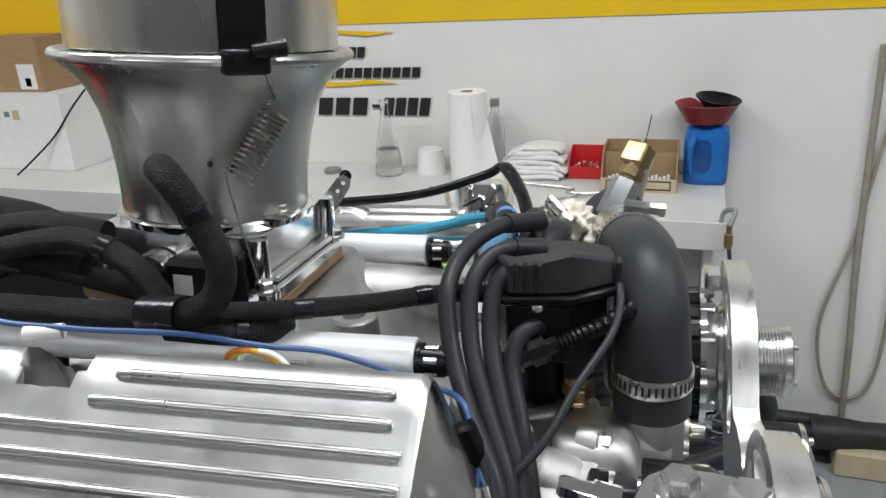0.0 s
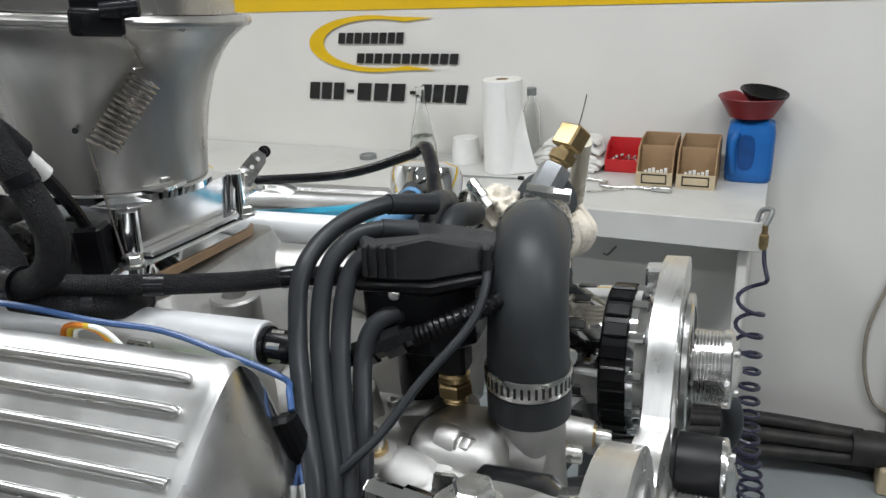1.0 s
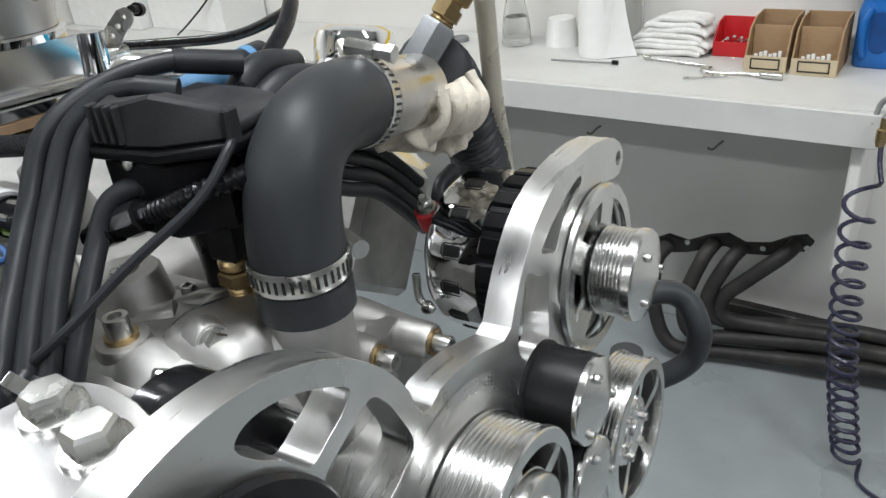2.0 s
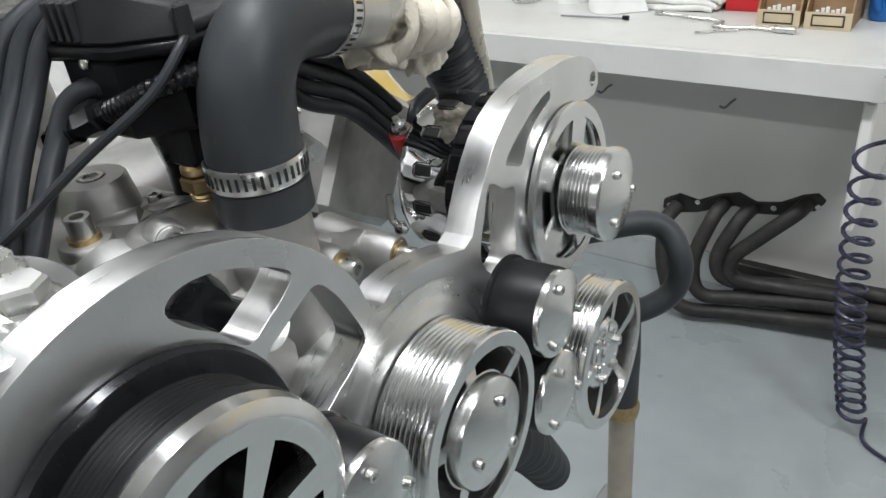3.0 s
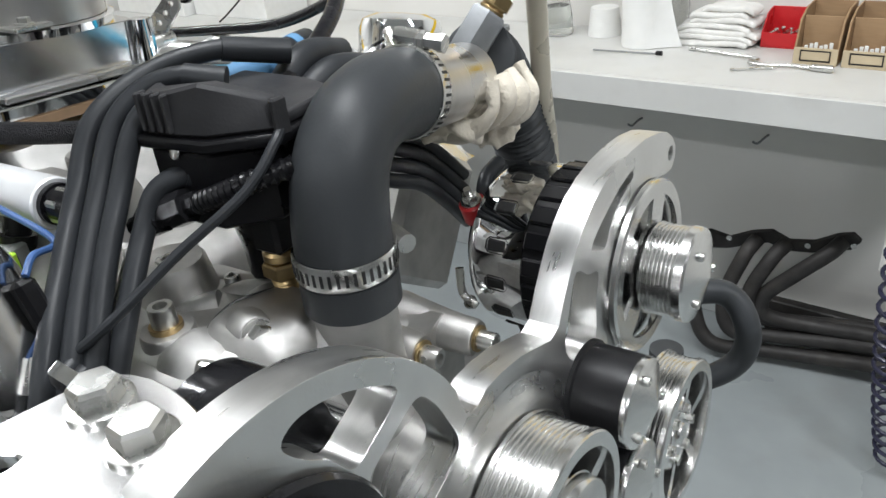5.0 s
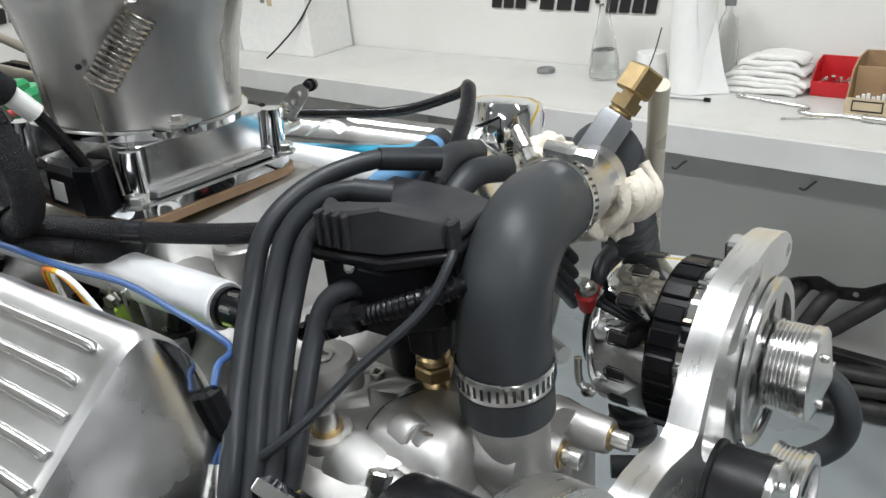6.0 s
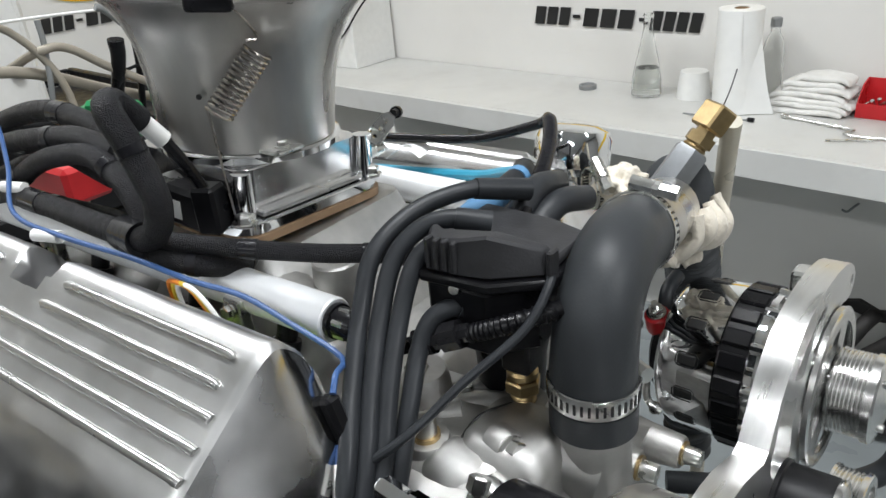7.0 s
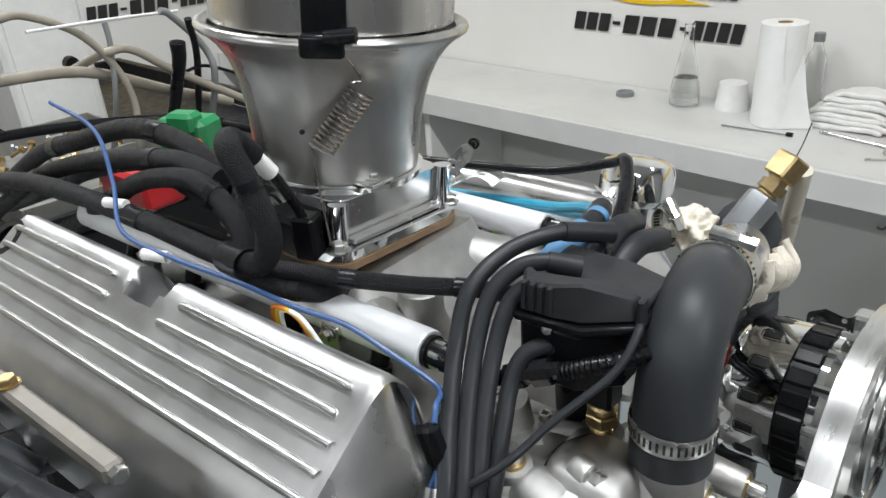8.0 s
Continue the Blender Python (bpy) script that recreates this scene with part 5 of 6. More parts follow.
# clear vertical tube and corrugated hose behind the alternator
stand_tube = thing("drain_tube", eng(0.20, 0.225, -0.40), "milky plastic tube standing behind the alternator", "tube")
part("tube", etube([(0.2250, 0.1520, 0.0340), (0.2210, 0.1620, 0.0120), (0.212, 0.185, -0.045), (0.200, 0.221, -0.113), (0.196, 0.235, -0.25), (0.196, 0.24, -0.42)], 0.0064, 14, 6), M_TUBE, stand_tube)
corr = thing("corrugated_hose", eng(0.185, 0.24, -0.30), "black corrugated convoluted hose behind the rag", "hose")
part("hose", etube([(0.205, 0.115, 0.0), (0.196, 0.150, -0.020), (0.191, 0.185, -0.065), (0.19, 0.21, -0.14), (0.19, 0.22, -0.30)], lambda k: 0.020 + 0.0016 * math.sin(k * 330), 22, 44), M_RUBBER, corr)

# stepped bracket with two bright bolts beside the pump
step = thing("pump_bracket", eng(0.22, -0.19, -0.06), "bright flat bracket with two flanged hex bolts", "bracket")
part("plate", chamfer(slab(smooth2d([(0.185, -0.235), (0.190, -0.170), (0.205, -0.152), (0.236, -0.155), (0.255, -0.170), (0.252, -0.215), (0.262, -0.26)], 4), [smooth2d([(0.196, -0.196), (0.206, -0.192), (0.204, -0.203)], 3), smooth2d([(0.224, -0.202), (0.238, -0.196), (0.240, -0.222), (0.226, -0.226)], 3)], lambda a, b: eng(a + 0.026, b - 0.0055, -0.0245), EW * -0.006), 0.0008), M_POLISH, step)
for u, v in ((0.2335, -0.1723), (0.2595, -0.1775)):
    part("bolt", hexhead(eng(u, v, -0.0244), EW, 0.0082, 0.0090), M_STEEL, step)
part("leg", ebox((0.221, -0.220, -0.15), (0.272, -0.172, -0.0308), 0.006), M_CAST, step)
for u, v, w in ((0.210, -0.158, -0.044), (0.203, -0.180, -0.053)):
    part("stud", lathe(eng(u, v, w), -EU + EW * 0.2, [(0, 0.007), (0.012, 0.007), (0.012, 0.0055), (0.026, 0.0055), (0.028, 0.004)], 6), M_CHROME, step)

# ---- things on the bench ----
def paper_roll(x, y):
    t = thing("paper_towel_roll", (x, y, BT), "standing white paper towel roll with loose end sheet", "paper towel")
    part("roll", lathe((x, y, BT), (0, 0, 1), [(0, 0.020), (0, 0.058), (0.002, 0.0595), (0.278, 0.0595), (0.280, 0.058), (0.280, 0.020)], 40, cap=False), M_PAPER, t)
    part("core", lathe((x, y, BT), (0, 0, 1), [(0.001, 0.0195), (0.279, 0.0195), (0.279, 0.0180), (0.001, 0.0180)], 24, cap=False), M_CARD, t)
    part("loose_sheet", grid(10, 12, lambda a, b: Vector((x + 0.030 + (0.012 + 0.075 * (1 - b) ** 1.3) * a + 0.004 * math.sin(a * 5 + b * 4), y - 0.052 + 0.050 * a + 0.006 * math.sin(b * 6 + a * 3), BT + 0.002 + 0.275 * b))), M_PAPER, t)
    return t


paper_roll(-0.345, 2.455)

flask = thing("glass_bottle", (-0.64, 2.50, BT), "conical clear glass bottle half filled with liquid", "bottle")
part("glass", lathe((-0.64, 2.50, BT), (0, 0, 1), [(0, 0.0), (0, 0.042), (0.004, 0.046), (0.05, 0.044), (0.11, 0.034), (0.16, 0.022), (0.20, 0.0155), (0.235, 0.0145), (0.24, 0.016), (0.245, 0.016), (0.245, 0.0125), (0.20, 0.013), (0.16, 0.0195), (0.11, 0.0315), (0.05, 0.0415), (0.008, 0.043), (0.006, 0.0)], 36), M_GLASS, flask)
part("liquid", lathe((-0.64, 2.50, BT), (0, 0, 1), [(0.0085, 0.0), (0.0085, 0.0425), (0.05, 0.0411), (0.085, 0.0350), (0.085, 0.0)], 32), M_LIQUID, flask)
jar2 = thing("glass_bottle", (-0.285, 2.555, BT), "slim clear bottle with grey cap against the wall", "bottle")
part("glass", lathe((-0.285, 2.555, BT), (0, 0, 1), [(0, 0), (0, 0.026), (0.003, 0.029), (0.15, 0.029), (0.18, 0.024), (0.20, 0.013), (0.218, 0.012), (0.218, 0.010), (0.20, 0.011), (0.18, 0.022), (0.15, 0.027), (0.006, 0.027), (0.005, 0)], 28), M_GLASS, jar2)
part("cap", lathe((-0.285, 2.555, BT + 0.216), (0, 0, 1), [(0, 0.0150), (0.022, 0.0150), (0.024, 0.013), (0.024, 0)], 20), M_GREY, jar2)
cup = thing("plastic_cup", (-0.50, 2.53, BT), "translucent white plastic cup standing upside down", "cup")
part("cup", lathe((-0.50, 2.53, BT), (0, 0, 1), [(0, 0.050), (0.07, 0.042), (0.08, 0.040), (0.082, 0.0)], 28), M_WHITE, cup)

lid_t = thing("metal_lid", (-0.845, 2.49, BT), "small round dark metal lid lying flat", "lid")
part("lid", lathe((-0.845, 2.49, BT), (0, 0, 1), [(0, 0.0), (0, 0.029), (0.012, 0.029), (0.014, 0.027), (0.014, 0.022), (0.009, 0.020), (0.009, 0)], 30), M_GREY, lid_t)


def rag_stack():
    t = thing("rag_stack", (-0.18, 2.53, BT), "loose stack of folded white cotton shop rags", "rags")
    for k in range(7):
        z0 = BT + 0.0005 + 0.0145 * k
        sx, sy, dx = 0.125 - 0.009 * k, 0.062 - 0.003 * k, 0.006 * ((k * 7) % 5 - 2) + 0.008 * k
        bm = box((-0.18 - sx + dx, 2.535 - sy, z0), (-0.18 + sx + dx, 2.535 + sy, z0 + 0.016), 0.0075, None, 3)
        bmesh.ops.subdivide_edges(bm, edges=[ed for ed in bm.edges if ed.calc_length() > 0.03], cuts=9, use_grid_fill=True)
        for v in bm.verts:
            v.co.z += 0.006 * noise.noise(Vector((v.co.x * 18, v.co.y * 18, k * 3.3))) - (0.010 * max((abs(v.co.x + 0.18 - dx) / sx) - 0.75, 0) / 0.25 * (k > 0))
            v.co.y += 0.006 * noise.noise(Vector((v.co.x * 25, k * 2.1, v.co.z * 25)))
            v.co.z = max(v.co.z, BT)
        part("folded_rag", bm, M_CLOTH, t, smooth=70)
    return t


rag_stack()

bin_r = thing("parts_bin", (0.0, 2.555, BT), "small open red plastic parts bin with hardware", "bin")
bx0, bx1, by0, by1 = -0.045, 0.060, 2.515, 2.603
part("bottom", box((bx0, by0, BT), (bx1, by1, BT + 0.003)), M_RED, bin_r)
part("back", box((bx0, by1 - 0.003, BT + 0.003), (bx1, by1, BT + 0.088), 0.001), M_RED, bin_r)
part("front", box((bx0, by0, BT + 0.003), (bx1, by0 + 0.003, BT + 0.038), 0.001), M_RED, bin_r)
for xx in (bx0, bx1 - 0.003):
    part("side", slab([(by0 + 0.003, 0.003), (by1 - 0.003, 0.003), (by1 - 0.003, 0.088), (by0 + 0.040, 0.080), (by0 + 0.003, 0.038)], [], lambda a, b, xx=xx: Vector((xx, a, BT + b)), Vector((0.003, 0, 0))), M_RED, bin_r)
for i in range(7):
    part("screw", lathe((bx0 + 0.02 + 0.011 * i, by0 + 0.03 + 0.01 * (i % 3), BT + 0.034), (random.uniform(-1, 1), random.uniform(-1, 1), 0.4), [(-0.012, 0.0025), (0.006, 0.0025), (0.006, 0.005), (0.010, 0.005)], 8), M_STEEL, bin_r)


def card_bin(x0, x1, y0, y1):
    t = thing("cardboard_bin", ((x0 + x1) / 2, (y0 + y1) / 2, BT), "open brown cardboard parts bin with framed label", "cardboard bin", "cardboard bins")
    h = 0.122
    part("bottom", box((x0, y0, BT), (x1, y1, BT + 0.003)), M_KRAFT, t)
    part("front", box((x0, y0, BT + 0.003), (x1, y0 + 0.004, BT + 0.040), 0.0008), M_KRAFT, t)
    part("back", box((x0, y1 - 0.004, BT + 0.003), (x1, y1, BT + h), 0.0008), M_CARD, t)
    for xx in (x0, x1 - 0.004):
        part("side", slab([(y0 + 0.004, 0.003), (y1 - 0.004, 0.003), (y1 - 0.004, h), (y0 + 0.075, h - 0.002), (y0 + 0.030, h - 0.022), (y0 + 0.004, 0.04)], [], lambda a, b, xx=xx: Vector((xx, a, BT + b)), Vector((0.004, 0, 0))), M_CARD, t)
    part("inner_sheet", box((x0 + 0.006, y0 + 0.050, BT + 0.004), (x1 - 0.006, y0 + 0.054, BT + 0.105), 0.0008), M_CARD, t)
    w = x1 - x0
    part("label_card", box((x0 + 0.20 * w, y0 - 0.0012, BT + 0.012), (x1 - 0.20 * w, y0 - 0.0002, BT + 0.031)), M_KRAFT, t)
    for a0, a1, b0, b1 in ((0.15, 0.85, 0.008, 0.011), (0.15, 0.85, 0.032, 0.035), (0.15, 0.18, 0.011, 0.032), (0.82, 0.85, 0.011, 0.032)):
        part("label_border", box((x0 + a0 * w, y0 - 0.0013, BT + b0), (x0 + a1 * w, y0 - 0.0002, BT + b1)), M_INK, t)
    for i in range(6):
        part("tag_paper", box((x0 + 0.02 + 0.011 * i, y0 + 0.010 + 0.004 * (i % 2), BT + 0.03), (x0 + 0.028 + 0.011 * i, y0 + 0.014 + 0.004 * (i % 2), BT + 0.043 + 0.004 * (i % 3)), 0.0008), M_WHITE, t)
    return t


card_bin(0.069, 0.168, 2.393, 2.545)
card_bin(0.178, 0.281, 2.393, 2.545)

jug = thing("plastic_jug", (0.352, 2.53, BT), "blue plastic gallon jug with moulded handle", "jug")


def jug_ring(k, z):
    c = Vector((0.356, 2.54))
    out = []
    for i in range(28):
        a = 2 * math.pi * i / 28
        e = 0.42
        x = math.copysign(abs(math.cos(a)) ** e, math.cos(a)) * 0.063 * k
        y = math.copysign(abs(math.sin(a)) ** e, math.sin(a)) * 0.052 * k
        out.append(Vector((c.x + x, c.y + y, BT + z)))
    return out


part("body", loft([jug_ring(0.90, 0.0), jug_ring(0.98, 0.005), jug_ring(1.0, 0.03), jug_ring(1.0, 0.13), jug_ring(0.96, 0.148), jug_ring(0.93, 0.153), jug_ring(0.93, 0.16), jug_ring(0.6, 0.172), jug_ring(0.3, 0.178)]), M_BLUE, jug, smooth=50)
# Shade of the handle hollow, drawn as a slightly raised darker blue patch.
part("handle_shade", chamfer(slab(smooth2d([(0.330, 0.045), (0.365, 0.045), (0.368, 0.12), (0.345, 0.135), (0.326, 0.12)], 4), [], lambda a, b: Vector((a, 2.4905, BT + b)), Vector((0, -0.0035, 0))), 0.001), mat("shaded_blue_plastic", (0.006, 0.06, 0.22), 0.4), jug, "raised darker patch painting the shade of a handle hollow")
part("handle", tube([(0.318, 2.489, BT + 0.030), (0.312, 2.480, BT + 0.06), (0.312, 2.480, BT + 0.11), (0.322, 2.489, BT + 0.142)], 0.0095, 12, 6), M_BLUE, jug)


def funnel(c, r0, r1, h, axis, material, label):
    t = thing("funnel", Vector(c), label, "funnel", "funnels")
    part("cone", lathe(c, axis, [(0, r0), (h, r1), (h + 0.004, r1 + 0.004), (h + 0.006, r1 + 0.003), (h + 0.002, r1 - 0.003), (0.002, r0 - 0.002)], 40, cap=False), material, t)
    part("base", lathe(c, axis, [(0, 0), (0, r0), (0.003, r0 - 0.001), (0.003, 0)], 32), material, t)
    return t


funnel((0.350, 2.535, BT + 0.179), 0.058, 0.086, 0.050, (0, 0, 1), M_FUNNEL, "wide dark red funnel resting on the jug")
funnel((0.372, 2.525, BT + 0.205), 0.020, 0.060, 0.040, (0.16, -0.10, 1), M_BLACK, "small black funnel tilted inside the red one")

brace_w = thing("speed_wrench", (-0.02, 2.37, BT), "long cranked chrome speed wrench lying on bench", "wrench")
part("crank", tube([(-0.197, 2.432, BT + 0.006), (-0.10, 2.410, BT + 0.006), (-0.012, 2.389, BT + 0.006), (-0.022, 2.352, BT + 0.006), (0.025, 2.340, BT + 0.006), (0.075, 2.352, BT + 0.006), (0.125, 2.345, BT + 0.006)], 0.0042, 10, 8), M_STEEL, brace_w)
part("grip", lathe((0.120, 2.345, BT + 0.009), (1, -0.05, 0), [(0, 0.006), (0.004, 0.0088), (0.050, 0.0088), (0.054, 0.006)], 20), M_STEEL, brace_w)
part("pivot", lathe((-0.205, 2.434, BT + 0.007), (1, -0.24, 0), [(0, 0.005), (0.002, 0.0068), (0.022, 0.0068), (0.024, 0.004)], 16), M_STEEL, brace_w)
part("drive_end", tube([(-0.046, 2.285, BT + 0.004), (0.020, 2.318, BT + 0.005), (0.05, 2.330, BT + 0.005)], 0.0028, 8, 4), M_STEEL, brace_w)
ext = thing("long_probe", (-0.35, 2.356, BT), "thin steel extension bar with dark socket end", "tool")
part("bar", tube([(-0.445, 2.350, BT + 0.0045), (-0.35, 2.356, BT + 0.0045), (-0.265, 2.362, BT + 0.0045)], 0.0024, 8, 2), M_GREY, ext)
part("socket", lathe((-0.268, 2.362, BT + 0.0065), (1, 0.06, 0), [(0, 0.004), (0.002, 0.006), (0.018, 0.006)], 16), M_BLACK, ext)

# boxes at the far end of the bench
def carton(x0, x1, y0, y1, z0, z1, material, name, label, marks):
    t = thing(name, ((x0 + x1) / 2, (y0 + y1) / 2, z0), label, "box", "stored boxes")
    part("body", box((x0, y0, z0), (x1, y1, z1 - 0.003), 0.002), material, t)
    mid = (y0 + y1) / 2
    part("flap", box((x0, y0, z1 - 0.003), (x1, mid - 0.001, z1), 0.0008), material, t)
    part("flap", box((x0, mid + 0.001, z1 - 0.003), (x1, y1, z1), 0.0008), material, t)
    for a0, a1, b0, b1, m in marks:
        part("sticker", box((x0 + a0, y0 - 0.0012, z0 + b0), (x0 + a1, y0 - 0.0002, z0 + b1)), m, t)
    return t


carton(-2.30, -1.850, 2.38, 2.600, BT, 1.205, M_WHITE, "white_box", "plain white shipping carton on the bench", [(0.22, 0.25, 0.19, 0.225, M_KRAFT), (0.18, 0.205, 0.20, 0.22, M_GREY)])
carton(-2.80, -2.31, 2.33, 2.598, BT, 1.20, M_WHITE, "white_box", "white shipping carton standing beside another", [])
carton(-2.24, -1.94, 2.42, 2.595, 1.2055, 1.40, M_CARD, "cardboard_box", "brown cardboard box with white labels on carton", [(0.02, 0.09, 0.02, 0.11, M_LABEL), (0.19, 0.27, 0.01, 0.10, M_LABEL), (0.22, 0.245, 0.02, 0.05, M_BLUEW)])
carton(-2.62, -2.27, 2.40, 2.595, 1.2055, 1.39, M_CARD, "cardboard_box", "brown cardboard box stacked on white carton", [(0.05, 0.15, 0.03, 0.12, M_LABEL)])
dangling = thing("loose_cable", (-1.85, 2.34, BT), "thin dark cable trailing down from the boxes", "cable")
part("cable", tube([(-1.75, 2.45, 1.24), (-1.80, 2.39, 1.16), (-1.90, 2.37, 1.05), (-2.00, 2.33, 0.96), (-2.03, 2.29, BT + 0.004)], 0.0035, 8, 6), M_BLACK, dangling)

# ---- wall and floor things ----
air = thing("coiled_air_hose", (0.43, 2.12, 0.0), "dark blue coiled air hose hanging from the bench end", "hose")
cp = []
N = 18
for i in range(N * 14 + 1):
    k = i / (N * 14)
    z = 0.80 - 0.74 * k ** 0.72
    a = 2 * math.pi * i / 14
    cx = 0.405 + 0.075 * k ** 1.6
    cp.append((cx + 0.031 * math.cos(a), 2.10 + 0.031 * math.sin(a), z))
part("coil", tube(cp, 0.0052, 8, 1), M_COIL, air)
part("lead", tube([cp[0], (0.425, 2.115, 0.835), (0.420, 2.13, 0.875)], 0.0052, 8, 6), M_COIL, air)
part("coupler", lathe((0.418, 2.128, 0.865), (0.0, 0.05, 1), [(0, 0.008), (0.01, 0.011), (0.035, 0.011), (0.038, 0.007), (0.06, 0.007)], 12), M_BRASS, air)
part("tail", tube([cp[-1], (0.52, 2.07, 0.012), (0.60, 2.03, 0.008), (0.75, 1.98, 0.008)], 0.0052, 8, 6), M_COIL, air)
part("hanger", tube([(0.418, 2.13, 0.92), (0.430, 2.15, 0.955), (0.405, 2.17, 0.945), (0.395, 2.16, 0.90)], 0.006, 8, 6), M_GREY, air)

cable = thing("wall_cable", (0.80, 2.59, 0.0), "dirty beige cable hanging down the white wall", "cable")
part("loop", tube([(0.86, 2.596, 1.25), (0.82, 2.596, 1.0), (0.783, 2.596, 0.733), (0.724, 2.596, 0.457), (0.762, 2.594, 0.248), (0.844, 2.594, 0.209), (0.896, 2.596, 0.30), (0.905, 2.597, 0.6), (0.88, 2.597, 1.25)], 0.0055, 8, 8), M_CABLE, cable)
part("conduit", tube([(0.825, 2.590, 0.08), (0.815, 2.592, 0.4), (0.80, 2.594, 0.70), (0.79, 2.594, 1.3)], 0.010, 10, 4), M_CABLE, cable)
post_b = thing("wall_box", (0.85, 2.56, 0.0), "low dusty wooden block against the wall", "block")
part("block", box((0.80, 2.46, 0.0), (1.05, 2.59, 0.09), 0.006), M_KRAFT, post_b)
part("cap", box((0.80, 2.50, 0.0902), (0.87, 2.58, 0.105), 0.004), M_BLACK, post_b)

for hx, hz in ((-0.02, 0.633), (-0.407, 0.632)):
    hk = thing("wall_hook", (hx, WALL_Y - 0.03, hz - 0.02), "small bent dark metal hook in the wall", "hook", "wall hooks")
    part("hook", tube([(hx, WALL_Y, hz + 0.01), (hx - 0.005, WALL_Y - 0.02, hz + 0.008), (hx - 0.02, WALL_Y - 0.03, hz - 0.008), (hx - 0.035, WALL_Y - 0.028, hz - 0.006)], 0.0035, 8, 5), M_GREY, hk)

header = thing("exhaust_header", (0.1, 2.40, 0.0), "black tubular exhaust header leaning against the wall", "exhaust header")
FY = 2.47
fl = [(-0.165, 0.345), (-0.12, 0.372), (-0.06, 0.362), (0.00, 0.395), (0.055, 0.412), (0.105, 0.392), (0.17, 0.405), (0.225, 0.44), (0.262, 0.452), (0.283, 0.435), (0.262, 0.405), (0.215, 0.395), (0.17, 0.372), (0.105, 0.362), (0.05, 0.375), (0.0, 0.355), (-0.06, 0.328), (-0.13, 0.312), (-0.165, 0.32)]
part("flange", slab(fl, [], lambda a, b: Vector((a, FY, b)), Vector((0, 0.012, 0.004))), M_SOOT, header)
for pts in ([(-0.12, FY, 0.340), (-0.135, FY - 0.06, 0.30), (-0.115, FY - 0.10, 0.16), (-0.05, FY - 0.11, 0.055), (0.10, FY - 0.06, 0.045), (0.40, FY - 0.02, 0.075), (0.75, FY + 0.03, 0.09)],
            [(0.02, FY, 0.380), (0.00, FY - 0.05, 0.34), (-0.035, FY - 0.08, 0.20), (0.00, FY - 0.09, 0.105), (0.12, FY - 0.05, 0.100), (0.40, FY - 0.01, 0.130), (0.75, FY + 0.03, 0.13)],
            [(0.10, FY, 0.385), (0.075, FY - 0.05, 0.35), (0.035, FY - 0.08, 0.24), (0.06, FY - 0.06, 0.16), (0.18, FY - 0.02, 0.15), (0.42, FY + 0.03, 0.165), (0.75, FY + 0.06, 0.15)],
            [(0.24, FY, 0.425), (0.215, FY - 0.04, 0.40), (0.14, FY - 0.06, 0.32), (0.075, FY - 0.07, 0.24), (0.085, FY - 0.06, 0.17), (0.20, FY - 0.03, 0.155), (0.40, FY + 0.0, 0.16)]):
    part("primary_tube", tube(pts, 0.022, 16, 8), M_SOOT, header)
part("collector", lathe((0.72, FY + 0.04, 0.12), (1, 0.1, 0), [(0, 0.05), (0.06, 0.055), (0.16, 0.042), (0.24, 0.042)], 28), M_SOOT, header)
for i, x in enumerate((-0.145, -0.06, 0.155, 0.268)):
    part("flange_bolt", lathe((x, FY - 0.001, 0.335 + 0.028 * i), (0, -1, 0), [(0, 0.008), (0.002, 0.008), (0.002, 0.0)], 12), M_STEEL, header)

old_rail = thing("rusty_bar", (0.3, 2.57, 0.10), "grimy perforated steel bar along the baseboard", "bar")
part("bar", box((0.05, 2.555, 0.0), (0.95, 2.592, 0.13), 0.004), M_SOOT, old_rail)

loop = thing("coolant_hose", eng(0.33, 0.22, -0.29), "black rubber hose looping beside the pulleys", "hose")
part("hose", tube([(0.3049, 0.8433, 1.1958), (0.3444, 0.8829, 1.1873), (0.3868, 0.9281, 1.1828), (0.4088, 0.9281, 1.1585), (0.4038, 0.9281, 1.1234), (0.3727, 0.9111, 1.1025), (0.3218, 0.8829, 1.0941), (0.2597, 0.8433, 1.0941)], 0.0095, 18, 8), M_RUBBER, loop)
stand = thing("engine_stand", (0.205, 1.30, 0.0), "dirty upright steel post of the engine stand", "engine stand")
part("post", lathe((0.211, 1.30, 0.0), (0, 0, 1), [(0, 0.021), (0.62, 0.021)], 20), M_CABLE, stand)
part("sleeve", lathe((0.209, 1.30, 0.600), (0, 0, 1), [(0, 0.024), (0.006, 0.027), (0.02, 0.025), (0.12, 0.027), (0.22, 0.024)], 20), M_RUBBER, stand)
part("tape_band", lathe((0.209, 1.30, 0.602), (0, 0, 1), [(0, 0.0275), (0.012, 0.0295), (0.028, 0.0275)], 14), M_BRASS, stand)
part("foot", box((0.05, 0.5, 0.0), (0.11, 1.6, 0.06), 0.004), M_GREY, stand)
part("cross_foot", box((-0.4, 1.27, 0.0002), (0.6, 1.33, 0.055), 0.004), M_GREY, stand)
part("mount", box((-0.02, 0.60, 0.06), (0.06, 0.72, 0.938), 0.006), M_GREY, stand)
lowhose = thing("corrugated_hose", eng(0.22, 0.06, -0.45), "black convoluted hose hanging below the pulleys", "hose")
part("hose", etube([(0.22, -0.02, -0.20), (0.235, 0.04, -0.27), (0.235, 0.12, -0.36), (0.22, 0.21, -0.46), (0.20, 0.31, -0.60)], lambda k: 0.024 + 0.0018 * math.sin(k * 300), 22, 40), M_RUBBER, lowhose)

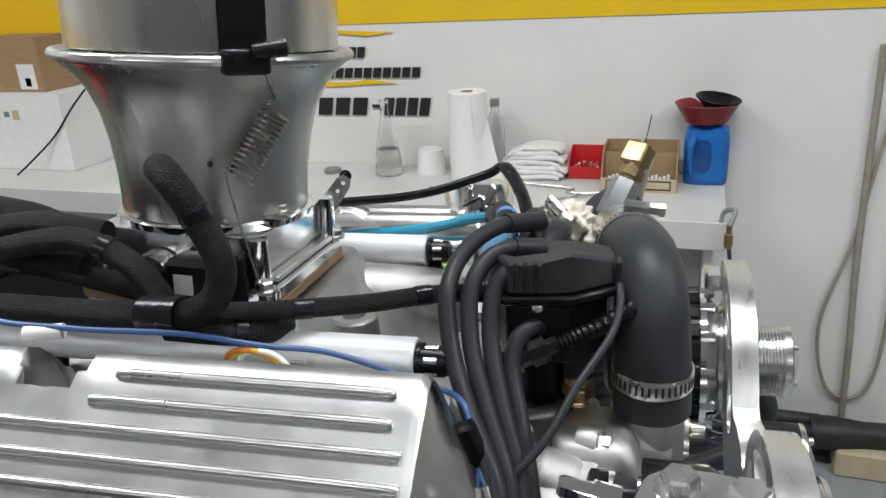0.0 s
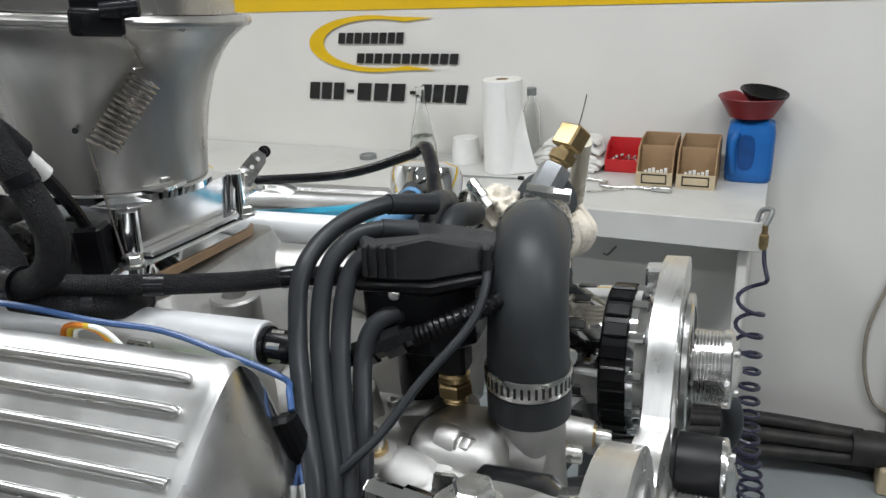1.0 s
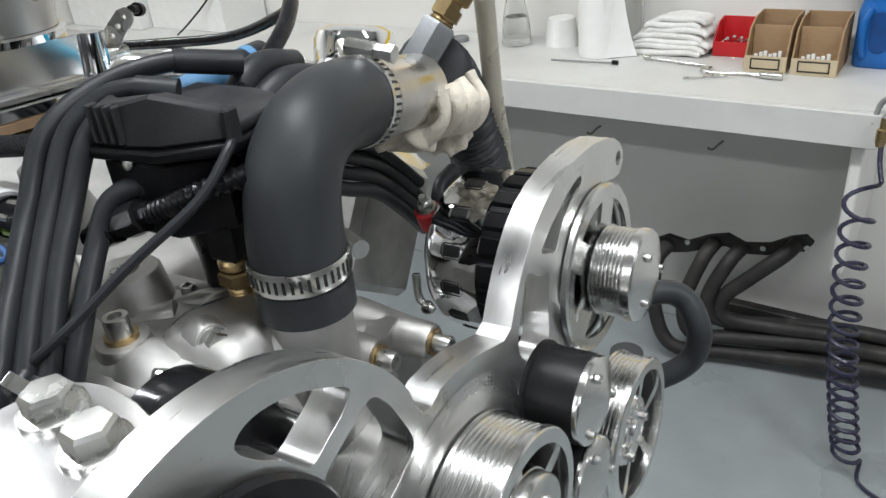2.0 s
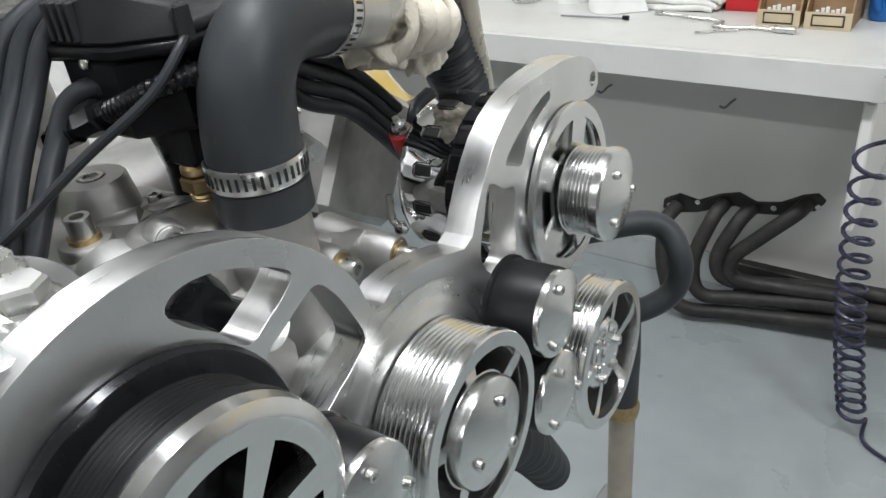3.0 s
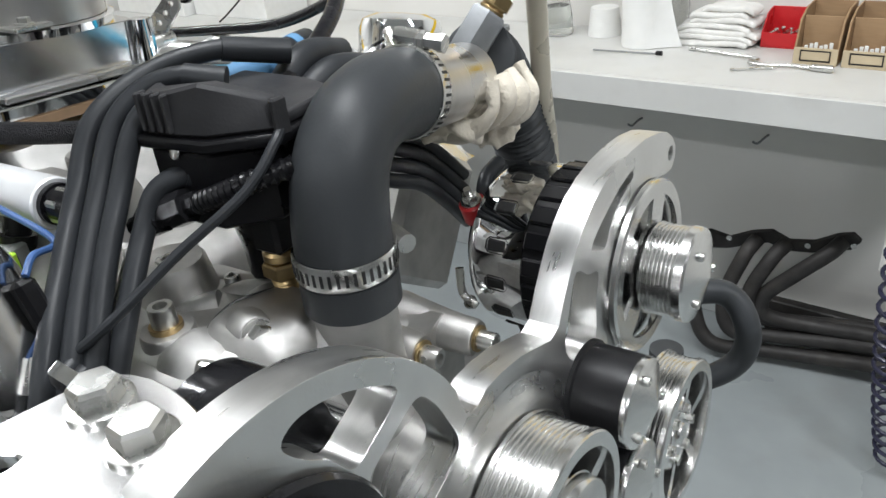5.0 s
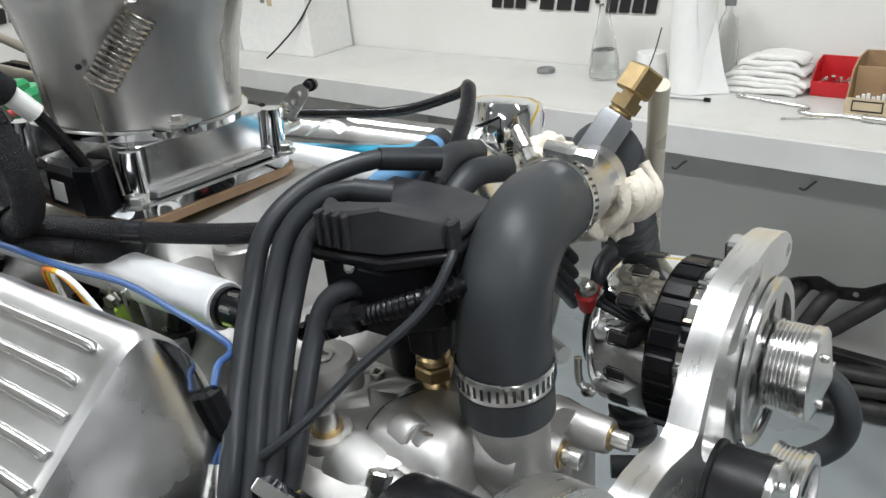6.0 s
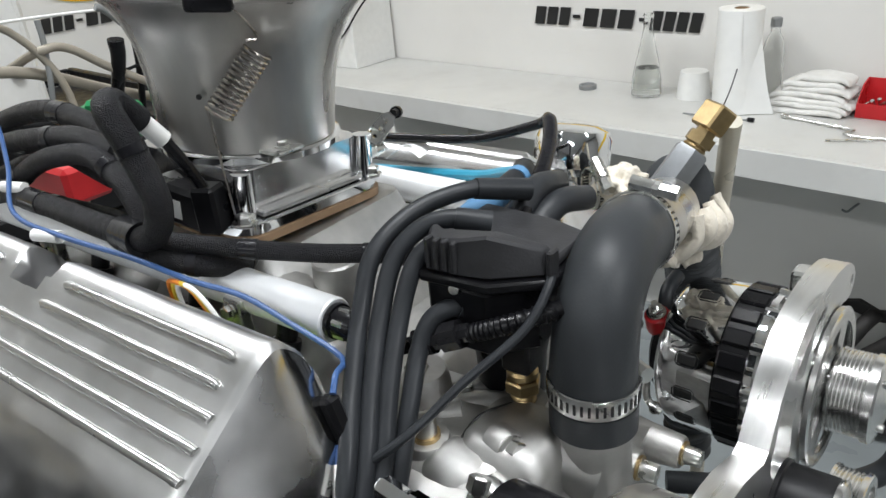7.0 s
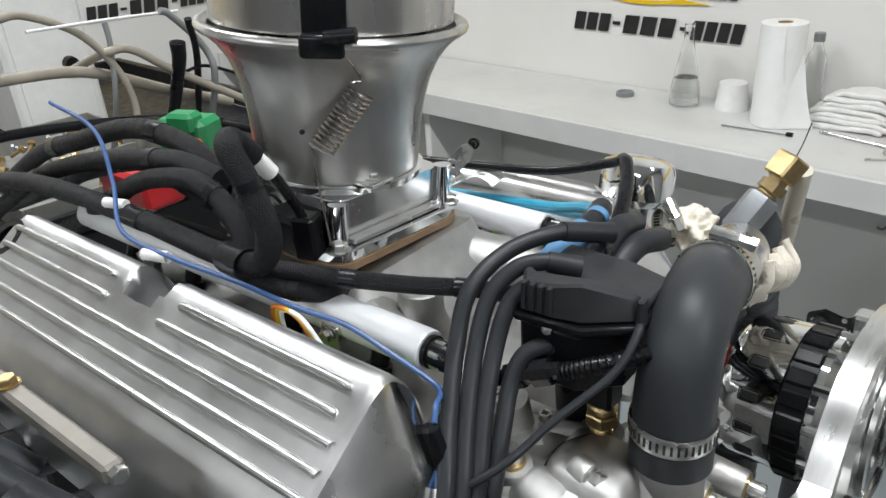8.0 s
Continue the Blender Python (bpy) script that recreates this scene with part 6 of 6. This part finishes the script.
# ---- rag, tag and small pieces on the engine ----
rag = thing("shop_rag", eng(0.20, 0.13, -0.06), "crumpled cream cotton rag tied round the pipe", "rag")


def rag_mesh(c, r, seed, squash):
    bm = bmesh.new()
    bmesh.ops.create_icosphere(bm, subdivisions=5, radius=1.0)
    for v in bm.verts:
        n = v.co.copy()
        f = 1 + 0.30 * noise.noise(n * 1.6 + Vector((seed, 0, 0))) + 0.16 * noise.noise(n * 4.0 + Vector((0, seed, 0)))
        f += 0.16 * (1 - abs(noise.noise(n * 2.4 + Vector((0, 0, seed))) * 2.2)) + 0.11 * math.sin(7 * math.atan2(n.y, n.x) + 6 * n.z + seed) * (1 - n.z * n.z) + 0.03 * noise.noise(n * 11)
        v.co = Vector(c) + Vector((n.x * squash[0], n.y * squash[1], n.z * squash[2])) * f * r
    return bm


part("cloth", rag_mesh(eng(0.200, 0.098, -0.022), 0.0235, 3.0, (1.0, 1.15, 0.85)), M_RAG, rag, smooth=80)
part("cloth_knot", rag_mesh(eng(0.172, 0.106, -0.004), 0.0155, 7.0, (1.0, 1.1, 0.9)), M_RAG, rag, smooth=80)
part("cloth_tail", rag_mesh(eng(0.206, 0.126, -0.038), 0.018, 11.0, (0.8, 0.9, 1.15)), M_RAG, rag, smooth=80)
for k in range(4):
    part("fold", etube([(0.190 + 0.004 * k, 0.080 + 0.010 * k, -0.034), (0.214 + 0.004 * k, 0.082 + 0.011 * k, -0.034), (0.230 + 0.002 * k, 0.084 + 0.012 * k, -0.020), (0.226, 0.088 + 0.012 * k, -0.006)], lambda q, k=k: 0.0050 + 0.0016 * math.sin(q * 7 + k * 1.7), 10, 6), M_RAG, rag, smooth=80)
band = worm_clamp(eng(0.155, 0.10, -0.004), EV * 0.6 + EU * 0.5, 0.013, 0.008, radians(30), "steel worm clamp on the small far hose")
paper_tag = thing("paper_tag", eng(-0.012, 0.110, -0.02), "curled white paper tag lying by throttle body", "tag")
part("tag", grid(8, 4, lambda a, b: eng(-0.028 + 0.036 * a, 0.100 + 0.018 * b, -0.010 + 0.012 * math.sin(a * 2.6) + 0.002 * b)), M_LABEL, paper_tag)
part("lettering_bar", grid(2, 1, lambda a, b: eng(-0.012 + 0.010 * a, 0.104 + 0.002 * b, 0.0032 + 0.0006 * a)), M_GREY, paper_tag)
tubing = thing("blue_tube", eng(0.02, 0.10, -0.03), "bright blue plastic tube behind the far rail", "tube")
part("tube", etube([(-0.06, 0.118, -0.028), (0.0, 0.116, -0.022), (0.06, 0.106, -0.012), (0.10, 0.085, 0.004), (0.125, 0.060, 0.014)], 0.0042, 10, 6), mat("cyan_plastic", (0.03, 0.28, 0.42), 0.35), tubing)
for k, (cm, o) in enumerate(((M_ORANGE, 0.0), (M_PINK, 0.004), (M_WHITE, 0.008))):
    inj = thing("injector_wire", eng(-0.02, -0.128, -0.01), "short looped injector wire beside the cover", "wire", "injector wires")
    part("wire", etube([(0.005 + o, -0.124, -0.03), (0.008 + o, -0.128, -0.004), (0.020 + o, -0.1315, 0.0045), (0.036 + o * 0.6, -0.131, 0.001), (0.044 + o, -0.127, -0.02)], 0.0014, 8, 6), cm, inj)
for k in range(3):
    wl = thing("injector_plug_wires", eng(0.0 + 0.036 * k, -0.118, -0.06), "green and black injector plug behind the cover", "connector", "injector connectors")
    part("plug", box((-0.010, -0.007, -0.007), (0.010, 0.007, 0.007), 0.002, E_MAT @ Matrix.Translation((0.000 + 0.036 * k, -0.119, -0.045)) @ Matrix.Rotation(0.4, 4, "Z")), M_BLACK, wl)
    part("clip", box((-0.004, -0.0078, -0.0078), (0.004, 0.0078, 0.0078), 0.001, E_MAT @ Matrix.Translation((0.007 + 0.036 * k, -0.119, -0.045)) @ Matrix.Rotation(0.4, 4, "Z")), M_LIME, wl)

sensor = thing("throttle_sensor", tl(0.02, -0.075, -0.005), "black throttle position sensor with plugged connector", "sensor")
part("housing", box((0.005, -0.078, -0.006), (0.045, -0.0545, 0.020), 0.003, TILT_M), M_BLACK, sensor)
part("port", lathe(tl(-0.010, -0.055, 0.006), -EV, [(0, 0.013), (0.014, 0.013), (0.014, 0.008), (0.010, 0.007), (0.010, 0)], 24), M_STEEL, sensor)
part("sticker", box((0.012, -0.0785, 0.0), (0.024, -0.0780, 0.012), 0, TILT_M), M_LABEL, sensor)
green = thing("green_connector", eng(-0.22, -0.03, 0.02), "green plastic wiring connector among the looms", "connector")
gm = E_MAT @ Matrix.Translation((-0.340, 0.055, 0.000)) @ Matrix.Scale(1.35, 4) @ Matrix.Rotation(radians(20), 4, "Z")
part("shell", box((-0.022, -0.014, -0.012), (0.022, 0.014, 0.014), 0.004, gm), M_GREEN, green)
part("latch", box((-0.008, -0.017, 0.004), (0.016, 0.0, 0.020), 0.003, gm), M_GREEN, green)
part("lead", etube([(-0.315, 0.045, 0.0), (-0.27, 0.02, 0.012), (-0.20, -0.03, 0.03)], 0.003, 8, 5), M_RED, green)
for k, (cu, cv, cw) in enumerate(((-0.19, -0.118, 0.020), (-0.095, -0.146, 0.0145))):
    sl = thing("wire_label", eng(cu, cv, cw), "short white heat shrink label on a loom", "label", "wire labels")
    part("sleeve", lathe(eng(cu, cv, cw), EU + EV * 0.3, [(0, 0.0040), (0.020, 0.0040)], 14), M_LABEL, sl)
redbox = thing("relay_box", eng(-0.40, 0.02, -0.075), "red relay box behind the looms", "relay")
part("case", box((-0.45, 0.00, -0.075), (-0.36, 0.05, -0.036), 0.005, E_MAT), M_RED, redbox)

# long black pipes and loom stretch to the cart side
loom([(-0.60, -0.088, -0.120), (-0.495, -0.09, -0.064), (-0.382, -0.09, -0.009), (-0.302, -0.09, 0.019), (-0.219, -0.09, 0.040), (-0.151, -0.09, 0.052), (-0.115, -0.09, 0.055), (-0.077, -0.09, 0.050)], 0.0088, "thick smooth black loom running rearward")
loom([(-0.58, -0.05, -0.095), (-0.40, -0.06, -0.030), (-0.30, -0.075, 0.010), (-0.20, -0.080, 0.038), (-0.10, -0.085, 0.028)], 0.0075, "black braided loom crossing the rear manifold")
loom([(-0.56, 0.00, -0.080), (-0.36, -0.02, -0.014), (-0.25, -0.04, 0.012), (-0.15, -0.06, 0.014), (-0.06, -0.09, 0.016)], 0.008, "black braided loom low behind the horn")

# ---- exhaust side: brackets and boots under the near cover ----
low = thing("header_flange_bar", eng(0.0, -0.265, -0.03), "grey steel channel bolted beside the valve cover", "bar")
part("channel", chamfer(slab([(-0.005, -0.010), (0.006, -0.010), (0.006, 0.001), (-0.005, 0.001)], [], lambda a, b: eng(-0.16, -0.255 + a, -0.010 + b), EU * 0.205), 0.002), M_BAR, low)
part("bolt", hexhead(eng(-0.062, -0.2545, -0.0088), EW, 0.0050, 0.005), M_BRASS, low)
part("end_bolt", lathe(eng(0.0452, -0.2545, -0.0145), EU, [(0, 0.0048), (0.004, 0.0048), (0.0045, 0.004), (0.0045, 0.0)], 6), M_STEEL, low)
for k in range(3):
    bt = thing("plug_boot", eng(-0.06 + 0.07 * k, -0.29, -0.05), "grey spark plug boot beside the exhaust port", "boot", "plug boots")
    part("boot", etube([(-0.10 + 0.07 * k, -0.300, 0.0), (-0.07 + 0.07 * k, -0.285, -0.025), (-0.04 + 0.07 * k, -0.262, -0.055)], lambda q: 0.0105 - 0.002 * q, 14, 6), M_LEAD, bt)
under = thing("exhaust_manifold", eng(-0.08, -0.30, -0.16), "dark sooty exhaust manifold below the cover", "exhaust manifold")
part("log", etube([(-0.30, -0.275, -0.09), (-0.1, -0.278, -0.092), (0.06, -0.278, -0.096), (0.12, -0.272, -0.13)], 0.024, 16, 6), M_OIL, under)
for k in range(4):
    part("port_tube", etube([(-0.24 + 0.095 * k, -0.225, -0.115), (-0.235 + 0.095 * k, -0.255, -0.105), (-0.22 + 0.095 * k, -0.275, -0.094)], 0.019, 14, 5), M_OIL, under)
cap_b = thing("oil_filler_ring", eng(-0.238, -0.172, 0.0), "black rubber ring on the cover end", "ring")
part("ring", lathe(eng(-0.243, -0.170, -0.004), EW * 0.8 - EV * 0.57, [(0, 0.010), (0.0, 0.016), (0.006, 0.016), (0.006, 0.010)], 24, cap=False), M_BLACK, cap_b)

# ---- tool cart behind the engine ----
cart = thing("tool_cart", (-1.45, 1.02, 0.0), "black steel tool cart with raised rim", "tool cart")
part("cabinet", box((-2.05, 0.55, 0.10), (-0.84, 1.36, 1.09), 0.008), M_MATTE, cart)
for a, b in (((-2.06, 0.54, 1.0905), (-0.83, 0.56, 1.135)), ((-2.06, 1.35, 1.0905), (-0.83, 1.37, 1.135)), ((-2.06, 0.5605, 1.0905), (-2.04, 1.3495, 1.135)), ((-0.85, 0.5605, 1.0905), (-0.83, 1.3495, 1.135))):
    part("rim", box(a, b, 0.004), M_MATTE, cart)
for x in (-1.98, -0.92):
    for y in (0.62, 1.28):
        part("caster", lathe((x, y - 0.015, 0.05), (0, 1, 0), [(0, 0.0), (0, 0.045), (0.003, 0.05), (0.027, 0.05), (0.03, 0.045), (0.03, 0)], 20), M_RUBBER, cart)
for x in (-1.9, -1.5, -1.1):
    part("drawer", box((x, 0.5475, 0.75), (x + 0.36, 0.5497, 1.05), 0.0008), M_MATTE, cart)
tray = thing("steel_tray", (-1.30, 0.93, 1.091), "dull grey metal tray full of small hardware", "tray")
tx0, tx1, ty0, ty1, tz0 = -1.42, -0.88, 0.66, 1.00, 1.0906
part("bottom", box((tx0, ty0, tz0), (tx1, ty1, tz0 + 0.004)), M_TRAY, tray)
for a, b in (((tx0, ty0, tz0 + 0.004), (tx1, ty0 + 0.005, tz0 + 0.055)), ((tx0, ty1 - 0.005, tz0 + 0.004), (tx1, ty1, tz0 + 0.055)), ((tx0, ty0 + 0.005, tz0 + 0.004), (tx0 + 0.005, ty1 - 0.005, tz0 + 0.055)), ((tx1 - 0.005, ty0 + 0.005, tz0 + 0.004), (tx1, ty1 - 0.005, tz0 + 0.055)), ((-1.12, ty0 + 0.005, tz0 + 0.004), (-1.116, ty1 - 0.005, tz0 + 0.045))):
    part("side", box(a, b, 0.001), M_TRAY, tray)
for i in range(46):
    x, y = random.uniform(tx0 + 0.03, tx1 - 0.03), random.uniform(ty0 + 0.03, ty1 - 0.03)
    part("fastener", lathe((x, y, tz0 + 0.014 + 0.012 * (i % 3)), (random.uniform(-1, 1), random.uniform(-1, 1), random.uniform(-0.3, 0.5)), [(-0.018, 0.004), (0.008, 0.004), (0.008, 0.009), (0.015, 0.009)], 6), (M_STEEL, M_GREY, M_BRASS)[i % 3], tray)
yel = thing("yellow_wire", (-1.00, 0.80, 1.14), "tangled yellow wire coil lying in the tray", "wire")
part("coil", tube([(-1.00 + 0.05 * math.cos(i * 1.1) + 0.01 * math.sin(i * 2.3), 0.80 + 0.045 * math.sin(i * 1.1), 1.150 + 0.008 * math.sin(i * 1.7)) for i in range(24)], 0.0035, 8, 4), M_PINK, yel)
for pts, r, m, nm, lb in (
        ([(-0.72, 0.70, 1.446), (-0.75, 0.825, 1.44), (-0.80, 0.97, 1.428)], 0.0030, M_WHITE, "white_wire", "thin white wire strung over the cart"),
        ([(-0.75, 0.824, 1.436), (-0.75, 0.823, 1.394), (-0.76, 0.811, 1.30), (-0.86, 0.80, 1.13)], 0.0055, M_GREY, "steel_rod", "upright grey steel rod on the cart"),
        ([(-0.75, 0.915, 1.440), (-0.75, 0.933, 1.429), (-0.75, 0.982, 1.366), (-0.75, 0.986, 1.303), (-0.86, 0.99, 1.13)], 0.0075, M_GREY, "bent_steel_bar", "bent grey flat bar standing on the cart"),
        ([(-0.84, 0.79, 1.36), (-0.75, 0.812, 1.392), (-0.75, 0.856, 1.389), (-0.75, 0.92, 1.342), (-0.74, 1.052, 1.257), (-0.70, 1.12, 1.21)], 0.0085, M_CABLE, "bent_tube", "long bent grey tube lying over the cart"),
        ([(-0.70, 0.66, 1.47), (-0.75, 0.712, 1.464), (-0.75, 0.78, 1.428), (-0.75, 0.823, 1.369), (-0.75, 0.839, 1.312), (-0.75, 0.834, 1.258), (-0.80, 0.83, 1.12)], 0.0075, M_CABLE, "grey_hose", "grey rubber hose drooping over the cart"),
        ([(-0.75, 0.92, 1.345), (-0.75, 0.938, 1.338), (-0.75, 0.981, 1.338), (-0.75, 1.066, 1.294), (-0.74, 1.10, 1.25)], 0.0035, M_BLACK, "black_wire", "thin black wire arching over the cart"),
        ([(-0.90, 0.93, 1.13), (-0.75, 0.924, 1.337), (-0.73, 0.924, 1.390)], lambda k: 0.009 + 0.004 * k, M_BLACK, "control_lever", "black handled control lever on the cart"),
        ([(-0.90, 1.00, 1.13), (-0.75, 0.962, 1.347), (-0.72, 0.945, 1.425)], 0.0075, M_BLACK, "pry_bar", "slim black bar leaning on the cart"),
        ([(-0.75, 0.60, 1.385), (-0.77, 0.777, 1.368), (-0.80, 0.93, 1.300), (-0.82, 1.05, 1.25)], 0.011, M_CABLE, "steel_pipe", "grey steel pipe lying across the cart rim"),
        ([(-0.72, 0.55, 1.315), (-0.75, 0.70, 1.30), (-0.72, 0.90, 1.27), (-0.60, 1.00, 1.24)], 0.010, M_BLACK, "black_hose", "black rubber hose draped from the cart")):
    ob = thing(nm, Vector(pts[0]), lb, "rod" if "bar" in nm or "rod" in nm or "lever" in nm or "pipe" in nm else "cable")
    part("shaft", tube(pts, r if callable(r) else r * 0.8, 12, 6), m, ob)
gearbox = thing("gauge_box", (-1.6, 1.06, 1.09), "pale grey instrument box standing on the cart", "instrument")
part("case", box((-1.75, 0.86, 1.0907), (-1.452, 1.06, 1.47), 0.01), M_WHITE, gearbox)
part("panel", box((-1.4515, 0.88, 1.12), (-1.447, 1.04, 1.45), 0.002), M_WHITE, gearbox)
part("knob", lathe((-1.447, 1.00, 1.26), (1, 0, 0), [(0, 0.018), (0.02, 0.016), (0.022, 0.0)], 20), M_BLACK, gearbox)
